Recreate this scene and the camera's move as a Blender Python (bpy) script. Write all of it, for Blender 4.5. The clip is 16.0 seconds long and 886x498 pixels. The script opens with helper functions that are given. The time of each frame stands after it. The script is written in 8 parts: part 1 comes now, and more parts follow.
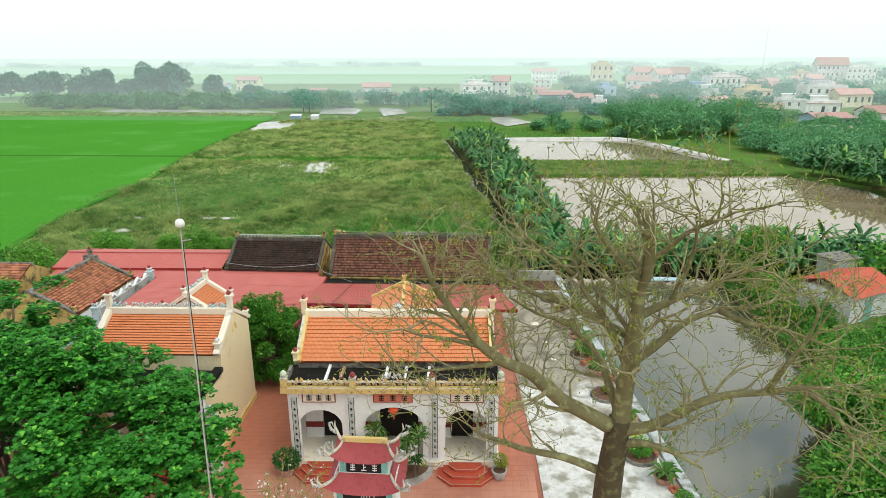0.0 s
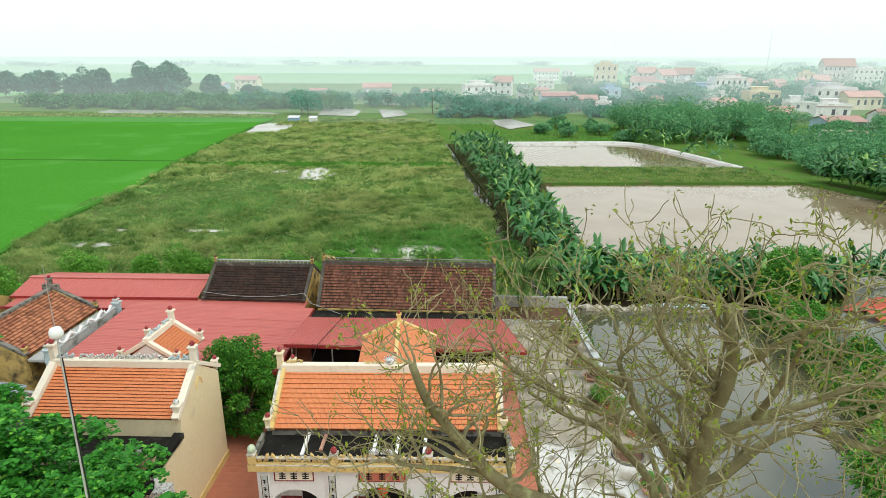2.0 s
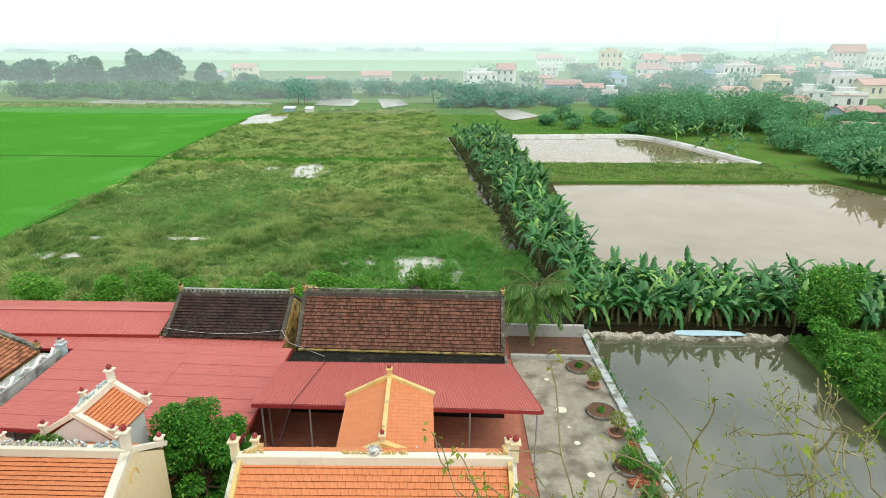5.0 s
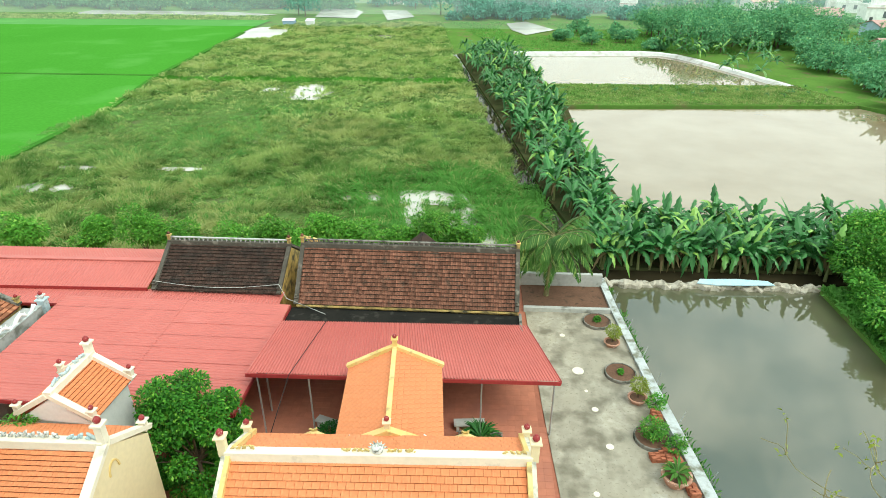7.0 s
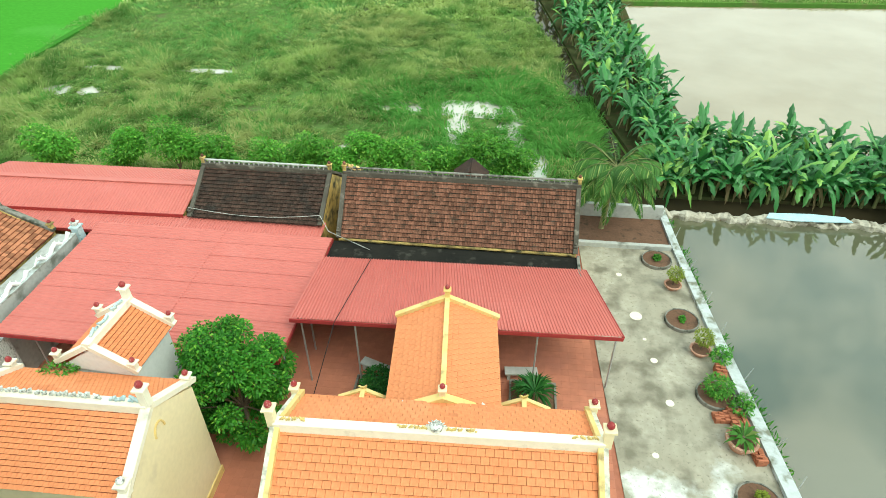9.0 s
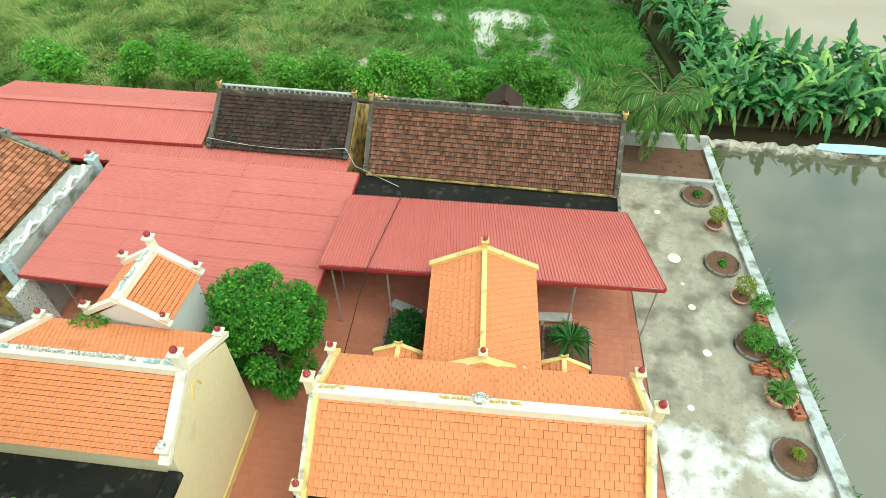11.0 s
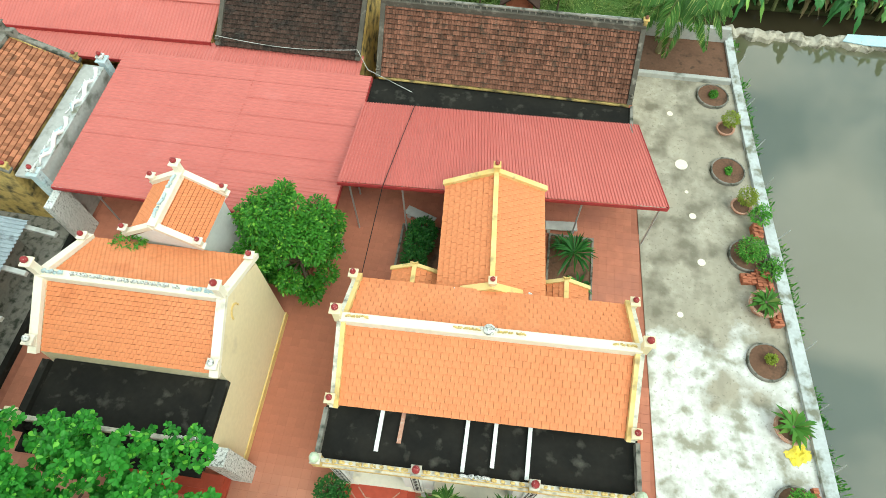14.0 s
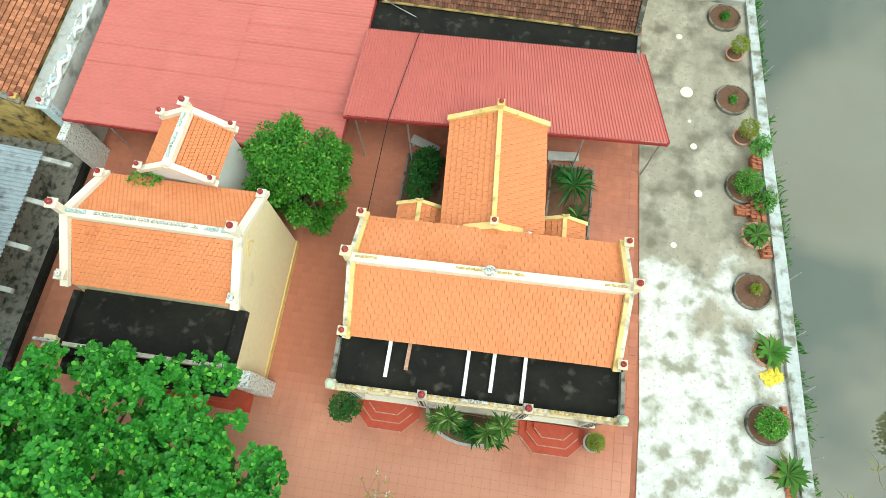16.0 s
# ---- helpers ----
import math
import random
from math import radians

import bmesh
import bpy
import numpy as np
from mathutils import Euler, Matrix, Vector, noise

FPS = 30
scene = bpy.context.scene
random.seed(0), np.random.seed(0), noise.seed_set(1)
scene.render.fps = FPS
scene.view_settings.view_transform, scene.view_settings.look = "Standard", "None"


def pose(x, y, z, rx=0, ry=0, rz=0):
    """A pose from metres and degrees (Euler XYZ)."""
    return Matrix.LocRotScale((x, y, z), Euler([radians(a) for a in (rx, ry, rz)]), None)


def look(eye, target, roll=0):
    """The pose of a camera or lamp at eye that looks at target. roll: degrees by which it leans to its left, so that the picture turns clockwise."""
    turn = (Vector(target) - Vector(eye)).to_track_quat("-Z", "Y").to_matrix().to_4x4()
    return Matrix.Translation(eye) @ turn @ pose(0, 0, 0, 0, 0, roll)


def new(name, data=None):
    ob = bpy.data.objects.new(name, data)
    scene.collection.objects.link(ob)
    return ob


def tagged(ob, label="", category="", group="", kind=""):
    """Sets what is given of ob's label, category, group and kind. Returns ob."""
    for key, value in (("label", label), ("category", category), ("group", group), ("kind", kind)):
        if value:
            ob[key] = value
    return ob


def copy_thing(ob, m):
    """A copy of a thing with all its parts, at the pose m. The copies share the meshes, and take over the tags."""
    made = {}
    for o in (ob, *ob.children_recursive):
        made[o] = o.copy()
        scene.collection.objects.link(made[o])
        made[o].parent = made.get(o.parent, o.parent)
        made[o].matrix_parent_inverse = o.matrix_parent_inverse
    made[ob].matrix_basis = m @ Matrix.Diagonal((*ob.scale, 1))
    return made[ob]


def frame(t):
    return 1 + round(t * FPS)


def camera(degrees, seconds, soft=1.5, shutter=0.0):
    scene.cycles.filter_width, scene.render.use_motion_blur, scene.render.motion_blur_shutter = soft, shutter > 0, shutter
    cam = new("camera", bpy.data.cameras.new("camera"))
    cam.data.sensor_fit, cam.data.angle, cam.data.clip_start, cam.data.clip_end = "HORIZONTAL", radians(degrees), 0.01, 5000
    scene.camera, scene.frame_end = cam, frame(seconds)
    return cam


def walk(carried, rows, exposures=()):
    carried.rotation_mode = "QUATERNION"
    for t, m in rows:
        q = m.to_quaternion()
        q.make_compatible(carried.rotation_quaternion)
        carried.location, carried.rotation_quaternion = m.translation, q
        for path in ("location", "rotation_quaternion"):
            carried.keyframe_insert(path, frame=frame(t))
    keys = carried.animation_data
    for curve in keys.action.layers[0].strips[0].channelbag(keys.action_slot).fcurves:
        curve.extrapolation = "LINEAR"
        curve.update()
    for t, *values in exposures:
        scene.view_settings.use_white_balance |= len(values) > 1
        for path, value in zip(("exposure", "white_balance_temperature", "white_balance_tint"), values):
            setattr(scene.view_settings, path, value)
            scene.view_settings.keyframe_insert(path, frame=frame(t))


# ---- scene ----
cam = camera(72.1, 16.0, 0.6)
PATH = [
    (0, (1.172, 1.001, 20.739), (1.093, 2.905, 20.132), -0.12),
    (0.5, (1.274, 2.145, 20.997), (1.195, 4.048, 20.386), -0.06),
    (1, (1.153, 3.585, 20.980), (1.072, 5.488, 20.368), -0.10),
    (1.5, (0.991, 5.089, 21.031), (0.911, 6.991, 20.419), -0.00),
    (2, (1.007, 6.377, 21.311), (0.925, 8.280, 20.701), 0.05),
    (2.5, (0.974, 7.677, 21.503), (0.888, 9.579, 20.893), 0.11),
    (3, (0.947, 8.900, 21.630), (0.861, 10.804, 21.022), 0.10),
    (3.5, (0.755, 10.063, 21.620), (0.674, 11.967, 21.012), 0.08),
    (6, (0.831, 15.367, 22.236), (0.739, 17.221, 21.490), -0.11),
    (6.5, (0.671, 16.332, 22.375), (0.576, 18.154, 21.556), -0.02),
    (7, (0.408, 17.261, 22.517), (0.306, 19.044, 21.616), 0.03),
    (7.5, (0.083, 18.154, 22.663), (-0.035, 19.894, 21.685), -0.01),
    (8, (-0.288, 18.983, 22.814), (-0.426, 20.679, 21.762), 0.03),
    (8.5, (-0.687, 19.791, 22.964), (-0.848, 21.436, 21.839), -0.05),
    (9, (-1.076, 20.524, 23.048), (-1.258, 22.121, 21.857), -0.17),
    (9.5, (-1.481, 21.154, 23.101), (-1.674, 22.700, 21.847), -0.30),
    (10, (-1.869, 21.760, 23.203), (-2.066, 23.253, 21.887), -0.37),
    (12.5, (-2.698, 23.747, 25.085), (-2.881, 24.928, 23.482), -0.68),
    (13, (-2.752, 24.013, 25.653), (-2.930, 25.124, 23.999), -0.82),
    (13.5, (-2.818, 24.249, 26.216), (-2.987, 25.289, 24.516), -0.89),
    (14, (-2.883, 24.468, 26.756), (-3.044, 25.435, 25.012), -0.98),
    (14.5, (-2.947, 24.664, 27.263), (-3.098, 25.560, 25.481), -1.01),
    (15, (-2.992, 24.863, 27.793), (-3.133, 25.682, 25.974), -1.17),
    (15.5, (-3.002, 25.116, 28.276), (-3.137, 25.858, 26.423), -1.59),
    (16, (-3.037, 25.569, 28.499), (-3.164, 26.223, 26.613), -2.07),
]
walk(cam, [(t, look(eye, target, roll)) for t, eye, target, roll in PATH], [(0, 0.2, 6500, 5), (3.5, 0.2, 6500, 5), (6, 0.45, 6500, 1), (6.6, 0.59, 6480, -3), (7.5, 0.74, 6450, -8), (9, 0.73, 6420, -12), (12.5, 0.64, 6350, -9), (16, 0.64, 6350, -7)])

# ---- light ----
world = bpy.data.worlds.new("overcast_sky")
scene.world = world
world.use_nodes = True
wn, wl = world.node_tree.nodes, world.node_tree.links
sky = wn.new("ShaderNodeTexSky")
sky.sky_type, sky.sun_disc = "NISHITA", False
sky.sun_elevation, sky.sun_rotation = radians(57), radians(130)
sky.air_density, sky.dust_density, sky.ozone_density = 1.0, 6.0, 1.0
pale = wn.new("ShaderNodeHueSaturation")
pale.inputs["Saturation"].default_value = 0.12
veil = wn.new("ShaderNodeMix")
veil.data_type = "RGBA"
veil.inputs[0].default_value = 0.8
wc, wnz, wr = wn.new("ShaderNodeTexCoord"), wn.new("ShaderNodeTexNoise"), wn.new("ShaderNodeMapRange")
wnz.inputs["Scale"].default_value, wnz.inputs["Detail"].default_value = 3.6, 6
wr.inputs["From Min"].default_value, wr.inputs["From Max"].default_value = 0.47, 0.6
wmap = wn.new("ShaderNodeMapping")
wmap.inputs["Location"].default_value = (1.7, 0.4, 0.0)
wl.new(wc.outputs["Generated"], wmap.inputs["Vector"])
wl.new(wmap.outputs["Vector"], wnz.inputs["Vector"])
wl.new(wnz.outputs["Fac"], wr.inputs["Value"])
wsep, wup, wmul = wn.new("ShaderNodeSeparateXYZ"), wn.new("ShaderNodeMapRange"), wn.new("ShaderNodeMath")
wup.inputs["From Min"].default_value, wup.inputs["From Max"].default_value = 0.25, 0.6
wmul.operation = "MULTIPLY"
wl.new(wc.outputs["Generated"], wsep.inputs[0])
wl.new(wsep.outputs["Z"], wup.inputs["Value"])
wl.new(wr.outputs["Result"], wmul.inputs[0])
wl.new(wup.outputs["Result"], wmul.inputs[1])
cloud = wn.new("ShaderNodeMix")
cloud.data_type = "RGBA"
cloud.inputs["A"].default_value, cloud.inputs["B"].default_value = (11.4, 11.5, 11.5, 1), (2.6, 4.6, 6.4, 1)
wl.new(wmul.outputs[0], cloud.inputs[0])
wl.new(cloud.outputs["Result"], veil.inputs["B"])
wl.new(sky.outputs["Color"], pale.inputs["Color"])
wl.new(pale.outputs["Color"], veil.inputs["A"])
wl.new(veil.outputs["Result"], wn["Background"].inputs["Color"])
wn["Background"].inputs["Strength"].default_value = 0.1
sun = new("sun", bpy.data.lights.new("sun", "SUN"))
sun.data.energy, sun.data.angle, sun.data.color = 1.2, radians(35), (1.0, 0.96, 0.9)
sun.matrix_world = look((30, -25, 60), (0, 0, 0))


# ---- materials ----
def node_mat(name):
    m = bpy.data.materials.new(name)
    m.use_nodes = True
    return m, m.node_tree.nodes, m.node_tree.links, m.node_tree.nodes["Principled BSDF"]


def mixed(nodes, links, fac, a, b):
    """A colour mixer; a and b are colours or sockets."""
    n = nodes.new("ShaderNodeMix")
    n.data_type = "RGBA"
    if isinstance(fac, (int, float)):
        n.inputs[0].default_value = fac
    else:
        links.new(fac, n.inputs[0])
    for key, v in (("A", a), ("B", b)):
        if isinstance(v, tuple):
            n.inputs[key].default_value = (*v, 1)
        else:
            links.new(v, n.inputs[key])
    return n.outputs["Result"]


def noise_fac(nodes, links, scale, lo, hi, detail=4, stretch=None):
    tc = nodes.new("ShaderNodeTexCoord")
    out = tc.outputs["Object"]
    if stretch:
        mp = nodes.new("ShaderNodeMapping")
        mp.inputs["Scale"].default_value = stretch
        links.new(out, mp.inputs["Vector"])
        out = mp.outputs["Vector"]
    nz = nodes.new("ShaderNodeTexNoise")
    nz.inputs["Scale"].default_value, nz.inputs["Detail"].default_value = scale, detail
    links.new(out, nz.inputs["Vector"])
    mr = nodes.new("ShaderNodeMapRange")
    mr.inputs["From Min"].default_value, mr.inputs["From Max"].default_value = lo, hi
    links.new(nz.outputs["Fac"], mr.inputs["Value"])
    return mr.outputs["Result"], nz.outputs["Fac"]


def surface(name, base, other, stain=None, rough=0.8, big=0.6, fine=9.0, stain_lo=0.56, stain_hi=0.72, bump=0.15, pieces=0.0,
            stretch=None, metallic=0.0, spec=0.2, grain=0.45):
    """Base colour varied at two scales, optional stains, fine relief, and piece-to-piece variation."""
    m, nodes, links, bsdf = node_mat(name)
    f1, _ = noise_fac(nodes, links, big, 0.35, 0.65, 5, stretch)
    f2, raw = noise_fac(nodes, links, fine, 0.3, 0.7, 6, stretch)
    c = mixed(nodes, links, f1, base, other)
    mid = tuple(0.5 * (a + b) for a, b in zip(base, other))
    c2 = mixed(nodes, links, f2, tuple(0.78 * v for v in mid), tuple(min(1, 1.18 * v) for v in mid))
    c = mixed(nodes, links, grain, c, c2)
    if stain:
        f3, _ = noise_fac(nodes, links, big * 2.3, stain_lo, stain_hi, 7, stretch)
        c = mixed(nodes, links, f3, c, stain)
    if pieces:
        info, geo = nodes.new("ShaderNodeObjectInfo"), nodes.new("ShaderNodeNewGeometry")
        add = nodes.new("ShaderNodeMath")
        add.operation = "ADD"
        links.new(info.outputs["Random"], add.inputs[0])
        links.new(geo.outputs["Random Per Island"], add.inputs[1])
        fr = nodes.new("ShaderNodeMath")
        fr.operation = "FRACT"
        links.new(add.outputs[0], fr.inputs[0])
        mr = nodes.new("ShaderNodeMapRange")
        mr.inputs["To Min"].default_value, mr.inputs["To Max"].default_value = 1 - pieces, 1 + pieces
        links.new(fr.outputs[0], mr.inputs["Value"])
        hs = nodes.new("ShaderNodeHueSaturation")
        links.new(c, hs.inputs["Color"])
        links.new(mr.outputs["Result"], hs.inputs["Value"])
        c = hs.outputs["Color"]
    links.new(c, bsdf.inputs["Base Color"])
    bsdf.inputs["Roughness"].default_value, bsdf.inputs["Metallic"].default_value = rough, metallic
    bsdf.inputs["Specular IOR Level"].default_value = spec
    if bump:
        b = nodes.new("ShaderNodeBump")
        b.inputs["Strength"].default_value, b.inputs["Distance"].default_value = bump, 0.05
        links.new(raw, b.inputs["Height"])
        links.new(b.outputs["Normal"], bsdf.inputs["Normal"])
    return m


def foliage(name, dark, light, yellow=None, rough=0.5, thin=0.25, gloss=0.2, patch=None, tuft=None):
    """Leaves: varied leaf by leaf, letting some light through."""
    m, nodes, links, bsdf = node_mat(name)
    geo, info = nodes.new("ShaderNodeNewGeometry"), nodes.new("ShaderNodeObjectInfo")
    add, pick = nodes.new("ShaderNodeMath"), nodes.new("ShaderNodeMath")
    add.operation, pick.operation = "ADD", "FRACT"
    links.new(geo.outputs["Random Per Island"], add.inputs[0])
    links.new(info.outputs["Random"], add.inputs[1])
    links.new(add.outputs[0], pick.inputs[0])
    chance = pick.outputs[0]
    c = mixed(nodes, links, chance, dark, light)
    f, _ = noise_fac(nodes, links, 0.5, 0.35, 0.65, 3)
    c = mixed(nodes, links, f, c, tuple(0.5 * (a + b) * 1.15 for a, b in zip(dark, light)))
    if patch:
        f, _ = noise_fac(nodes, links, 0.055, 0.42, 0.6, 4)
        c = mixed(nodes, links, f, c, mixed(nodes, links, 0.6, c, patch))
    if tuft:
        f, _ = noise_fac(nodes, links, 0.32, 0.45, 0.62, 5)
        c = mixed(nodes, links, f, c, mixed(nodes, links, 0.8, c, tuft))
    if yellow:
        gt = nodes.new("ShaderNodeMapRange")
        gt.inputs["From Min"].default_value, gt.inputs["From Max"].default_value = 0.86, 0.96
        links.new(chance, gt.inputs["Value"])
        c = mixed(nodes, links, gt.outputs["Result"], c, yellow)
    hs = nodes.new("ShaderNodeHueSaturation")
    mr = nodes.new("ShaderNodeMapRange")
    mr.inputs["To Min"].default_value, mr.inputs["To Max"].default_value = 0.85, 1.15
    links.new(info.outputs["Random"], mr.inputs["Value"])
    links.new(mr.outputs["Result"], hs.inputs["Value"])
    links.new(c, hs.inputs["Color"])
    c = hs.outputs["Color"]
    links.new(c, bsdf.inputs["Base Color"])
    bsdf.inputs["Roughness"].default_value, bsdf.inputs["Specular IOR Level"].default_value = rough, gloss
    tr = nodes.new("ShaderNodeBsdfTranslucent")
    links.new(c, tr.inputs["Color"])
    mx = nodes.new("ShaderNodeMixShader")
    mx.inputs[0].default_value = thin
    links.new(bsdf.outputs[0], mx.inputs[1])
    links.new(tr.outputs[0], mx.inputs[2])
    links.new(mx.outputs[0], nodes["Material Output"].inputs["Surface"])
    return m


def water(name, base, other, ripple=0.03, rough=0.04, ior=1.33):
    m, nodes, links, bsdf = node_mat(name)
    f, _ = noise_fac(nodes, links, 0.12, 0.35, 0.65, 4)
    links.new(mixed(nodes, links, f, base, other), bsdf.inputs["Base Color"])
    bsdf.inputs["Roughness"].default_value, bsdf.inputs["IOR"].default_value = rough, ior
    bsdf.inputs["Specular IOR Level"].default_value = 0.5
    _, raw = noise_fac(nodes, links, 2.5, 0, 1, 3)
    b = nodes.new("ShaderNodeBump")
    b.inputs["Strength"].default_value, b.inputs["Distance"].default_value = ripple, 0.02
    links.new(raw, b.inputs["Height"])
    links.new(b.outputs["Normal"], bsdf.inputs["Normal"])
    return m


ORANGE_TILE = surface("orange_glazed_tile", (0.655, 0.225, 0.09), (0.7, 0.27, 0.125), (0.55, 0.175, 0.07), 0.55, 0.5, 7, 0.6, 0.8, 0.1, 0.04)
OLD_TILE = surface("old_brown_tile", (0.15, 0.07, 0.045), (0.225, 0.1, 0.066), (0.075, 0.048, 0.034), 0.9, 1.1, 7, 0.52, 0.78, 0.3, 0.38)
DARK_TILE = surface("dark_brown_tile", (0.055, 0.034, 0.027), (0.08, 0.045, 0.034), (0.03, 0.026, 0.023), 0.9, 0.5, 7, 0.5, 0.7, 0.3, 0.35)
RUST_TILE = surface("weathered_red_tile", (0.42, 0.18, 0.095), (0.31, 0.12, 0.07), (0.09, 0.07, 0.05), 0.9, 0.6, 5, 0.54, 0.72, 0.3, 0.4)
RED_SHEET = surface("red_corrugated_sheet", (0.5, 0.13, 0.11), (0.54, 0.155, 0.13), (0.58, 0.2, 0.18), 0.5, 0.12, 1.0, 0.6, 0.9, 0.0, 0.0, None, 0.0, 0.4, 0.15)
HOUSE_RED = surface("orange_red_sheet", (0.56, 0.115, 0.07), (0.6, 0.15, 0.09), (0.4, 0.1, 0.07), 0.55, 0.4, 3.0, 0.6, 0.85, 0.0)
RED_EDGE = surface("dark_red_fascia", (0.3, 0.03, 0.035), (0.34, 0.045, 0.04), None, 0.5, 0.5, 4, bump=0.05)
GREY_SHEET = surface("grey_cement_sheet", (0.36, 0.41, 0.44), (0.27, 0.31, 0.34), (0.1, 0.1, 0.1), 0.9, 0.7, 5, bump=0.2)
CREAM = surface("cream_painted_plaster", (0.78, 0.66, 0.42), (0.82, 0.7, 0.47), (0.6, 0.5, 0.34), 0.8, 0.35, 5, 0.6, 0.8, 0.12, grain=0.18)
PALE_CREAM = surface("pale_cream_plaster", (0.8, 0.72, 0.58), (0.84, 0.77, 0.64), (0.5, 0.45, 0.37), 0.8, 0.7, 6, 0.6, 0.78, 0.12, grain=0.18)
YELLOW = surface("yellow_painted_plaster", (0.71, 0.5, 0.17), (0.76, 0.58, 0.27), (0.34, 0.25, 0.12), 0.8, 0.9, 6, 0.58, 0.75, 0.12, grain=0.18)
GOLD = surface("gold_painted_ornament", (0.62, 0.43, 0.13), (0.72, 0.56, 0.26), (0.28, 0.2, 0.1), 0.55, 2.0, 14, 0.55, 0.7, 0.15)
WHITE = surface("white_painted_plaster", (0.78, 0.78, 0.76), (0.82, 0.82, 0.8), (0.55, 0.53, 0.49), 0.8, 0.5, 6, 0.62, 0.8, 0.1, grain=0.18)
OLD_YELLOW = surface("mouldy_yellow_plaster", (0.55, 0.38, 0.12), (0.62, 0.46, 0.18), (0.09, 0.08, 0.05), 0.9, 0.7, 6, 0.47, 0.66, 0.2)
STAINED_CREAM = surface("grey_stained_cream_plaster", (0.6, 0.55, 0.44), (0.7, 0.66, 0.56), (0.24, 0.23, 0.19), 0.85, 1.3, 9, 0.5, 0.7, 0.2)
MARGIN = surface("weedy_pond_margin", (0.2, 0.165, 0.11), (0.27, 0.23, 0.16), (0.1, 0.16, 0.05), 0.95, 0.9, 7, 0.5, 0.66, 0.5, spec=0.05)
BLACK_SLAB = surface("blackened_concrete", (0.012, 0.012, 0.011), (0.026, 0.024, 0.02), (0.085, 0.08, 0.066), 0.9, 0.8, 5, 0.58, 0.78, 0.25, spec=0.1)
HALL_PLASTER = surface("blackened_hall_plaster", (0.07, 0.062, 0.05), (0.12, 0.108, 0.088), (0.22, 0.2, 0.165), 0.95, 1.1, 8, 0.55, 0.72, 0.35)
MOSS_STONE = surface("mossy_grey_plaster", (0.2, 0.19, 0.17), (0.28, 0.26, 0.22), (0.06, 0.065, 0.05), 0.9, 1.2, 8, 0.48, 0.65, 0.3)
CONCRETE, cn, cl_, cb_ = node_mat("stained_yard_concrete")
c_big, _ = noise_fac(cn, cl_, 0.3, 0.35, 0.65, 6)
c_fine, c_raw = noise_fac(cn, cl_, 3.0, 0.3, 0.7, 8)
c_moss, _ = noise_fac(cn, cl_, 0.65, 0.49, 0.64, 12)
c_spot, _ = noise_fac(cn, cl_, 1.0, 0.5, 0.63, 12)
c_fleck, _ = noise_fac(cn, cl_, 7.0, 0.58, 0.7, 6)
c_swirl, _ = noise_fac(cn, cl_, 1.6, 0.35, 0.65, 9, (1.0, 0.35, 1.0))
c_grey = mixed(cn, cl_, c_big, (0.53, 0.485, 0.4), (0.37, 0.325, 0.25))
c_grey = mixed(cn, cl_, c_fine, c_grey, (0.36, 0.325, 0.25))
c_grey = mixed(cn, cl_, c_swirl, c_grey, mixed(cn, cl_, 0.55, c_grey, (0.27, 0.245, 0.19)))
c_grey = mixed(cn, cl_, c_moss, c_grey, (0.19, 0.17, 0.125))
c_grey = mixed(cn, cl_, c_fleck, c_grey, (0.24, 0.21, 0.16))
c_white = mixed(cn, cl_, c_fine, (0.74, 0.735, 0.71), (0.57, 0.56, 0.525))
c_white = mixed(cn, cl_, c_spot, c_white, (0.3, 0.285, 0.22))
c_white = mixed(cn, cl_, c_fleck, c_white, (0.4, 0.38, 0.33))
c_tc, c_sep, c_edge, c_sum = cn.new("ShaderNodeTexCoord"), cn.new("ShaderNodeSeparateXYZ"), cn.new("ShaderNodeMapRange"), cn.new("ShaderNodeMath")
cl_.new(c_tc.outputs["Object"], c_sep.inputs[0])
c_sum.operation = "MULTIPLY_ADD"
c_sum.inputs[1].default_value = 9.0
cl_.new(c_big, c_sum.inputs[0])
cl_.new(c_sep.outputs["Y"], c_sum.inputs[2])
c_edge.inputs["From Min"].default_value, c_edge.inputs["From Max"].default_value = 40.8, 38.4
cl_.new(c_sum.outputs[0], c_edge.inputs["Value"])
cl_.new(mixed(cn, cl_, c_edge.outputs["Result"], c_grey, c_white), cb_.inputs["Base Color"])
cb_.inputs["Roughness"].default_value = 0.9
c_bump = cn.new("ShaderNodeBump")
c_bump.inputs["Strength"].default_value, c_bump.inputs["Distance"].default_value = 0.2, 0.03
cl_.new(c_raw, c_bump.inputs["Height"])
cl_.new(c_bump.outputs["Normal"], cb_.inputs["Normal"])
KERB = surface("pale_weathered_cement", (0.5, 0.5, 0.48), (0.42, 0.42, 0.39), (0.18, 0.18, 0.15), 0.9, 0.5, 5, 0.55, 0.72, 0.25)
PAVING = surface("terracotta_paving", (0.45, 0.165, 0.103), (0.5, 0.2, 0.128), (0.39, 0.155, 0.11), 0.75, 0.22, 2.5, 0.48, 0.75, 0.1, 0.05)
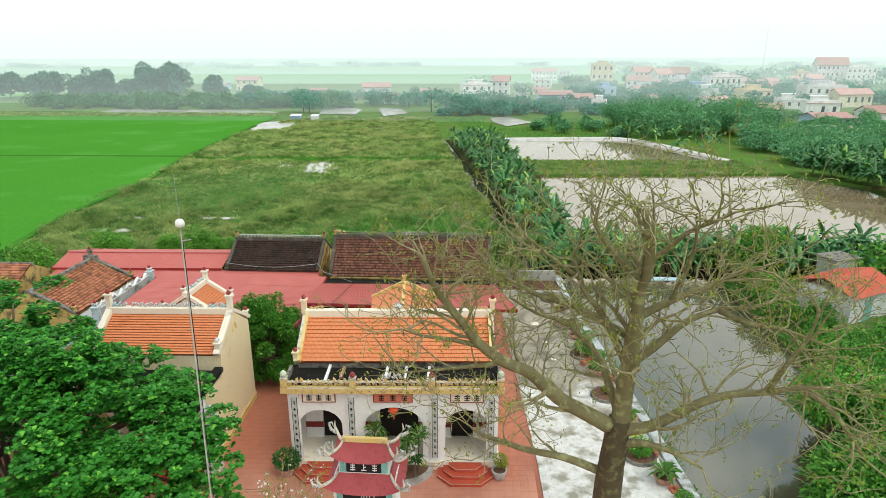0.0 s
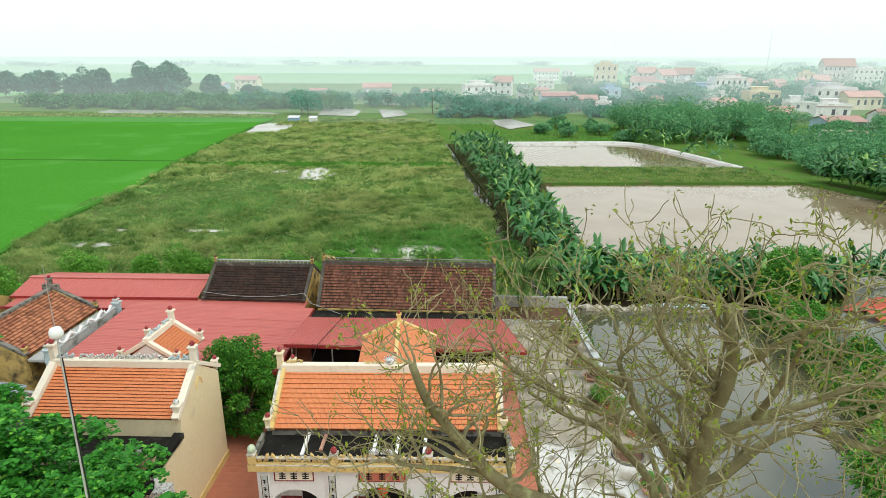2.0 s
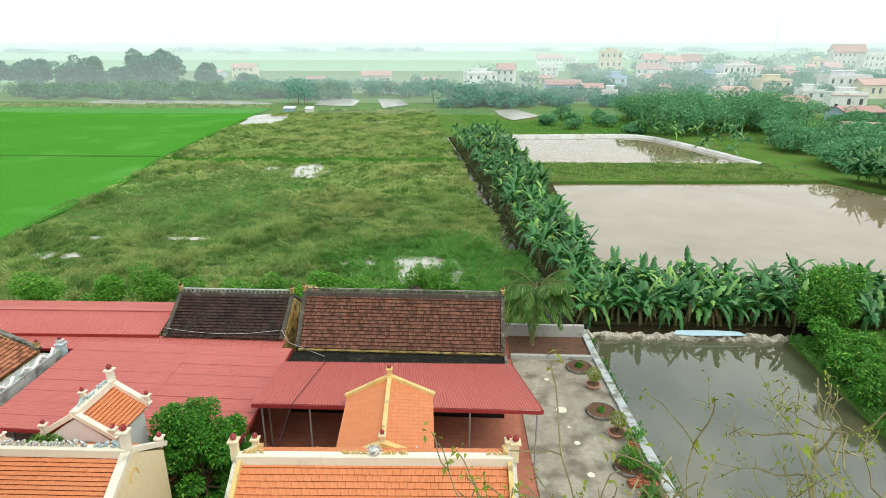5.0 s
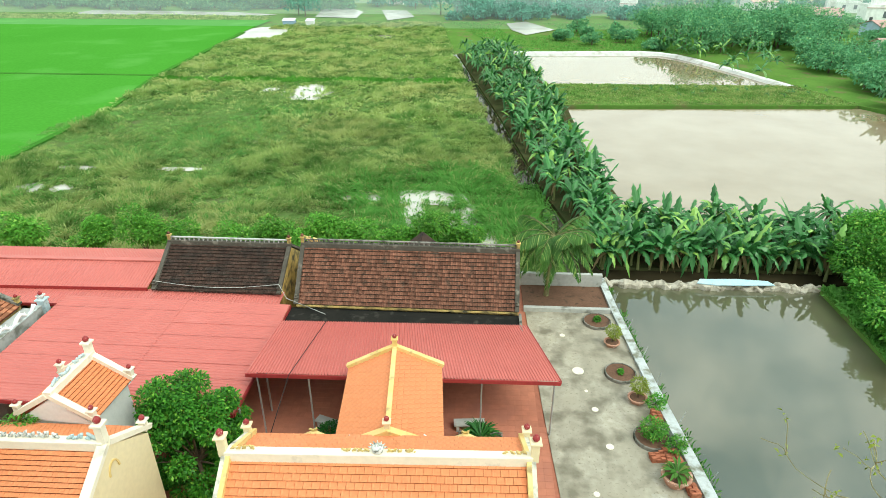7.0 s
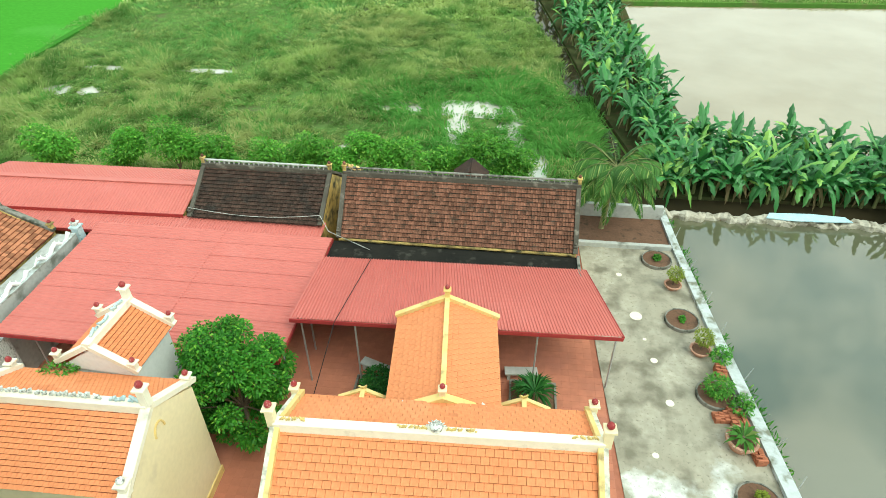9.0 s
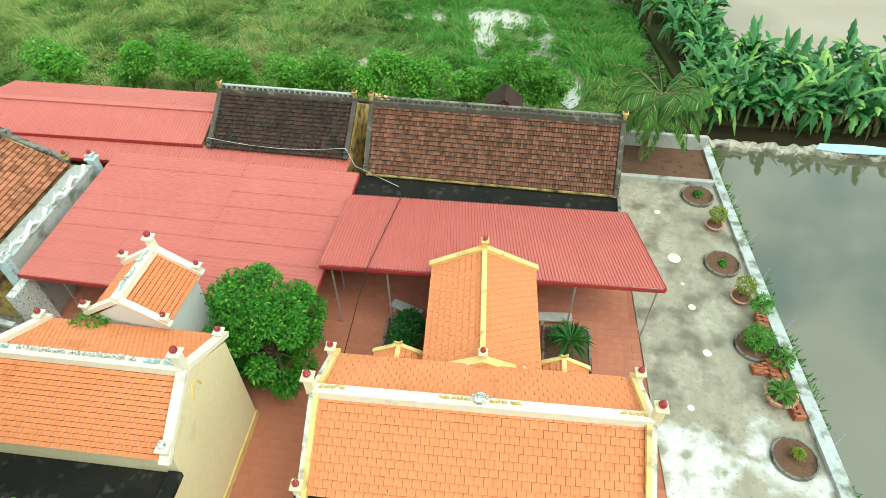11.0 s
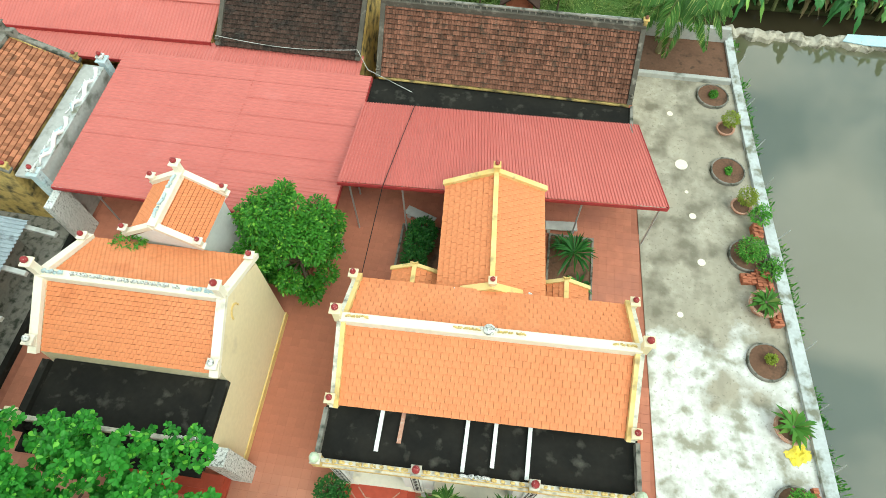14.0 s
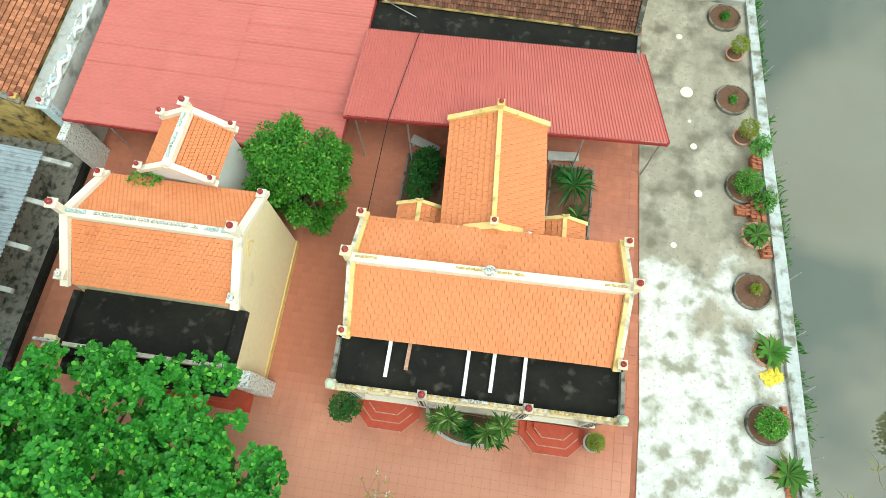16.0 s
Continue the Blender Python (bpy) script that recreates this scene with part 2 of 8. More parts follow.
# paler colour over the front of the court, thinning out towards the temples
pv, pl = PAVING.node_tree.nodes, PAVING.node_tree.links
p_base = pv["Principled BSDF"].inputs["Base Color"]
p_mottle, _ = noise_fac(pv, pl, 0.3, 0.3, 0.7, 8)
p_geo, p_sep, p_sum, p_edge = pv.new("ShaderNodeNewGeometry"), pv.new("ShaderNodeSeparateXYZ"), pv.new("ShaderNodeMath"), pv.new("ShaderNodeMapRange")
pl.new(p_geo.outputs["Position"], p_sep.inputs[0])
p_sum.operation = "MULTIPLY_ADD"
p_sum.inputs[1].default_value = 2.6
pl.new(p_mottle, p_sum.inputs[0])
pl.new(p_sep.outputs["Y"], p_sum.inputs[2])
p_edge.inputs["From Min"].default_value, p_edge.inputs["From Max"].default_value, p_edge.inputs["To Max"].default_value = 29.6, 26.4, 0.8
pl.new(p_sum.outputs[0], p_edge.inputs["Value"])
pl.new(mixed(pv, pl, p_edge.outputs["Result"], p_base.links[0].from_socket, (0.64, 0.31, 0.215)), p_base)
JOINT = surface("paving_joint", (0.36, 0.135, 0.088), (0.4, 0.155, 0.1), None, 0.95, 0.5, 4)
STEP_RED = surface("red_step_paint", (0.47, 0.075, 0.04), (0.52, 0.1, 0.06), None, 0.6, 0.7, 4, bump=0.05)
SOIL = surface("damp_brown_soil", (0.13, 0.07, 0.045), (0.18, 0.1, 0.065), (0.07, 0.045, 0.03), 0.95, 0.9, 7, bump=0.5)
# Beds darker than the tiles: row shadow and grime of the gaps as colour.
TILE_BED = surface("row_shadow_tile_bed", (0.2, 0.05, 0.024), (0.24, 0.06, 0.028), None, 0.9, 2, 9, bump=0.1)
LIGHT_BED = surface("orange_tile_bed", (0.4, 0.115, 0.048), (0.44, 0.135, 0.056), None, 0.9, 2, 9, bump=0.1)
DIKE_WHITE = surface("weathered_white_cement", (0.7, 0.69, 0.66), (0.58, 0.57, 0.54), (0.4, 0.37, 0.31), 0.9, 0.25, 2.0, 0.52, 0.72, 0.2)
RICE_DIKE = surface("grassy_dike_turf", (0.05, 0.17, 0.025), (0.075, 0.22, 0.032), (0.06, 0.16, 0.03), 0.95, 0.15, 2, 0.55, 0.7, 0.4, spec=0.0)
EARTH_BANK = surface("stained_cement_bank", (0.42, 0.37, 0.29), (0.52, 0.48, 0.4), (0.15, 0.13, 0.09), 0.95, 0.7, 5, 0.5, 0.68, 0.3)
BRICK = surface("red_brick", (0.36, 0.12, 0.065), (0.43, 0.17, 0.1), (0.2, 0.1, 0.07), 0.9, 2, 14, bump=0.3, pieces=0.2)
GLOBE = surface("dark_red_glazed_globe", (0.27, 0.025, 0.03), (0.34, 0.06, 0.06), (0.5, 0.26, 0.25), 0.45, 6, 26, 0.56, 0.7, 0.5)
BLUE_RELIEF = surface("pale_blue_relief", (0.4, 0.55, 0.6), (0.62, 0.68, 0.68), (0.2, 0.24, 0.26), 0.7, 2, 9, 0.56, 0.7, 0.2)
SILVER = surface("silver_white_ornament", (0.62, 0.63, 0.6), (0.74, 0.74, 0.72), (0.18, 0.19, 0.17), 0.6, 5, 20, 0.5, 0.65, 0.2)
PALE_GREEN = surface("pale_green_glaze", (0.5, 0.6, 0.42), (0.62, 0.68, 0.52), (0.35, 0.4, 0.26), 0.5, 4, 14, bump=0.1)
TEAL = surface("turquoise_paint", (0.16, 0.42, 0.38), (0.28, 0.55, 0.5), (0.2, 0.25, 0.22), 0.7, 3, 12, bump=0.1)
DARK_WOOD = surface("near_black_door_wood", (0.012, 0.01, 0.01), (0.02, 0.016, 0.014), None, 0.5, 2, 9, bump=0.05)
MAROON = surface("maroon_dado_paint", (0.2, 0.03, 0.03), (0.24, 0.045, 0.04), None, 0.6, 1, 5, bump=0.05)
STEEL = surface("galvanised_steel", (0.42, 0.43, 0.44), (0.5, 0.5, 0.5), None, 0.45, 2, 10, bump=0.0, metallic=0.6)
INK = surface("black_paint", (0.015, 0.015, 0.017), (0.022, 0.022, 0.024), None, 0.6, 2, 9, bump=0.0)
# Roof pink paled and greyed: haze before the village mixed into the colour.
HAZED_PINK = surface("haze_paled_pink_roof", (0.47, 0.28, 0.245), (0.55, 0.37, 0.33), (0.4, 0.28, 0.25), 0.8, 0.3, 1.5, bump=0.1, pieces=0.15)
FAR_WALL = surface("whitewashed_house_wall", (0.8, 0.8, 0.78), (0.74, 0.74, 0.72), (0.55, 0.53, 0.5), 0.85, 0.15, 1.2, bump=0.05, pieces=0.08)
FAR_GREY = surface("bare_render_house_wall", (0.74, 0.74, 0.74), (0.66, 0.67, 0.68), (0.52, 0.52, 0.52), 0.85, 0.15, 1.2, bump=0.05, pieces=0.08)
GLASS_DARK = surface("dim_window_pane", (0.05, 0.06, 0.07), (0.08, 0.09, 0.1), None, 0.15, 1, 4, bump=0.0, spec=0.5)
BARK = surface("lichened_grey_bark", (0.25, 0.225, 0.115), (0.17, 0.145, 0.075), (0.33, 0.335, 0.16), 0.95, 1.5, 12, 0.52, 0.66, 0.5)
TWIG_BARK = surface("pale_olive_twig_bark", (0.3, 0.265, 0.145), (0.23, 0.2, 0.105), (0.37, 0.36, 0.19), 0.95, 2.0, 14, 0.5, 0.66, 0.2)
TRUNK_BARK = surface("dark_furrowed_bark", (0.115, 0.09, 0.05), (0.075, 0.056, 0.032), (0.17, 0.165, 0.08), 0.95, 2.0, 14, 0.52, 0.68, 0.7)
PALE_CEMENT = surface("whitened_cement", (0.55, 0.58, 0.58), (0.43, 0.455, 0.45), (0.2, 0.2, 0.15), 0.9, 0.9, 6, 0.47, 0.66, 0.25)
BROWN_BARK = surface("brown_bark", (0.13, 0.1, 0.07), (0.17, 0.13, 0.09), None, 0.95, 1.5, 12, bump=0.5)
PSEUDOSTEM = surface("banana_stem", (0.16, 0.2, 0.07), (0.22, 0.2, 0.09), (0.12, 0.08, 0.04), 0.7, 2, 8)
POT_CLAY = surface("faded_clay_pot", (0.45, 0.22, 0.15), (0.52, 0.3, 0.22), (0.6, 0.5, 0.42), 0.85, 3, 12, 0.55, 0.7)
LEAF_DEEP = foliage("glossy_almond_leaf", (0.012, 0.085, 0.01), (0.07, 0.325, 0.034), (0.17, 0.46, 0.05), 0.4, 0.14)
LEAF_SHRUB = foliage("bright_shrub_leaf", (0.045, 0.18, 0.02), (0.2, 0.48, 0.06), (0.34, 0.58, 0.1), 0.45)
LEAF_STRIPED = foliage("striped_dracaena_leaf", (0.03, 0.11, 0.02), (0.14, 0.27, 0.05), (0.45, 0.55, 0.2), 0.4)
LEAF_DARK = foliage("dark_palm_leaf", (0.012, 0.06, 0.012), (0.045, 0.17, 0.03), (0.1, 0.27, 0.05), 0.4, 0.12)
LEAF_MID = foliage("garden_leaf", (0.03, 0.135, 0.017), (0.15, 0.41, 0.05), (0.28, 0.47, 0.08), 0.45)
LEAF_BANANA = foliage("banana_leaf", (0.014, 0.075, 0.018), (0.11, 0.34, 0.09), (0.32, 0.54, 0.11), 0.36, 0.18, 0.4)
LEAF_DRY = foliage("withered_banana_leaf", (0.12, 0.09, 0.04), (0.26, 0.2, 0.1), None, 0.8)
LEAF_PALM = foliage("palm_leaf", (0.05, 0.17, 0.025), (0.14, 0.29, 0.05), (0.26, 0.28, 0.08), 0.45)
LEAF_CITRUS = foliage("citrus_leaf", (0.022, 0.11, 0.014), (0.12, 0.4, 0.035), (0.26, 0.52, 0.06), 0.42, 0.18)
LEAF_COCO = foliage("coconut_leaf", (0.03, 0.095, 0.018), (0.12, 0.26, 0.05), (0.34, 0.42, 0.12), 0.4)
LEAF_NEW = foliage("young_yellow_green_leaf", (0.2, 0.26, 0.03), (0.3, 0.36, 0.05), None, 0.5)
# Bamboo green turned lighter and bluer to carry the haze beyond the ponds.
HAZED_BAMBOO = foliage("haze_pale_bamboo_leaf", (0.07, 0.23, 0.1), (0.19, 0.42, 0.2), (0.3, 0.5, 0.2), 0.6)
# Leaf green lightened and blued: the haze over far trees is in the colour.
LEAF_HAZED = foliage("haze_pale_tree_leaf", (0.06, 0.21, 0.15), (0.13, 0.35, 0.24), None, 0.7)
GRASS_LEAF = foliage("marsh_grass_blade", (0.25, 0.37, 0.1), (0.39, 0.5, 0.17), (0.5, 0.55, 0.24), 0.6, 0.45, 0.0, (0.52, 0.52, 0.22), (0.11, 0.25, 0.055))
GRASS_SOFT = foliage("soft_green_grass_blade", (0.16, 0.36, 0.09), (0.22, 0.43, 0.13), None, 0.6, 0.5, 0.0, (0.3, 0.4, 0.14))
GRASS_DIKE = foliage("fresh_green_dike_blade", (0.11, 0.33, 0.04), (0.17, 0.4, 0.07), None, 0.6, 0.5, 0.0)
RUSH_LEAF = foliage("deep_green_rush_blade", (0.11, 0.29, 0.06), (0.2, 0.43, 0.1), None, 0.6, 0.5, 0.0)
GRASS_SOIL = surface("marsh_grass_ground", (0.085, 0.15, 0.04), (0.12, 0.195, 0.055), (0.12, 0.14, 0.06), 0.95, 0.09, 1.5, 0.52, 0.7, 0.5, spec=0.0)
RICE_GROUND = surface("rice_field_green", (0.066, 0.25, 0.028), (0.082, 0.285, 0.036), (0.11, 0.32, 0.06), 0.9, 0.03, 2.0, 0.55, 0.75, 0.4, spec=0.0)
# Ground green made paler than the near fields: distance haze in the colour.
HAZED_PLAIN = surface("haze_pale_plain_green", (0.16, 0.34, 0.12), (0.2, 0.4, 0.15), (0.13, 0.28, 0.12), 0.95, 0.006, 0.05, bump=0.0, spec=0.0)
BANK = surface("bank_turf", (0.085, 0.18, 0.035), (0.13, 0.23, 0.05), (0.16, 0.15, 0.07), 0.95, 0.15, 2, 0.55, 0.7, 0.4, spec=0.0)
LITTER = surface("dark_leaf_litter", (0.045, 0.055, 0.022), (0.075, 0.085, 0.035), (0.09, 0.065, 0.035), 0.95, 0.6, 4, 0.5, 0.7, 0.5, spec=0.0)
POND_BROWN = water("muddy_pond_water", (0.25, 0.19, 0.11), (0.31, 0.25, 0.165), 0.008, 0.02, 2.0)
POND_GREY = water("grey_green_pond_water", (0.105, 0.1, 0.056), (0.125, 0.122, 0.078), 0.012, 0.015, 2.2)
FLOOD_RIPPLED = water("wind_ruffled_pale_water", (0.4, 0.38, 0.32), (0.5, 0.48, 0.43), 0.4, 0.22, 2.0)
DITCH_WATER = water("dark_ditch_water", (0.03, 0.025, 0.014), (0.05, 0.04, 0.022), 0.05, 0.06, 1.2)
FLOOD = water("shallow_flood_water", (0.38, 0.35, 0.29), (0.48, 0.46, 0.4), 0.015, 0.03, 2.2)


# ---- building blocks ----
class Geo:
    """Collects plain faces for one mesh."""

    def __init__(self):
        self.v, self.f = [], []

    def add(self, vs, fs):
        k = len(self.v)
        self.v.extend(tuple(p) for p in vs)
        self.f.extend(tuple(i + k for i in q) for q in fs)
        return self

    def box(self, x0, y0, z0, x1, y1, z1, m=None, bevel=0.0):
        b = bevel
        if b:
            vs = []
            for z, e in ((z0, 0), (z1 - b, 0), (z1, b)):
                vs += [(x0 + e, y0 + e, z), (x1 - e, y0 + e, z), (x1 - e, y1 - e, z), (x0 + e, y1 - e, z)]
            fs = [(3, 2, 1, 0), (8, 9, 10, 11)]
            for r in (0, 4):
                fs += [(r + i, r + (i + 1) % 4, r + 4 + (i + 1) % 4, r + 4 + i) for i in range(4)]
        else:
            vs = [(x0, y0, z0), (x1, y0, z0), (x1, y1, z0), (x0, y1, z0), (x0, y0, z1), (x1, y0, z1), (x1, y1, z1), (x0, y1, z1)]
            fs = [(3, 2, 1, 0), (4, 5, 6, 7), (0, 1, 5, 4), (1, 2, 6, 5), (2, 3, 7, 6), (3, 0, 4, 7)]
        if m is not None:
            vs = [m @ Vector(p) for p in vs]
        return self.add(vs, fs)

    def beam(self, a, b, w, h, up=(0, 0, 1)):
        """A box along a to b; w across, h high, resting on the line."""
        a, b, up = Vector(a), Vector(b), Vector(up)
        d = (b - a).normalized()
        s = d.cross(up).normalized() * (w / 2)
        u = s.cross(d).normalized() * h
        vs = [a - s, a + s, b + s, b - s]
        vs += [p + u for p in vs]
        return self.add(vs, [(3, 2, 1, 0), (4, 5, 6, 7), (0, 1, 5, 4), (1, 2, 6, 5), (2, 3, 7, 6), (3, 0, 4, 7)])

    def prism(self, pts, shift):
        """A polygon pushed along shift."""
        n, sh = len(pts), Vector(shift)
        vs = [Vector(p) for p in pts] + [Vector(p) + sh for p in pts]
        fs = [tuple(range(n))[::-1], tuple(range(n, 2 * n))]
        fs += [(i, (i + 1) % n, n + (i + 1) % n, n + i) for i in range(n)]
        return self.add(vs, fs)

    def tube(self, path, radii, n=6, cap=True):
        path = [Vector(p) for p in path]
        rings = []
        ref = Vector((0.31, 0.17, 0.93))
        for i, p in enumerate(path):
            d = (path[min(i + 1, len(path) - 1)] - path[max(i - 1, 0)]).normalized()
            if abs(d.dot(ref)) > 0.95:
                ref = Vector((0.9, 0.3, 0.1))
            s = d.cross(ref).normalized()
            u = s.cross(d)
            rings.append([p + (s * math.cos(2 * math.pi * k / n) + u * math.sin(2 * math.pi * k / n)) * radii[i] for k in range(n)])
        vs = [q for r in rings for q in r]
        fs = []
        for i in range(len(path) - 1):
            fs += [(i * n + k, i * n + (k + 1) % n, (i + 1) * n + (k + 1) % n, (i + 1) * n + k) for k in range(n)]
        if cap:
            fs += [tuple(range(n))[::-1], tuple(range(len(vs) - n, len(vs)))]
        return self.add(vs, fs)

    def lathe(self, c, profile, n=12):
        """profile: (radius, height) from the base up, about the point c."""
        vs, fs = [], []
        for r, z in profile:
            vs += [(c[0] + r * math.cos(2 * math.pi * k / n), c[1] + r * math.sin(2 * math.pi * k / n), c[2] + z) for k in range(n)]
        for i in range(len(profile) - 1):
            fs += [(i * n + k, i * n + (k + 1) % n, (i + 1) * n + (k + 1) % n, (i + 1) * n + k) for k in range(n)]
        fs += [tuple(range(n))[::-1], tuple(range(len(vs) - n, len(vs)))]
        return self.add(vs, fs)

    def sheet(self, pts):
        return self.add(pts, [tuple(range(len(pts)))])

    def mesh(self, name, smooth=False):
        me = bpy.data.meshes.new(name)
        me.from_pydata(self.v, [], self.f)
        if smooth:
            me.polygons.foreach_set("use_smooth", [True] * len(me.polygons))
        me.update()
        return me


def part(name, geo, material, parent, label="", smooth=False):
    """One mesh under a thing or under a part."""
    me = geo.mesh(name, smooth) if isinstance(geo, Geo) else geo
    if not me.materials:
        me.materials.append(material)
    ob = new(name, me)
    ob.parent = parent
    return tagged(ob, label)


def thing(name, label, category, at=(0, 0, 0), turn=0.0, group="", kind=""):
    ob = new(name)
    ob.empty_display_size = 0.3
    ob.matrix_basis = pose(*at, 0, 0, turn)
    return tagged(ob, label, category, group, kind)


def structure(name, geo, material, label, category):
    me = geo.mesh(name)
    me.materials.append(material)
    return tagged(new(name, me), label, category, "", "structure")


def np_mesh(name, verts, quads, material):
    """A mesh from numpy arrays of corners and four-cornered faces."""
    me = bpy.data.meshes.new(name)
    n, q = len(verts), len(quads)
    me.vertices.add(n)
    me.vertices.foreach_set("co", np.asarray(verts, dtype=np.float32).ravel())
    me.loops.add(4 * q)
    me.loops.foreach_set("vertex_index", np.asarray(quads, dtype=np.int32).ravel())
    me.polygons.add(q)
    me.polygons.foreach_set("loop_start", np.arange(0, 4 * q, 4, dtype=np.int32))
    me.update(calc_edges=True)
    me.materials.append(material)
    return me


def unit(a):
    return a / np.maximum(np.linalg.norm(a, axis=1, keepdims=True), 1e-9)


def leaves(name, base, way, length, width, material, rng, droop=0.25):
    """Folded leaves: each a base, two shoulders, a drooping tip."""
    n = len(base)
    way = unit(way)
    up = np.tile((0.0, 0.0, 1.0), (n, 1)) + rng.normal(0, 0.35, (n, 3))
    side = unit(np.cross(way, up))
    nor = np.cross(side, way)
    L, W = np.asarray(length).reshape(-1, 1), np.asarray(width).reshape(-1, 1)
    mid = base + way * L * 0.6
    tip = base + way * L - np.array((0, 0, 1.0)) * L * droop
    v = np.stack([base, mid + side * W / 2 + nor * W * 0.15, tip, mid - side * W / 2 + nor * W * 0.15], axis=1).reshape(-1, 3)
    q = np.arange(4 * n).reshape(-1, 4)
    return np_mesh(name, v, q, material)


def round_leaves(name, base, way, length, width, material, rng, droop=0.1):
    """Broad leaves, widest past the middle, folded along the midrib: two halves each."""
    n = len(base)
    way = unit(way)
    up = np.tile((0.0, 0.0, 1.0), (n, 1)) + rng.normal(0, 0.3, (n, 3))
    side = unit(np.cross(way, up))
    nor = np.cross(side, way)
    L, W = np.asarray(length).reshape(-1, 1), np.asarray(width).reshape(-1, 1)
    down = np.array((0, 0, 1.0))
    tip = base + way * L - down * L * droop
    rows = [base]
    for sg in (1, -1):
        rows += [base + way * L * 0.42 + sg * side * W * 0.34 + nor * W * 0.12, base + way * L * 0.8 + sg * side * W * 0.48 + nor * W * 0.14 - down * L * droop * 0.5]
    rows.append(tip)
    v = np.stack(rows, axis=1).reshape(-1, 3)
    k = 6 * np.arange(n).reshape(-1, 1)
    q = np.concatenate([k + np.array([[0, 1, 2, 5]]), k + np.array([[0, 5, 4, 3]])], axis=1).reshape(-1, 4)
    return np_mesh(name, v, q, material)


def ball_points(rng, clumps, n, shell=0.6):
    """n points in a union of clumps (x, y, z, rx, rz), nearer their skins, and the way out of them."""
    c = np.array(clumps, dtype=float)
    w = c[:, 3] ** 2 * c[:, 4]
    pick = rng.choice(len(c), n, p=w / w.sum())
    d = unit(rng.normal(0, 1, (n, 3)))
    r = shell + (1 - shell) * rng.random((n, 1)) ** 0.5
    r *= rng.uniform(0.85, 1.12, (n, 1))
    return c[pick, :3] + d * r * np.stack([c[pick, 3], c[pick, 3], c[pick, 4]], axis=1), d


def crown(name, clumps, n, size, material, parent, seed, label="", broad=0.55, shell=0.6):
    rng = np.random.default_rng(seed)
    p, d = ball_points(rng, clumps, n, shell)
    way = d + rng.normal(0, 0.6, (n, 3))
    way[:, 2] = way[:, 2] * 0.6
    ln = rng.uniform(0.7, 1.3, n) * size
    return part(name, leaves(name, p, way, ln, ln * broad, material, rng), material, parent, label)


def roof_frame(a, b, c):
    """Axes of a slope: along a to b (the eave), up from a towards c, and out."""
    a, b, c = Vector(a), Vector(b), Vector(c)
    x = (b - a).normalized()
    n = x.cross(c - a).normalized()
    y = n.cross(x)
    return a, x, y, n, (b - a).length, (c - a).dot(y)


def tile_mesh(name, w, l, material, rib=0.008, lift=0.064):
    """A roof tile: a tilted slab with a raised edge and a shallow trough."""
    g = Geo()
    t = 0.045
    xs = [0.004, 0.12 * w, 0.2 * w, 0.95 * w, w - 0.005]
    zs = [rib, rib, 0, 0, rib * 0.8]
    for y, up in ((0.0, lift), (l - 0.02, 0.016)):
        g.v += [(x, y, up + z) for x, z in zip(xs, zs)]
        g.v += [(xs[0], y, up - t), (xs[-1], y, up - t)]
    for i in range(4):
        g.f.append((i, i + 1, 8 + i, 7 + i))
    g.f += [(0, 5, 6, 4, 3, 2, 1), (5, 0, 7, 12), (4, 6, 13, 11)]
    me = g.mesh(name)
    me.materials.append(material)
    return me, g


def tiled_slope(parent, a, b, c, w, l, material, count=300, near=(0.0, 1.0), stagger=0.5, d=None, underlay=None, rib=0.008, lift=0.064):
    """Lays tiles over the slope a, b (eave), c (above a), d (above b). The first 'count' of the stretch near (along the eave) are tiles of their own."""
    o, x, y, n, wide, high = roof_frame(a, b, c)
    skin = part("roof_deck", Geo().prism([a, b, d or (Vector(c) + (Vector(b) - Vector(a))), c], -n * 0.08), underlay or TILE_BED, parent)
    me, g0 = tile_mesh("tile", w, l, material, rib, lift)
    rows, rest, made = int(high / l + 0.5), Geo(), 0
    l2 = high / rows
    cells = []
    for r in range(rows):
        off = stagger * w * (r % 2)
        cuts = [0.0] + [off + i * w for i in range(0 if off else 1, int((wide - off) / w) + 1)]
        cuts.append(wide)
        cells += [(u, r * l2, q - u) for u, q in zip(cuts, cuts[1:]) if q - u > 0.03]
    rng = random.Random(7)
    for u, v, wd in cells:
        sq = wd / w
        jit = rng.uniform(-0.004, 0.004)
        m = Matrix(((x.x * sq, y.x, n.x, 0), (x.y * sq, y.y, n.y, 0), (x.z * sq, y.z, n.z, 0), (0, 0, 0, 1)))
        m.translation = o + x * u + y * (v + jit) + n * (0.004 + abs(jit))
        if made < count and near[0] * wide <= u <= near[1] * wide:
            t = new("tile", me)
            t.parent = parent
            t.matrix_basis = m
            made += 1
        else:
            rest.add([m @ Vector(p) for p in g0.v], g0.f)
    if rest.v:
        tagged(part("tiles", rest, material, parent), kind="stuff")
    return skin


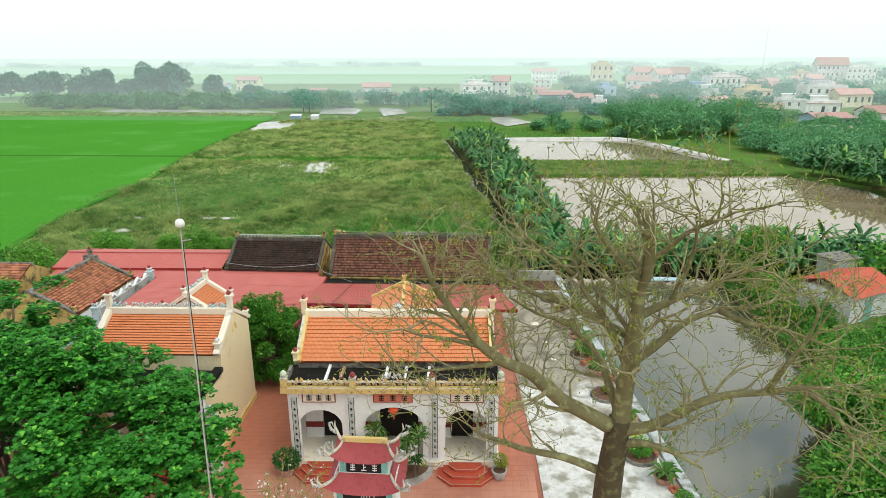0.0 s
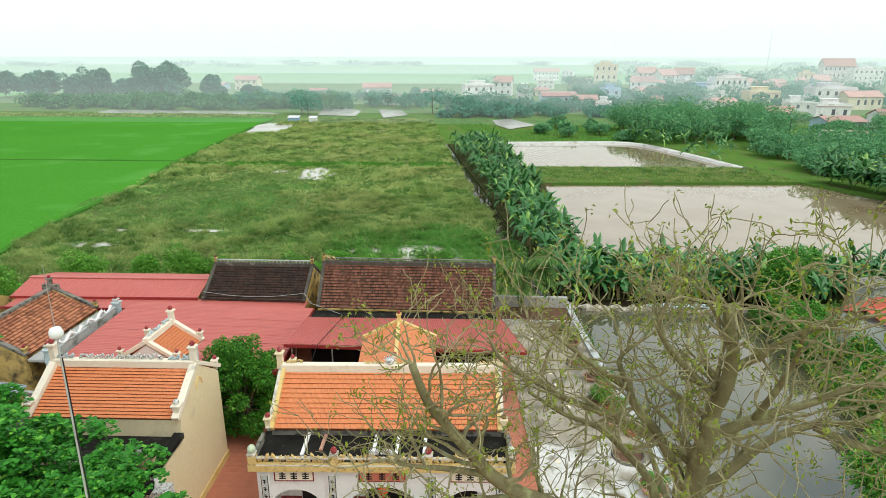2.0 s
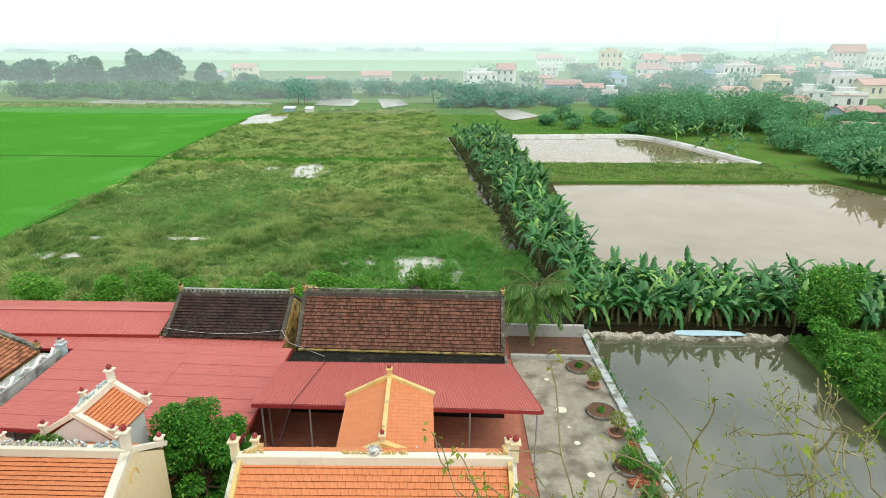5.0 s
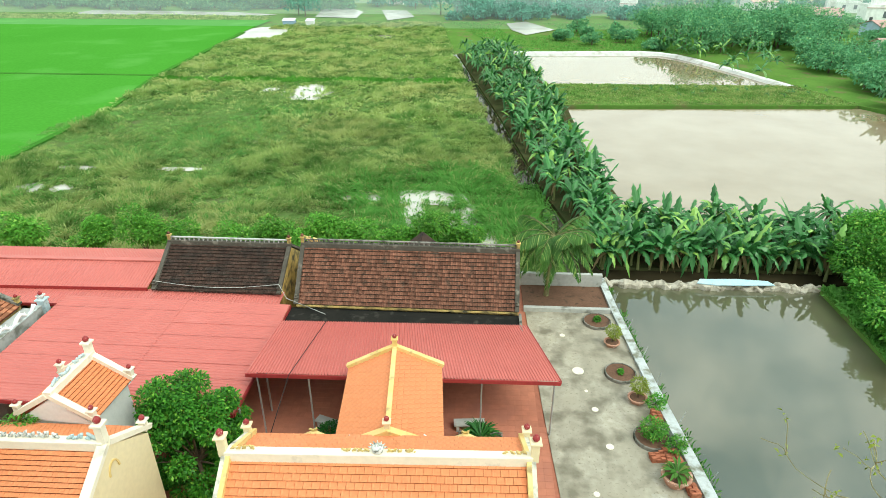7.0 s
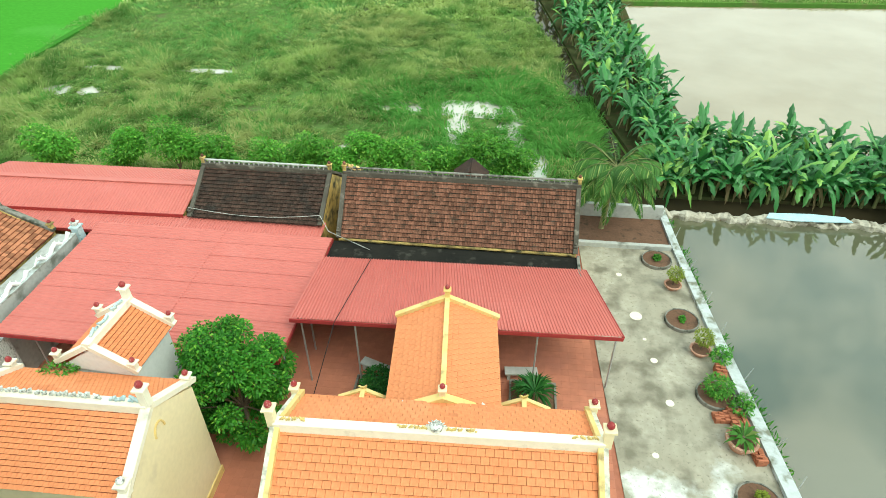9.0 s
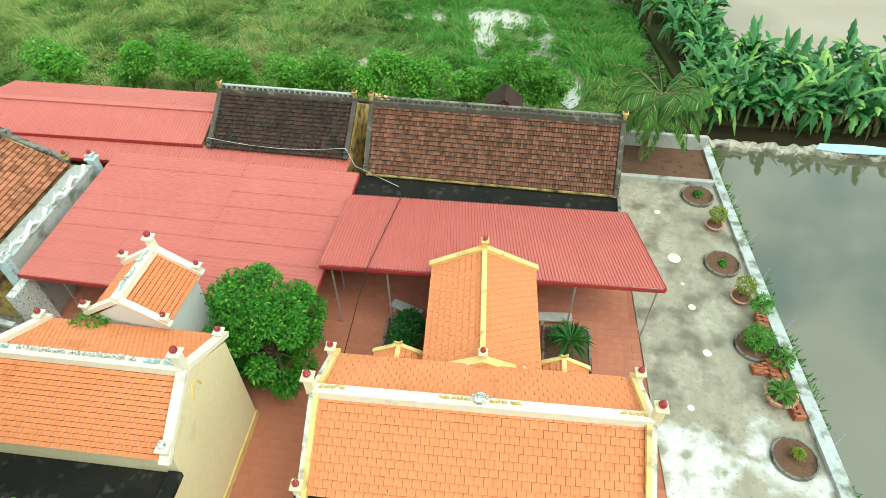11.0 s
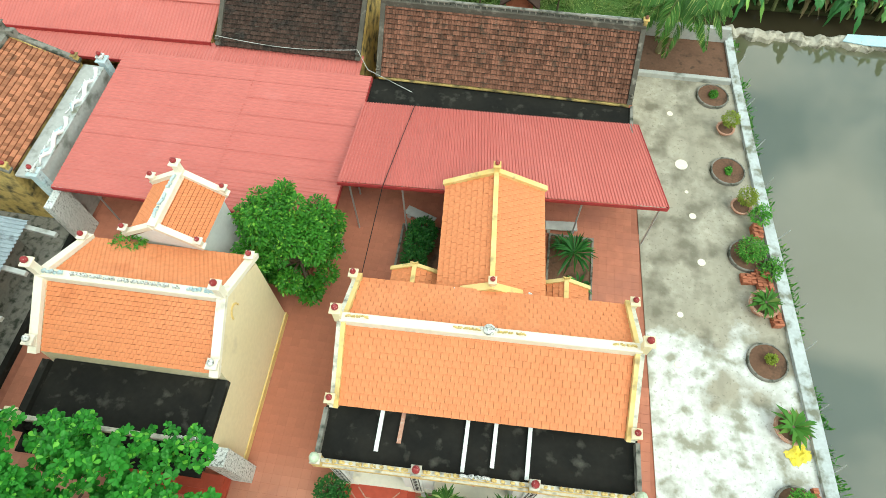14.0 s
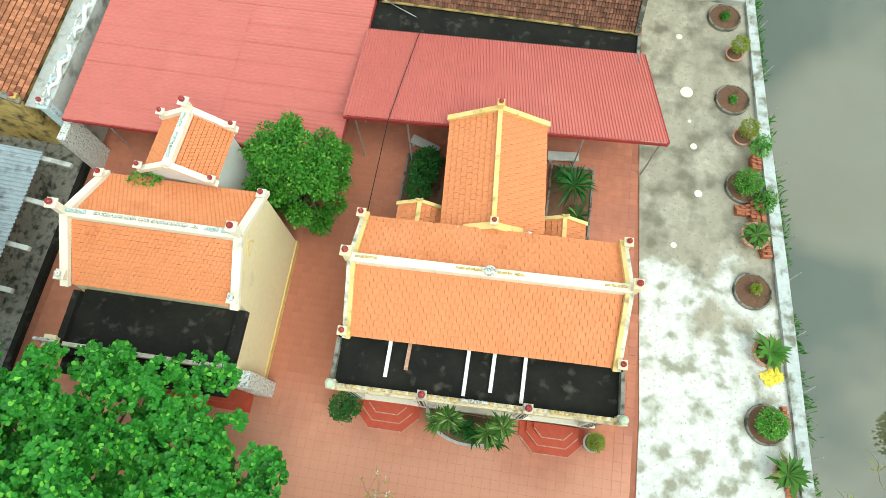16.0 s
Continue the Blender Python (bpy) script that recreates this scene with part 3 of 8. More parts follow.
def corrugated(name, a, b, c, d, pitch, material, parent, depth=0.035, thick=0.006, label=""):
    """A profiled sheet: a, b the low edge, d, c the high edge; ribs run a to d."""
    a, b, c, d = (Vector(p) for p in (a, b, c, d))
    nor = (b - a).cross(d - a).normalized()
    n = max(2, int((b - a).length / pitch))
    prof = [(0.0, 0), (0.35, 0), (0.5, 1), (0.75, 1), (0.9, 0)]
    us = [((i + f) / n, h) for i in range(n) for f, h in prof] + [(1.0, 0)]
    g = Geo()
    for off in (0, -thick):
        for u, h in us:
            g.v.append(a.lerp(b, u) + nor * (h * depth + off))
            g.v.append(d.lerp(c, u) + nor * (h * depth + off))
    k = len(us)
    for i in range(k - 1):
        g.f.append((2 * i, 2 * i + 2, 2 * i + 3, 2 * i + 1))
        j = 2 * k
        g.f.append((j + 2 * i, j + 2 * i + 1, j + 2 * i + 3, j + 2 * i + 2))
        g.f += [(2 * i, j + 2 * i, j + 2 * i + 2, 2 * i + 2), (2 * i + 1, 2 * i + 3, j + 2 * i + 3, j + 2 * i + 1)]
    return part(name, g, material, parent, label)


def finial(parent, at, s=1.0, post=PALE_CREAM, ball=GLOBE, h=0.45):
    """A square post with a cap and a glazed globe."""
    x, y, z = at
    g = Geo().box(x - 0.12 * s, y - 0.12 * s, z, x + 0.12 * s, y + 0.12 * s, z + h * s)
    g.box(x - 0.18 * s, y - 0.18 * s, z + h * s, x + 0.18 * s, y + 0.18 * s, z + (h + 0.08) * s, bevel=0.02)
    p = part("finial_post", g, post, parent)
    prof = [(0.05 * s, 0), (0.085 * s, 0.02 * s), (0.115 * s, 0.07 * s), (0.115 * s, 0.12 * s), (0.09 * s, 0.175 * s), (0.06 * s, 0.19 * s), (0.04 * s, 0.23 * s), (0.01, 0.24 * s)]
    part("globe", Geo().lathe((x, y, z + (h + 0.08) * s), prof, 10), ball, p, smooth=True)
    return p


def scroll(parent, name, a, b, z, height, material, seed, relief=0.07, humps=6):
    """Cloud-and-dragon fretwork along a to b: curled bars and leaf knobs."""
    rng = random.Random(seed)
    a, b = Vector((*a, z)), Vector((*b, z))
    n = humps
    along = b - a
    for i in range(n):
        g = Geo()
        c = a + along * ((i + 0.5) / n)
        w = along.length / n * 0.5
        d = along.normalized()
        h = height * rng.uniform(0.7, 1.1)
        turn = rng.choice((-1, 1))
        path = [c + d * (turn * w * (1 - 0.85 * t) * math.cos(5.2 * t)) + Vector((0, 0, h * (0.12 + 0.45 * (1 - 0.5 * t) * (1 + math.sin(5.2 * t - 1.3)))))
                for t in (0, 0.17, 0.34, 0.5, 0.67, 0.84, 1)]
        g.tube(path, [relief * 0.6, relief * 0.75, relief * 0.7, relief * 0.6, relief * 0.5, relief * 0.45, relief * 0.5], 5)
        for _ in range(2):
            q = c + d * rng.uniform(-w, w) + Vector((0, 0, h * rng.uniform(0.15, 0.75)))
            g.lathe(q - Vector((0, 0, relief * 0.6)), [(relief * 0.3, 0), (relief * 0.9, relief * 0.6), (relief * 0.2, relief * 1.3)], 5)
        part(name, g, material, parent, smooth=True)


# ---- ground, fields and water ----
def flat(pts, z):
    return Geo().sheet([(x, y, z) for x, y in pts])


def slab(pts, z0, z1):
    return Geo().prism([(x, y, z0) for x, y in pts], (0, 0, z1 - z0))


structure("ground", flat([(-4500, -400), (4500, -400), (4500, 4900), (-4500, 4900)], -1.42), HAZED_PLAIN, "flat green plain of far fields, haze put into its colour", "ground")
structure("bank_ground", flat([(-260, 40), (330, 40), (330, 520), (-260, 520)], -1.38), BANK, "uneven green turf between ponds and village", "ground")
structure("near_ground", flat([(-120, -60), (120, -60), (120, 62), (-120, 62)], -1.34), BANK, "green turf round the temple compound", "ground")
structure("grass_field", flat([(-50, 57.5), (7.5, 57.5), (6.2, 76), (3, 99), (-5, 166), (-12, 226), (-58, 228), (-68, 202), (-62.5, 136), (-57.5, 100), (-56, 84)], -1.25),
          GRASS_SOIL, "rough marshy field of tall uneven grass", "field")
structure("rice_field", flat([(-52.0, 57.5), (-57.0, 85), (-58.6, 111), (-63.6, 136.6), (-120, 136.6), (-220, 136), (-220, 58)], -1.1), RICE_GROUND, "even bright green paddy of young rice", "field")
structure("rice_field_beyond", flat([(-64, 138.2), (-69, 201), (-70, 232), (-165, 232), (-240, 231), (-220, 138)], -1.1), RICE_GROUND, "even bright green paddy beyond a low dike", "field")
structure("ditch", flat([(5.7, 76.2), (7.6, 64), (8.2, 58.6), (31, 58.9), (31, 61.4), (10.6, 61.2), (9.4, 66), (7.5, 76.8), (6.3, 86.8), (3.6, 108), (-2.5, 149.4), (-4.9, 166), (-6.0, 166), (-3.8, 149.4), (1.7, 107.8), (4.3, 86.5)], -1.2), DITCH_WATER, "dark narrow ditch of still water", "ditch")
structure("fish_pond", flat([(12.5, 69), (40, 69.2), (66, 74), (68, 104), (61, 117), (14.4, 114.3), (14, 90)], -1.12), POND_BROWN, "wide fish pond of milky brown water", "pond")
structure("fish_pond_beyond", flat([(12.4, 132.5), (57.5, 133), (43.6, 166.5), (9.4, 163.5)], -1.12), POND_BROWN, "smaller brown fish pond with a white cement bank", "pond")
structure("temple_pond", flat([(10, 5), (24, 5), (26, 30), (26.4, 47), (26.6, 58), (10, 58)], -0.85), POND_GREY, "still grey-green pond beside the yard wall", "pond")
structure("flooded_corner", flat([(-69, 186), (-55, 187), (-54, 200), (-56, 212), (-67, 214), (-71.5, 209)], -1.18), FLOOD_RIPPLED, "flooded bare corner of the field", "water")
structure("village_pond", flat([(-58, 244), (-42.6, 241), (-44, 262), (-55, 284), (-62, 274)], -1.18), FLOOD_RIPPLED, "pale pond in front of the village", "water")
structure("village_pond_beyond", flat([(-38, 270), (-31, 235), (-22.8, 246), (-28, 268)], -1.17), FLOOD_RIPPLED, "pale pond under the trees", "water")
structure("banana_pool", flat([(9, 228), (10, 212), (13.6, 201), (23, 213), (15.6, 234)], -1.18), FLOOD_RIPPLED, "small pale pool beyond the bananas", "water")
structure("reed_canal", flat([(-150, 246), (-80, 244), (-74, 251), (-92, 258), (-150, 262)], -1.17), FLOOD_RIPPLED, "pale brown canal behind the rice", "water")

# raised compound: soil core, paved courtyard, concrete yard
structure("compound_base", slab([(-46, -25), (9.9, -25), (9.8, 57.2), (-46, 57.2)], -2.0, -0.06), JOINT, "raised earth platform of the temple compound", "ground")
YARD_EDGE = [(5.25, 5), (5.05, 28.8), (4.35, 42.6), (4.0, 52.7)]
yard = [*YARD_EDGE, (9.82, 52.9), (10.4, 45.3), (11.13, 37.2), (11.48, 33.2), (11.93, 28.2), (13.95, 5)]
structure("pond_margin", slab([(10.05, 57.3), (10.5, 57.3), (10.75, 52.9), (11.35, 45.4), (12.2, 35.2), (12.86, 27.4), (15.0, 5), (14.4, 5), (12.4, 28.2), (11.98, 33.2), (11.62, 37.2), (10.86, 45.3), (10.22, 52.9)], -1.4, -0.55), MARGIN, "narrow weedy earth strip along the pond", "bank")
structure("concrete_yard", slab(yard, -0.9, 0.0), CONCRETE, "grey stained concrete yard with dark patches", "yard")
structure("soil_bed", slab([(3.9, 53.05), (9.76, 53.05), (9.68, 56.28), (3.9, 56.28)], -0.3, 0.03), SOIL, "bare red-brown soil bed behind the yard", "flower bed")
WALL_IN, WALL_OUT = ((9.62, 57.3), (9.8, 52.9), (10.36, 45.3), (11.09, 37.2), (11.44, 33.2), (11.89, 28.2), (13.9, 5)), ((10.1, 57.3), (10.3, 52.9), (10.92, 45.3), (11.68, 37.2), (12.03, 33.2), (12.45, 28.2), (14.5, 5))
g = Geo().prism([(x, y, -1.6) for x, y in (*WALL_IN[::-1], *WALL_OUT)], (0, 0, 1.82))
structure("pond_wall", g, PALE_CEMENT, "low grey cement wall along the pond", "wall")
structure("cross_wall", Geo().box(3.9, 52.72, -0.2, 9.74, 53.02, 0.32, bevel=0.03), KERB, "low pale cement wall across the yard", "wall")
structure("back_wall", Geo().box(1.0, 56.3, -1.4, 9.76, 56.6, 1.0, bevel=0.03), KERB, "stained grey wall at the back of the compound", "wall")
g = Geo()
n_bank = 92
for i in range(n_bank + 1):
    rz = random.Random(i)
    x, wave = 10.15 + i * 0.178, 0.16 * math.sin(0.37 * i) + 0.1 * math.sin(1.1 * i + 1)
    top = -0.52 + 0.13 * math.sin(0.6 * i + 2 * math.sin(0.21 * i)) + rz.uniform(-0.07, 0.07)
    g.v += [(x, 57.75 + wave + rz.uniform(-0.06, 0.06), -1.5), (x, 57.82 + wave + rz.uniform(-0.07, 0.07), top - 0.1), (x, 57.98 + wave, top + rz.uniform(-0.04, 0.04)), (x, 58.4 + 0.6 * wave, top + rz.uniform(-0.06, 0.05)),
            (x, 58.62 + 0.5 * wave + rz.uniform(-0.06, 0.06), top - 0.12), (x, 58.75, -1.5)]
for i in range(n_bank):
    g.f += [(6 * i + j, 6 * i + j + 6, 6 * i + j + 7, 6 * i + j + 1) for j in range(5)]
structure("pond_bank_wall", g, EARTH_BANK, "crumbling pale cement bank across the pond", "wall")
g = Geo().prism([(17.2, 57.95, -0.4), (18.6, 57.75, -0.4), (20.6, 57.8, -0.4), (22.9, 57.95, -0.4), (22.6, 58.55, -0.4), (20.4, 58.75, -0.4), (17.6, 58.6, -0.4)], (0, 0, 0.06))
tarp = part("cover_sheet", g, surface("pale_blue_sheeting", (0.42, 0.62, 0.7), (0.55, 0.7, 0.74), None, 0.5, 2, 6), None)
tagged(tarp, "pale blue plastic sheet lying on the bank", "sheeting")
dike = [(8.0, 166.2), (20, 167.0), (32, 168.2), (38, 168.6), (42, 167.6), (45, 164.5), (47.6, 159.5), (50, 152.5), (53, 143), (54.8, 136.5), (56.3, 131.4)]
g = Geo()
for k, p in enumerate(dike):
    o, q = dike[max(k - 1, 0)], dike[min(k + 1, len(dike) - 1)]
    d = Vector((q[0] - o[0], q[1] - o[1], 0)).normalized()
    s = Vector((-d.y, d.x, 0))
    g.v += [tuple(Vector((*p, z)) + s * w) for w, z in ((-1.0, -1.5), (-0.35, -0.62), (0.0, -0.5), (0.8, -0.5), (1.1, -0.62), (1.7, -1.5))]
for k in range(len(dike) - 1):
    g.f += [(6 * k + i, 6 * k + i + 6, 6 * k + i + 7, 6 * k + i + 1) for i in range(5)]
structure("pond_dike", g, DIKE_WHITE, "white cement bank round the far pond", "bank")
structure("turf_dike", slab([(13.0, 115.2), (61, 117.8), (70, 106), (78, 108), (64, 130), (57.6, 132.6), (12.6, 131.9)], -1.5, -0.75), BANK, "grassy dike between two ponds", "bank")
structure("rice_dike", slab([(-220, 136.2), (-120, 136.4), (-63.7, 136.8), (-63.9, 137.9), (-220, 137.6)], -1.5, -1.03), RICE_DIKE, "low grassy dike across the rice", "bank")
structure("field_dike", slab([(-52, 57.5), (-51, 57.5), (-56.3, 85), (-57.6, 111), (-62.6, 136), (-68, 201), (-69.4, 201), (-63.6, 136), (-58.5, 111), (-57.2, 85)], -1.5, -0.98), RICE_DIKE,
          "thin dike between rice and marsh", "bank")
structure("banana_bank", slab([(9.8, 66), (10.8, 61.3), (46, 61.6), (50, 69.8), (15.6, 69.2), (14.3, 90), (14.6, 114.4), (12.6, 132), (9.4, 166), (-4.7, 166), (-2.3, 149.4), (3.8, 108), (6.5, 86.8), (7.7, 77)], -1.6, -1.0), LITTER,
          "dark muddy bank under the banana plants", "bank")
structure("right_bank", slab([(26.2, 57.8), (26, 47), (25.4, 30), (23.6, 5), (70, 5), (75, 60), (66, 62), (46, 61.4), (31, 58.6)], -1.6, -0.35), BANK, "overgrown green bank across the temple pond", "bank")

# ---- main temple ----
A = thing("main_temple", "white three-arched temple with orange tiled roof and gold trim", "temple", (-2.5, 27.95, 0), 1.9)
part("plinth", Geo().box(-5.5, -0.12, 0, 5.5, 2.1, 0.5).box(-5.3, 2.1, 0, 5.3, 6.7, 0.5), PALE_CREAM, A)
ARCH = [(-3.75, 2.2, 0.95), (0, 3.0, 1.1), (3.75, 2.2, 0.95)]
BOTTOM, TOP = 0.5, 4.58


def arch_outline(x0, x1, arches, spring):
    """Outline of a wall from x0 to x1, pierced from below by round arches."""
    pts = [(x0, 0.0, TOP), (x0, 0.0, BOTTOM)]
    for cx, w, rise in arches:
        pts.append((cx - w / 2, 0.0, BOTTOM))
        pts += [(cx - w / 2 * math.cos(math.pi * i / 14), 0.0, spring + rise * math.sin(math.pi * i / 14)) for i in range(15)]
        pts.append((cx + w / 2, 0.0, BOTTOM))
    return pts + [(x1, 0.0, BOTTOM), (x1, 0.0, TOP)]


g = Geo().prism(arch_outline(-5.35, 5.35, ARCH, 2.55), (0, 0.32, 0))
for x in (-5.35, 5.05):
    part("porch_side_wall", Geo().box(x, 0.322, BOTTOM, x + 0.3, 2.0, TOP), WHITE, A)
front = part("arcade_wall", g, WHITE, A)
g = Geo()
DOORS = [(-3.45, 1.25), (0.1, 2.1), (3.55, 1.25)]
edges = [-5.05] + [v for cx, w in DOORS for v in (cx - w / 2, cx + w / 2)] + [5.05]
for x0, x1 in zip(edges[::2], edges[1::2]):
    g.box(x0, 2.0, BOTTOM, x1, 2.25, TOP)
for cx, w in DOORS:
    g.box(cx - w / 2, 2.0, 3.5, cx + w / 2, 2.25, TOP)
part("inner_wall", g, WHITE, A)
for x0, x1 in zip(edges[::2], edges[1::2]):
    part("dado_band", Geo().box(x0, 1.985, 1.15, x1, 2.0, 1.5), MAROON, A)
for cx, w in DOORS:
    d = part("door_leaf", Geo().box(cx - w / 2, 2.14, BOTTOM, cx + w / 2, 2.2, 3.5), DARK_WOOD, A, "near-black timber door leaves")
for x in (-5.0, -2.12, 2.12, 5.0):
    p = part("pilaster", Geo().box(x - 0.23, -0.1, BOTTOM, x + 0.23, 0.0, 4.5, bevel=0.0), WHITE, A)
    part("couplet_board", Geo().box(x - 0.15, -0.13, 0.75, x + 0.15, -0.1, 4.3), surface("couplet_grey", (0.5, 0.53, 0.5), (0.58, 0.6, 0.56), None, 0.6, 2, 9), p, "grey-green couplet panel with dark strokes")
    rr = random.Random(int(x * 10))
    for k in range(9):
        z = 1.0 + k * 0.37
        g = Geo().box(x - 0.06, -0.145, z, x + 0.07, -0.13, z + 0.035).box(x - 0.015, -0.146, z - 0.07, x + 0.02, -0.131, z + 0.12)
        g.box(x - 0.07, -0.144, z + 0.08, x + rr.uniform(0.0, 0.07), -0.129, z + 0.11)
        part("character", g, INK, p)
    g = Geo().box(x - 0.15, -0.14, 0.75, x - 0.125, -0.128, 4.3).box(x + 0.125, -0.14, 0.75, x + 0.15, -0.128, 4.3)
    part("board_edge", g, INK, p)
for cx, w in ((-3.75, 1.7), (0, 2.0), (3.75, 1.7)):
    red = surface("plaque_face", (0.55, 0.16, 0.1), (0.62, 0.22, 0.14), None, 0.5, 2, 8) if cx == 0 else PALE_CREAM
    p = part("name_plaque", Geo().box(cx - w / 2, -0.06, 3.98, cx + w / 2, 0.0, 4.52, bevel=0.0), red, A, "framed plaque with three dark characters")
    g = Geo().box(cx - w / 2, -0.075, 3.98, cx + w / 2, -0.06, 4.02).box(cx - w / 2, -0.075, 4.48, cx + w / 2, -0.06, 4.52)
    g.box(cx - w / 2, -0.076, 4.02, cx - w / 2 + 0.05, -0.06, 4.48).box(cx + w / 2 - 0.05, -0.076, 4.02, cx + w / 2, -0.06, 4.48)
    part("plaque_frame", g, MAROON, p)
    for k in (-1, 0, 1):
        g = Geo()
        u = cx + k * w * 0.29
        for dz in (0.0, 0.11, 0.22):
            g.box(u - 0.14, -0.08, 4.1 + dz, u + 0.14, -0.062, 4.145 + dz)
        g.box(u - 0.03, -0.081, 4.08, u + 0.03, -0.063, 4.42)
        part("character", g, INK, p)
lan = part("paper_lantern", Geo().lathe((0, 0.16, 3.2), [(0.06, 0), (0.2, 0.06), (0.26, 0.2), (0.2, 0.34), (0.06, 0.4)], 12), surface("red_lantern_silk", (0.75, 0.06, 0.02), (0.8, 0.12, 0.04), None, 0.6, 2, 8), A, "red hanging lantern", smooth=True)
part("lantern_tassel", Geo().tube([(0, 0.16, 3.2), (0, 0.16, 2.88)], [0.03, 0.05], 6), STEP_RED, lan)
part("lantern_cord", Geo().tube([(0, 0.16, 3.6), (0, 0.16, 3.95)], [0.01, 0.01], 5), INK, lan)
# terrace over the porch
part("terrace_slab", Geo().box(-5.55, -0.18, 4.6, 5.55, 2.3, 4.82), BLACK_SLAB, A, "blackened wet-stained concrete terrace")
part("terrace_cornice", Geo().box(-5.62, -0.25, 4.58, 5.62, -0.182, 4.86, bevel=0.03), GOLD, A)
part("cornice_cap", Geo().box(-5.62, -0.25, 4.862, 5.62, -0.04, 4.885), STAINED_CREAM, A)
for x in (-5.55, 5.4):
    part("side_parapet", Geo().box(x, -0.17, 4.822, x + 0.15, 1.7, 5.15), MOSS_STONE, A)
part("parapet_rail", Geo().box(-5.3, -0.17, 5.15, 5.3, -0.03, 5.22, bevel=0.01), STAINED_CREAM, A)
part("parapet_rail", Geo().box(-5.3, -0.17, 4.888, 5.3, -0.05, 4.94), GOLD, A)
for x0, x1, sd in ((-5.2, -2.2, 1), (-1.75, 1.75, 2), (2.2, 5.2, 3)):
    scroll(A, "parapet_fretwork", (x0, -0.11), (x1, -0.11), 4.92, 0.58, GOLD, sd, 0.085, 11)
for x in (-5.42, -1.98, 1.98, 5.42):
    post = part("parapet_post", Geo().box(x - 0.16, -0.27, 4.8, x + 0.16, 0.05, 5.36), GOLD, A)
    part("post_cap", Geo().box(x - 0.18, -0.29, 5.362, x + 0.18, 0.07, 5.45, bevel=0.02), STAINED_CREAM, post)
    s = 1.2 if abs(x) > 3 else 0.95
    part("globe", Geo().lathe((x, -0.11, 5.45), [(0.08 * s, 0), (0.14 * s, 0.06 * s), (0.15 * s, 0.16 * s), (0.1 * s, 0.25 * s), (0.02, 0.32 * s)], 10), PALE_GREEN if abs(x) > 3 else GLOBE, post, smooth=True)
scroll(A, "parapet_crest", (-0.5, -0.11), (0.5, -0.11), 5.3, 0.5, SILVER, 8, 0.08, 4)
part("rear_terrace_wall", Geo().box(-5.2, 2.0, 4.82, 5.2, 2.25, 5.43), MOSS_STONE, A)
for i, (x, y0) in enumerate(((-3.5, 0.45), (-2.75, 0.8), (-0.45, 0.1), (0.55, 0.35), (1.75, 0.1))):
    part("roof_strut", Geo().beam((x, y0, 4.84), (x + 0.05, 1.85, 4.9 if i else 5), 0.14, 0.1), WHITE if i != 1 else POT_CLAY, A, "white painted cement runnel")
# main body and roof
EZ, RZ, RY, EY, BY, EB = 5.29, 6.82, 4.4, 1.8, 6.6, 5.72
g = Geo()
for x in (-5.2, 4.9):
    g.prism([(x, 2.1, 0.5), (x, 6.5, 0.5), (x, 6.5, EB - 0.08), (x, RY, RZ - 0.1), (x, 2.1, EZ + 0.18)], (0.3, 0, 0))
g.box(-4.9, 6.25, 0.5, 4.9, 6.5, EB - 0.1)
part("hall_wall", g, CREAM, A)
roofA = part("roof", Geo().prism([(-5.05, EY + 0.1, EZ - 0.14), (-5.05, RY, RZ - 0.16), (-5.05, BY - 0.1, EB - 0.14), (-5.05, RY, RZ - 0.6)], (10.1, 0, 0)), MAROON, A, "bright orange glazed tile roof")
tiled_slope(roofA, (-5.0, EY, EZ), (5.0, EY, EZ), (-5.0, RY, RZ), 0.285, 0.262, ORANGE_TILE, 300, (0.0, 0.52), underlay=LIGHT_BED)
tiled_slope(roofA, (5.0, BY, EB), (-5.0, BY, EB), (5.0, RY, RZ), 0.285, 0.262, ORANGE_TILE, 150, (0.0, 0.3), underlay=LIGHT_BED)
for x in (-5.15, 5.15):
    g = Geo().beam((x - 0.012 * (x > 0) * 6 + 0.012 * (x < 0) * 6, EY - 0.05, EZ - 0.05), (x - 0.072 * (1 if x > 0 else -1), RY, RZ + 0.02), 0.16, 0.24).beam((x - 0.072 * (1 if x > 0 else -1), BY + 0.05, EB - 0.05), (x - 0.072 * (1 if x > 0 else -1), RY, RZ + 0.02), 0.16, 0.24)
    s = 1 if x > 0 else -1
    part("roof_verge", g, YELLOW, A, "yellow painted raised verge")
    g = Geo().beam((x + s * 0.085, EY, EZ - 0.13), (x + s * 0.085, RY, RZ - 0.06), 0.15, 0.3).beam((x + s * 0.085, BY, EB - 0.13), (x + s * 0.085, RY, RZ - 0.06), 0.15, 0.3)
    part("verge_flank", g, STAINED_CREAM, A, "grey-stained cream flank of the verge")
    finial(A, (x + s * 0.12, EY + 0.05, EZ + 0.05), 1.0, CREAM)
    finial(A, (x + s * 0.12, BY - 0.05, EB + 0.05), 1.0, CREAM)
    finial(A, (x + s * 0.12, RY, RZ + 0.1), 1.1, CREAM, h=0.72)
part("ridge_beam", Geo().box(-5.2, RY - 0.17, RZ - 0.05, 5.2, RY + 0.17, RZ + 0.36, bevel=0.04), PALE_CREAM, A, "cream plastered roof ridge")
scroll(A, "ridge_cloud", (-1.25, RY), (-0.3, RY), RZ + 0.34, 0.22, GOLD, 11, 0.05, 5)
scroll(A, "ridge_cloud", (0.3, RY), (1.25, RY), RZ + 0.34, 0.22, GOLD, 12, 0.05, 5)
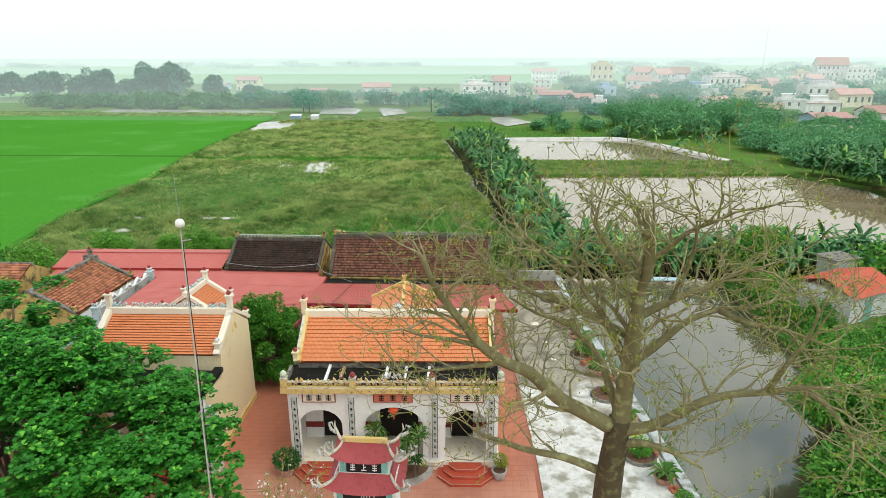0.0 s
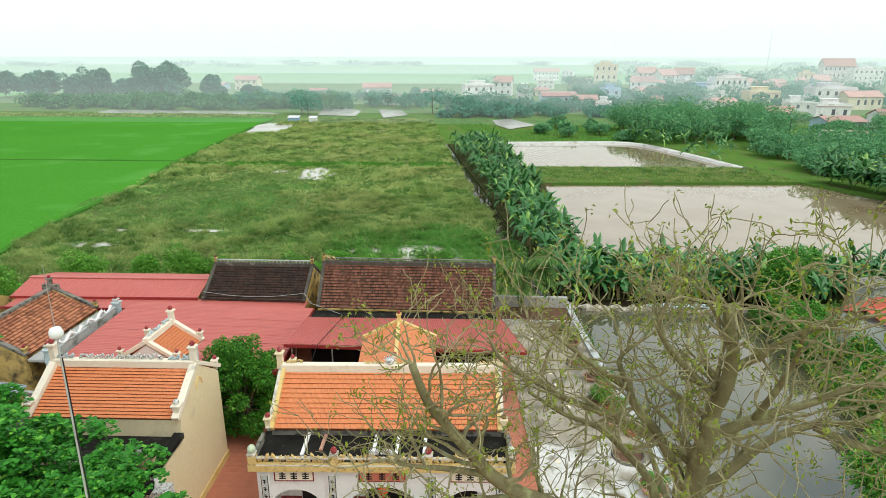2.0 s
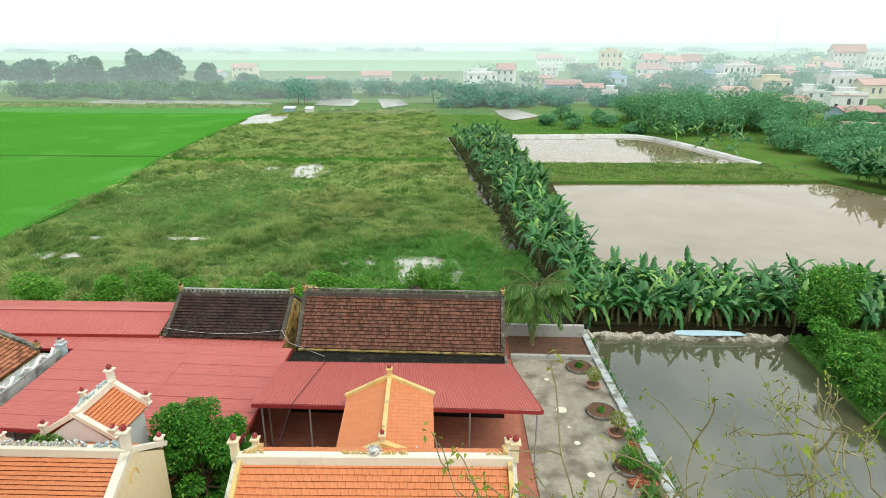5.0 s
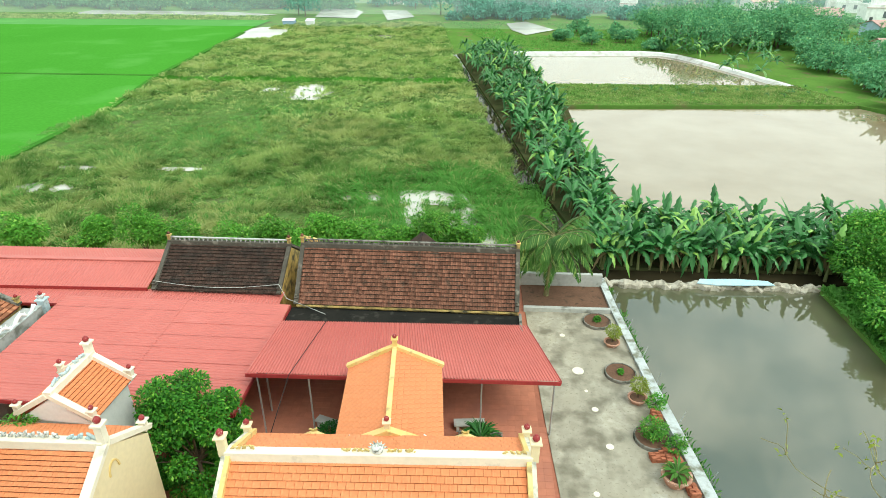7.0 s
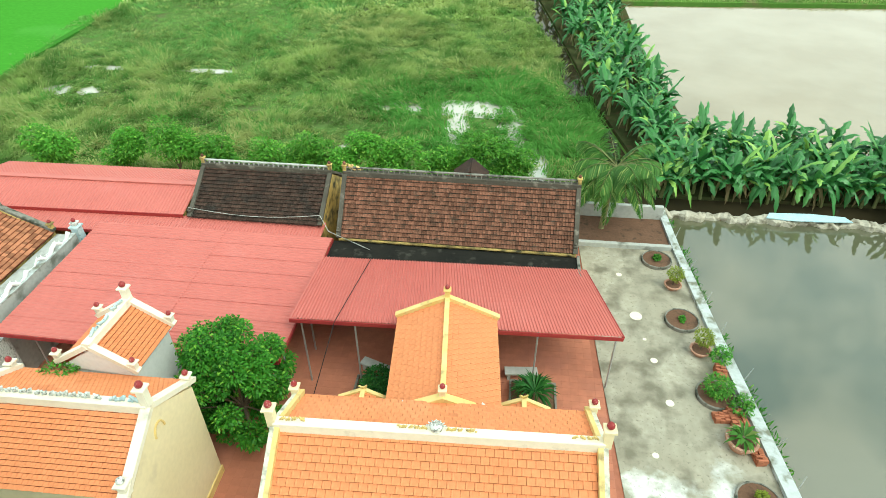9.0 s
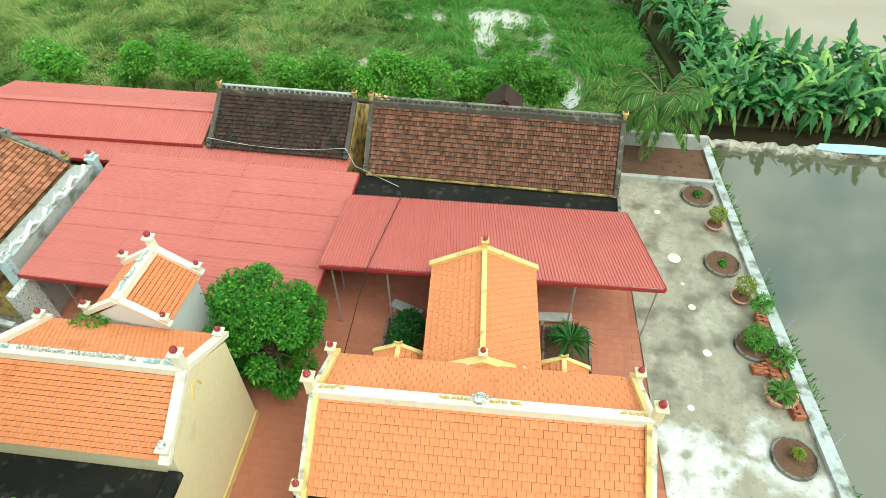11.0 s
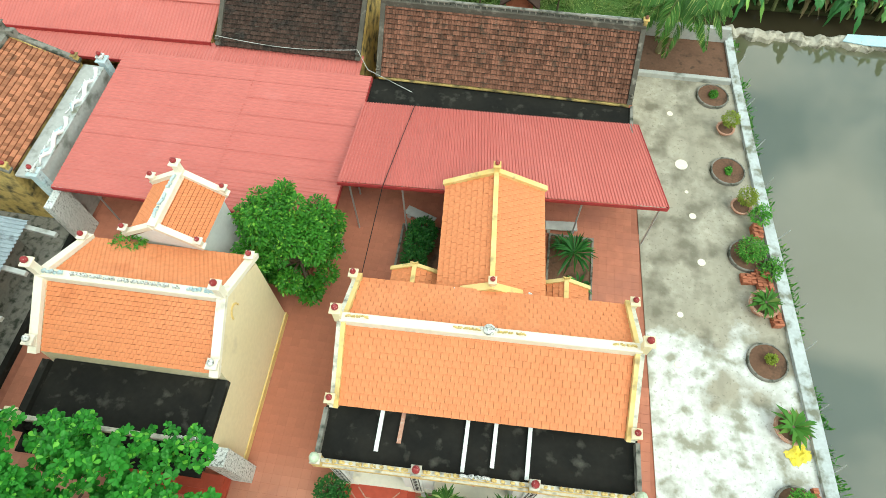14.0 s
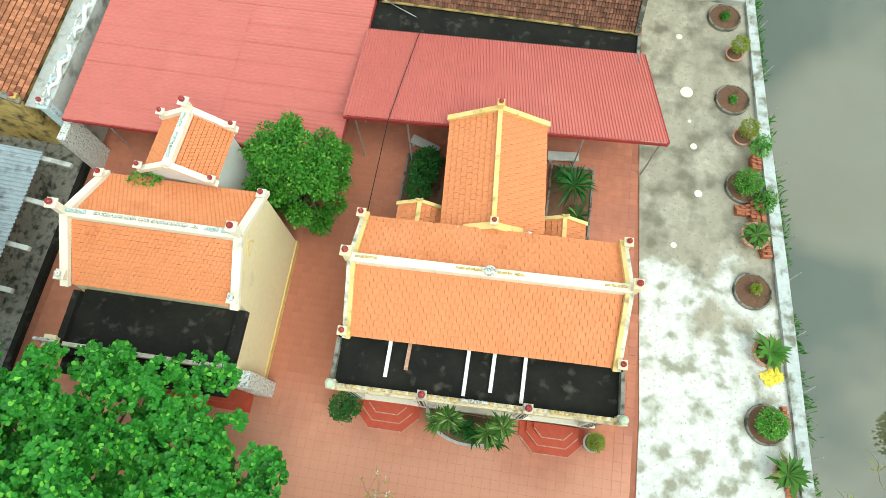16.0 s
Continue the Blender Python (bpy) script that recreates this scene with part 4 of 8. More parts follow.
scroll(A, "ridge_dragon", (-5.0, RY), (-4.2, RY), RZ + 0.34, 0.26, GOLD, 13, 0.05, 4)
scroll(A, "ridge_dragon", (4.2, RY), (5.0, RY), RZ + 0.34, 0.26, GOLD, 14, 0.05, 4)
disc = part("ridge_sun", Geo().lathe((0, RY, RZ + 0.34), [(0.1, 0), (0.2, 0.1), (0.2, 0.24), (0.1, 0.34)], 10), SILVER, A, "silver flaming sun ornament")
for k in range(7):
    a = math.pi * (k + 0.5) / 7
    part("flame", Geo().tube([(0.12 * math.cos(a), RY, RZ + 0.5 + 0.12 * math.sin(a)), (0.33 * math.cos(a), RY, RZ + 0.5 + 0.36 * math.sin(a))], [0.06, 0.015], 5), SILVER, disc)

# connecting hall behind, turned a little against the temple
K0 = thing("link_hall", "narrow cream link hall with steep orange tiled roof", "temple hall", (-2.72, 34.62, 0), 4.2)
CX, CZ0, CZ1, CY0, CY1, CW = 0.0, 4.72, 5.76, 0.0, 5.5, 2.15
conn = part("connecting_hall", Geo().box(-1.75, 0.3, 0, 1.75, CY1 - 0.3, CZ0 - 0.05).prism([(-1.75, CY1 - 0.3, CZ0 - 0.05), (1.75, CY1 - 0.3, CZ0 - 0.05), (0, CY1 - 0.3, CZ1 - 0.15)], (0, -0.25, 0)), CREAM, K0)
roofC = part("connecting_roof", Geo().prism([(CX - CW + 0.1, CY0 + 0.1, CZ0 - 0.14), (CX, CY0 + 0.1, CZ1 - 0.16), (CX + CW - 0.1, CY0 + 0.1, CZ0 - 0.14), (CX, CY0 + 0.1, CZ1 - 0.5)], (0, CY1 - CY0 - 0.2, 0)), MAROON, K0, "steep orange tiled link roof with yellow ridge")
tiled_slope(roofC, (CX - CW, CY1, CZ0), (CX - CW, CY0, CZ0), (CX, CY1, CZ1), 0.285, 0.262, ORANGE_TILE, 220, underlay=LIGHT_BED)
tiled_slope(roofC, (CX + CW, CY0, CZ0), (CX + CW, CY1, CZ0), (CX, CY0, CZ1), 0.285, 0.262, ORANGE_TILE, 220, underlay=LIGHT_BED)
part("link_ridge", Geo().beam((CX, CY0, CZ1 - 0.02), (CX, CY1 + 0.1, CZ1 - 0.02), 0.2, 0.2), YELLOW, K0)
g = Geo().beam((CX - CW - 0.05, CY1, CZ0 - 0.02), (CX, CY1, CZ1 + 0.02), 0.24, 0.2).beam((CX + CW + 0.05, CY1, CZ0 - 0.02), (CX, CY1, CZ1 + 0.02), 0.24, 0.2)
part("link_verge", g, YELLOW, K0)
finial(K0, (CX, CY1 + 0.02, CZ1 + 0.12), 0.9, YELLOW)
finial(K0, (CX, CY0 + 0.12, CZ1 + 0.12), 0.9, CREAM)
g = Geo().prism([(CX - 1.25, CY0 - 0.1, CZ1 - 0.45), (CX + 1.25, CY0 - 0.1, CZ1 - 0.45), (CX + 1.2, CY0 - 0.1, CZ1 - 0.25), (CX, CY0 - 0.1, CZ1 + 0.28), (CX - 1.2, CY0 - 0.1, CZ1 - 0.25)], (0, 0.3, 0))
part("link_pediment", g, YELLOW, K0)
for s in (-1, 1):
    g = Geo().tube([(CX + s * 1.1, CY0 - 0.05, CZ1 - 0.4), (CX + s * 1.35, CY0 - 0.05, CZ1 - 0.35), (CX + s * 1.5, CY0 - 0.05, CZ1 - 0.15), (CX + s * 1.42, CY0 - 0.05, CZ1 + 0.05)], [0.1, 0.13, 0.1, 0.03], 7)
    part("corner_curl", g, SILVER, K0, smooth=True)
for x in (-3.22, 3.03):
    g = Geo().box(x - 0.75, 6.55, 0, x + 0.75, 7.85, 3.9)
    porch = part("side_porch", g, CREAM, A, "small tiled side porch with yellow ridge")
    for s in (-1, 1):
        a, b, c = ((x - 0.95, 8.08, 3.9), (x - 0.95, 6.6, 3.9), (x, 8.08, 4.4)) if s < 0 else ((x + 0.95, 6.6, 3.9), (x + 0.95, 8.08, 3.9), (x, 6.6, 4.4))
        tiled_slope(porch, a, b, c, 0.285, 0.262, ORANGE_TILE, 40)
    g = Geo().beam((x, 6.6, 4.37), (x, 8.13, 4.37), 0.18, 0.14)
    g.beam((x - 1.0, 8.08, 3.87), (x, 8.08, 4.39), 0.16, 0.14).beam((x + 1.0, 8.08, 3.87), (x, 8.08, 4.39), 0.16, 0.14)
    part("porch_trim", g, YELLOW, porch)
    scroll(porch, "porch_crest", (x - 0.2, 8.1), (x + 0.2, 8.1), 4.51, 0.24, GOLD, 21, 0.06, 2)

# red canopy behind the main temple
N = thing("front_canopy", "long red corrugated steel canopy on thin posts", "canopy", (0, 0, 0))
fl, fr, br, bl = (-10.18, 39.62, 4.42), (4.76, 40.92, 3.55), (3.4, 45.65, 3.56), (-10.2, 45.0, 3.78)
corrugated("roof_sheet", fl, fr, br, bl, 0.15, RED_SHEET, N, 0.05)
part("fascia", Geo().beam((fl[0], fl[1] - 0.05, fl[2] - 0.2), (fr[0], fr[1] - 0.05, fr[2] - 0.2), 0.05, 0.2), RED_EDGE, N)
part("fascia", Geo().beam((fr[0] + 0.03, fr[1], fr[2] - 0.18), (br[0] + 0.03, br[1], br[2] - 0.18), 0.05, 0.2), RED_EDGE, N)
for x, y, z in ((-7.3, 39.95, 4.1), (0.95, 40.85, 3.65), (4.5, 41.05, 3.45), (-9.8, 39.95, 4.25)):
    part("post", Geo().tube([(x, y, 0), (x, y, z)], [0.045, 0.045], 8), STEEL, N)
for t in (0.08, 0.5, 0.92):
    part("purlin", Geo().beam(Vector(fl).lerp(Vector(bl), t) - Vector((0, 0, 0.1)), Vector(fr).lerp(Vector(br), t) - Vector((0, 0, 0.1)), 0.06, 0.08), STEEL, N)

# ---- old prayer halls at the back ----
def old_hall(name, label, x0, x1, y_eave, z_eave, y_ridge, z_ridge, depth, tile, seed, crest):
    """A brown tiled hall: gable walls, ridge with crest, corner finials."""
    h = thing(name, label, "temple hall", ((x0 + x1) / 2, y_eave, 0), -0.6)
    w = (x1 - x0) / 2
    yr, yb = y_ridge - y_eave, depth
    g = Geo()
    for x in (-w, w - 0.3):
        g.prism([(x, 0.25, 0), (x, yb - 0.3, 0), (x, yb - 0.3, z_eave), (x, yr, z_ridge - 0.05), (x, 0.25, z_eave + 0.1)], (0.3, 0, 0))
    g.box(-w + 0.3, 0.3, 0, w - 0.3, 0.5, z_eave).box(-w + 0.3, yb - 0.5, 0, w - 0.3, yb - 0.3, z_eave)
    part("hall_wall", g, OLD_YELLOW, h)
    r = part("roof", Geo().prism([(-w + 0.1, 0.1, z_eave - 0.1), (-w + 0.1, yr, z_ridge - 0.12), (-w + 0.1, yb - 0.1, z_eave - 0.1), (-w + 0.1, yr, z_ridge - 0.5)], (2 * w - 0.2, 0, 0)), HALL_PLASTER, h, "mossy brown fish-scale tile roof")
    tiled_slope(r, (-w + 0.15, 0, z_eave), (w - 0.15, 0, z_eave), (-w + 0.15, yr, z_ridge), 0.15, 0.235, tile, 0, stagger=0.0, underlay=HALL_PLASTER, rib=0.03, lift=0.095)
    tiled_slope(r, (w - 0.15, yb, z_eave), (-w + 0.15, yb, z_eave), (w - 0.15, yr, z_ridge), 0.34, 0.38, tile, 0, stagger=0.0, underlay=HALL_PLASTER)
    part("ridge_beam", Geo().box(-w, yr - 0.15, z_ridge - 0.05, w, yr + 0.15, z_ridge + 0.26, bevel=0.03), HALL_PLASTER, h, "blackened plaster ridge")
    g = Geo()
    k = int(2 * w / 0.3)
    for i in range(k):
        x = -w + 0.15 + i * 0.3
        g.box(x, yr - 0.06, z_ridge + 0.26, x + 0.06, yr + 0.06, z_ridge + 0.42)
    g.box(-w + 0.1, yr - 0.07, z_ridge + 0.42, w - 0.1, yr + 0.07, z_ridge + 0.48)
    part("ridge_crest", g, crest, h)
    for x in (-w + 0.1, w - 0.1):
        part("roof_verge", Geo().beam((x, -0.05, z_eave), (x, yr, z_ridge + 0.03), 0.24, 0.16).beam((x, yb, z_eave), (x, yr, z_ridge + 0.03), 0.24, 0.16), HALL_PLASTER, h)
        finial(h, (x, 0.1, z_eave + 0.1), 0.65, HALL_PLASTER, HALL_PLASTER)
        finial(h, (x, yr, z_ridge + 0.2), 0.8, OLD_YELLOW, OLD_TILE)
    if tile is OLD_TILE:
        part("eave_board", Geo().box(-w + 0.1, -0.09, z_eave - 0.12, w - 0.1, 0.02, z_eave - 0.03), OLD_YELLOW, h)
    return h


B = old_hall("rear_hall", "old hall with mossy brown tile roof and yellow eave board", -9.95, 3.05, 46.9, 3.68, 49.35, 6.25, 5.9, OLD_TILE, 31, MOSS_STONE)
C = old_hall("side_hall", "smaller old hall with dark brown tile roof", -18.85, -11.0, 47.8, 3.8, 50.65, 5.55, 5.6, DARK_TILE, 32, KERB)
scroll(B, "ridge_scroll", (-6.3, 2.45), (-5.4, 2.45), 6.5, 0.5, YELLOW, 5, 0.1, 2)
part("porch_slab", Geo().box(-6.75, -1.75, 3.15, 6.6, 0.0, 3.43), BLACK_SLAB, B, "black wet concrete porch slab")
part("porch_upstand", Geo().box(6.5, -1.75, 3.432, 6.65, 0.0, 3.57), MOSS_STONE, B)
# Unseen wall, near-black to cut bounce and darken the space under the canopy.
part("shade_deepening_wall", Geo().box(-6.7, -1.5, 0, 6.55, -1.3, 3.15), DARK_WOOD, B, "unseen hall wall made near-black to deepen shade under the canopy")
ch = thing("brick_chimney", "small old brick hut with a dark tiled cap", "hut", (-3.1, 53.6, 0))
part("brick_body", Geo().box(-0.75, -0.7, -0.06, 0.75, 0.7, 4.2).prism([(-0.75, -0.7, 4.2), (0.75, -0.7, 4.2), (0, -0.7, 4.8)], (0, 1.4, 0)), BRICK, ch)
part("cap_roof", Geo().beam((-1.05, 0, 4.0), (0.02, 0, 4.9), 1.8, 0.09).beam((1.05, 0, 4.0), (-0.02, 0, 4.9), 1.8, 0.09), DARK_TILE, ch)

# ---- red sheet roofs on the other side ----
F = thing("courtyard_canopy", "wide red corrugated roof over the side courtyard", "canopy")
p = [(-23.3, 37.78, 3.95), (-10.3, 37.98, 3.4), (-10.2, 46.9, 3.65), (-23.2, 46.35, 4.15)]
corrugated("roof_sheet", p[3], p[0], (-16.2, 37.89, 3.65), (-16.1, 46.65, 3.88), 0.2, RED_SHEET, F, 0.025)
corrugated("roof_sheet", (-16.22, 46.65, 3.865), (-16.32, 37.89, 3.635), p[1], p[2], 0.2, RED_SHEET, F, 0.025)
for k in range(1, 8):
    t = k / 8
    part("sheet_lap", Geo().beam(Vector(p[0]).lerp(Vector(p[3]), t) + Vector((0, 0, 0.027)), Vector(p[1]).lerp(Vector(p[2]), t) + Vector((0, 0, 0.03)), 0.03, 0.004), RED_SHEET, F)
part("fascia", Geo().beam((p[0][0], 37.74, 3.75), (p[1][0], 37.94, 3.2), 0.05, 0.2), RED_EDGE, F)
part("fascia", Geo().beam((-10.27, 37.98, 3.2), (-10.17, 46.9, 3.42), 0.05, 0.2), RED_EDGE, F)
for x, y, z in ((-10.2, 38.4, 3.3), (-10.2, 42.0, 3.3), (-19.6, 38.5, 3.6), (-22.3, 38.6, 3.7)):
    part("post", Geo().tube([(x, y, 0), (x, y, z)], [0.05, 0.05], 8), STEEL, F)
D = thing("long_side_roof", "long red corrugated roof of the side wing", "building")
corrugated("roof_sheet", (-33.5, 47.6, 3.88), (-19.2, 47.9, 3.88), (-19.2, 50.3, 4.5), (-33.5, 50.1, 4.5), 0.19, RED_SHEET, D)
corrugated("roof_sheet_back", (-19.2, 53.0, 3.88), (-33.5, 52.8, 3.88), (-33.5, 50.1, 4.5), (-19.2, 50.3, 4.5), 0.19, RED_SHEET, D)
part("ridge_cap", Geo().beam((-33.5, 50.1, 4.5), (-19.2, 50.3, 4.5), 0.4, 0.07), RED_SHEET, D)
part("wing_wall", Geo().box(-33.2, 48.2, 0, -19.4, 52.5, 3.7), OLD_YELLOW, D)
corrugated("lower_sheet", (-33.0, 45.9, 3.6), (-10.9, 46.6, 3.5), (-10.9, 48.25, 3.68), (-33.0, 47.75, 3.74), 0.19, RED_SHEET, D)
part("eave_fascia", Geo().beam((-33.5, 47.56, 3.72), (-19.2, 47.86, 3.72), 0.05, 0.2), RED_EDGE, D)
part("lower_fascia", Geo().beam((-33.0, 45.9, 3.6), (-22.4, 46.2, 3.52), 0.05, 0.18), RED_EDGE, D)

# ---- side temple ----
L = thing("side_temple", "cream side temple with orange tiled roof and black terrace", "temple", (-15.62, 26.75, 0), 0.8)
LW, LEY, LEZ, LRY, LRZ, LBY = 3.58, 3.2, 5.36, 5.6, 6.78, 7.95
g = Geo()
for x in (-LW, LW - 0.3):
    g.prism([(x, 1.0, 0), (x, LBY - 0.15, 0), (x, LBY - 0.15, LEZ), (x, LRY, LRZ + 0.12), (x, LEY + 0.1, LEZ - 0.05), (x, LEY, 4.19), (x, 1.0, 4.19)], (0.3, 0, 0))
g.box(-LW + 0.3, LBY - 0.4, 0, LW - 0.3, LBY - 0.15, LEZ).box(-LW + 0.3, 3.25, 0, LW - 0.3, 3.5, LEZ - 0.02)
part("hall_wall", g, CREAM, L, "cream painted gable walls")
part("base_course", Geo().box(LW, 1.0, 0, LW + 0.06, LBY - 0.1, 0.4), YELLOW, L)
rl = part("roof", Geo().prism([(-LW + 0.3, LEY + 0.1, LEZ - 0.14), (-LW + 0.3, LRY, LRZ - 0.16), (-LW + 0.3, LBY, LEZ - 0.14), (-LW + 0.3, LRY, LRZ - 0.6)], (2 * LW - 0.6, 0, 0)), MAROON, L, "orange glazed tile roof")
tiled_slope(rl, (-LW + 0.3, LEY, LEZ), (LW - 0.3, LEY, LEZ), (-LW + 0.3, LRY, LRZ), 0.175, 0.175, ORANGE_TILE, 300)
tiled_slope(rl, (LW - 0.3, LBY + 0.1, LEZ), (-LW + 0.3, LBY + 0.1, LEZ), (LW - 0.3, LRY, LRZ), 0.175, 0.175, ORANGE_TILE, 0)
part("ridge_beam", Geo().box(-LW + 0.1, LRY - 0.18, LRZ - 0.05, LW - 0.1, LRY + 0.18, LRZ + 0.34, bevel=0.04), PALE_CREAM, L)
for s in (-1, 1):
    x = s * (LW - 0.12)
    part("roof_verge", Geo().beam((x, LEY - 0.1, LEZ + 0.02), (x, LRY, LRZ + 0.1), 0.34, 0.2).beam((x, LBY + 0.1, LEZ + 0.02), (x, LRY, LRZ + 0.1), 0.34, 0.2), PALE_CREAM, L)
    finial(L, (x, LEY + 0.15, LEZ + 0.1), 1.15, PALE_CREAM, SILVER)
    finial(L, (x, LBY - 0.1, LEZ + 0.1), 1.0, PALE_CREAM)
    finial(L, (x, LRY, LRZ + 0.25), 1.15, PALE_CREAM, h=0.68)
scroll(L, "ridge_dragon", (-2.2, LRY), (1.9, LRY), LRZ + 0.32, 0.38, SILVER, 41, 0.075, 16)
scroll(L, "ridge_cloud", (-3.3, LRY), (-2.4, LRY), LRZ + 0.32, 0.36, BLUE_RELIEF, 42, 0.09, 3)
scroll(L, "ridge_cloud", (2.2, LRY), (3.2, LRY), LRZ + 0.32, 0.36, BLUE_RELIEF, 43, 0.09, 3)
g = Geo()
ns = 10
for i in range(ns):
    a0, a1 = math.pi * i / ns, math.pi * (i + 1) / ns
    g.beam((LW + 0.005, LRY - 0.3 * math.cos(a0) - 0.1, LRZ - 1.0 + 0.45 * math.sin(a0)), (LW + 0.005, LRY - 0.3 * math.cos(a1) - 0.1, LRZ - 1.0 + 0.45 * math.sin(a1)), 0.06, 0.05, (1, 0, 0))
part("gable_moulding", g, YELLOW, L)
part("terrace_slab", Geo().box(-LW + 0.25, 0.55, 4.2, LW - 0.35, 3.24, 4.4), BLACK_SLAB, L, "black stained terrace slab")
part("porch_ledge", Geo().box(-LW + 0.1, -0.2, 3.92, LW - 0.1, 0.79, 4.1, bevel=0.02), BLACK_SLAB, L, "black stained ledge before the parapet")
part("terrace_side", Geo().box(-LW - 0.05, 0.45, 4.2, -LW + 0.24, 3.1, 4.66), BLACK_SLAB, L)
part("terrace_side", Geo().box(LW - 0.34, 0.45, 4.4, LW + 0.1, 3.2, 4.66), BLACK_SLAB, L)
part("terrace_front", Geo().box(-LW + 0.26, 0.8, 4.402, LW - 0.36, 0.98, 4.72, bevel=0.03), STAINED_CREAM, L, "mossy front parapet")
for s in (-1, 1):
    x = s * 3.45 - 0.2
    q = part("parapet_post", Geo().box(x - 0.2, 0.68, 4.2, x + 0.2, 1.09, 4.95).box(x - 0.25, 0.63, 4.95, x + 0.25, 1.14, 5.04, bevel=0.02), CREAM, L)
    scroll(q, "lion_ornament", (x - 0.5, 0.88), (x + 0.35, 0.88), 5.08, 0.45, SILVER, 50 + s, 0.1, 3)
g = Geo()
for x in (-3.4, -1.2, 1.2, 3.3):
    part("porch_pillar", Geo().box(x - 0.2, 0.6, 0, x + 0.2, 1.0, 4.2), WHITE, L)
part("lower_eave", Geo().box(-LW, 0.1, 3.75, LW - 0.1, 0.54, 3.95), BLACK_SLAB, L)
part("shop_panel", Geo().box(LW - 0.3, 0.3, 0, LW + 0.5, 0.98, 3.7), SILVER, L, "grey patterned mosaic wall end")
part("porch_steps", Geo().box(-1.6, -0.5, 0, 3.2, 0.4, 0.18).box(-1.4, -0.2, 0.18, 3.0, 0.4, 0.36), STEP_RED, L)

# inner shrine with its own gable roof
S = thing("rear_shrine", "small white-gabled shrine with orange roof", "shrine", (-15.98, 34.9, 0), -3.0)
SW, SZ0, SZ1, SL = 1.6, 5.6, 6.64, 2.65
part("shrine_wall", Geo().box(-1.4, 0.1, 0, 1.4, SL - 0.1, SZ0 - 0.05).prism([(-1.55, 0.0, SZ0 - 0.15), (1.55, 0.0, SZ0 - 0.15), (0, 0.0, SZ1)], (0, 0.22, 0)).prism([(-1.55, SL - 0.2, SZ0 - 0.15), (1.55, SL - 0.2, SZ0 - 0.15), (0, SL - 0.2, SZ1)], (0, 0.2, 0)), WHITE, S)
rs = part("roof", Geo().prism([(-SW + 0.1, 0.1, SZ0 - 0.12), (0, 0.1, SZ1 - 0.14), (SW - 0.1, 0.1, SZ0 - 0.12), (0, 0.1, SZ1 - 0.5)], (0, SL - 0.2, 0)), MAROON, S, "orange tile slopes")
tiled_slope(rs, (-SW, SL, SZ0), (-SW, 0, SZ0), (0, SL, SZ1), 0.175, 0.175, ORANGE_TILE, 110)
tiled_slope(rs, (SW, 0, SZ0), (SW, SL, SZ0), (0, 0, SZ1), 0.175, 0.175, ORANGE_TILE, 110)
part("ridge_beam", Geo().beam((0, -0.05, SZ1), (0, SL + 0.1, SZ1), 0.34, 0.3), PALE_CREAM, S)
for y in (0.05, SL):
    part("roof_verge", Geo().beam((-SW - 0.08, y, SZ0), (0, y, SZ1 + 0.03), 0.26, 0.2).beam((SW + 0.08, y, SZ0), (0, y, SZ1 + 0.03), 0.26, 0.2), PALE_CREAM, S)
    for x in (-SW, SW):
        finial(S, (x, y, SZ0 + 0.12), 0.9, PALE_CREAM)
finial(S, (0, SL, SZ1 + 0.25), 1.1, PALE_CREAM)
scroll(S, "ridge_dragon", (0.0, 0.3), (0.0, SL - 0.3), SZ1 + 0.3, 0.3, BLUE_RELIEF, 61, 0.08, 5)

# ---- old tiled hall with the dragon frieze ----
E = thing("weathered_hall", "old yellow hall with weathered red tile roof", "building", (-25.62, 38.18, 0), -0.6)
EL, EX, EZ1 = 7.4, -3.0, 5.35
g = Geo()
for y in (0.0, EL - 0.3):
    g.prism([(0, y, 0), (0, y, 3.9), (EX, y, EZ1 + 0.15), (2 * EX, y, 3.9), (2 * EX, y, 0)], (0, 0.3, 0))
g.box(-0.35, 0.3, 0, -0.1, EL - 0.3, 3.9)
part("hall_wall", g, OLD_YELLOW, E)
re = part("roof", Geo().prism([(0.0, 0.2, 3.75), (EX, 0.2, EZ1 - 0.12), (2 * EX, 0.2, 3.75), (EX, 0.2, EZ1 - 0.5)], (0, EL - 0.4, 0)), MOSS_STONE, E, "weathered red-brown tile roof")
tiled_slope(re, (0.1, 0.25, 3.9), (0.1, EL - 0.2, 3.9), (EX, 0.25, EZ1), 0.2, 0.24, RUST_TILE, 300, stagger=0.0)
tiled_slope(re, (2 * EX, EL - 0.2, 3.9), (2 * EX, 0.25, 3.9), (EX, EL - 0.2, EZ1), 0.26, 0.26, RUST_TILE, 0)
for y in (0.12, EL - 0.1):
    part("gable_coping", Geo().beam((0.1, y, 3.95), (EX, y, EZ1 + 0.1), 0.3, 0.16), MOSS_STONE, E)
part("ridge_beam", Geo().beam((EX, 0, EZ1), (EX, EL, EZ1), 0.28, 0.2), MOSS_STONE, E)
part("ridge_step", Geo().box(EX - 0.55, EL - 0.3, EZ1, EX + 0.55, EL, EZ1 + 0.4), MOSS_STONE, E)
finial(E, (EX, EL - 0.15, EZ1 + 0.35), 1.0, MOSS_STONE)
finial(E, (0, EL - 0.1, 4.0), 0.9, OLD_YELLOW)
finial(E, (0, 0.15, 4.0), 0.9, OLD_YELLOW)
part("gutter_slab", Geo().prism([(0.1, 0.1, 3.55), (1.55, 0.1, 3.5), (1.55, EL, 3.5), (0.1, EL, 3.55)], (0, 0, 0.15)), KERB, E, "grey cement gutter slab")
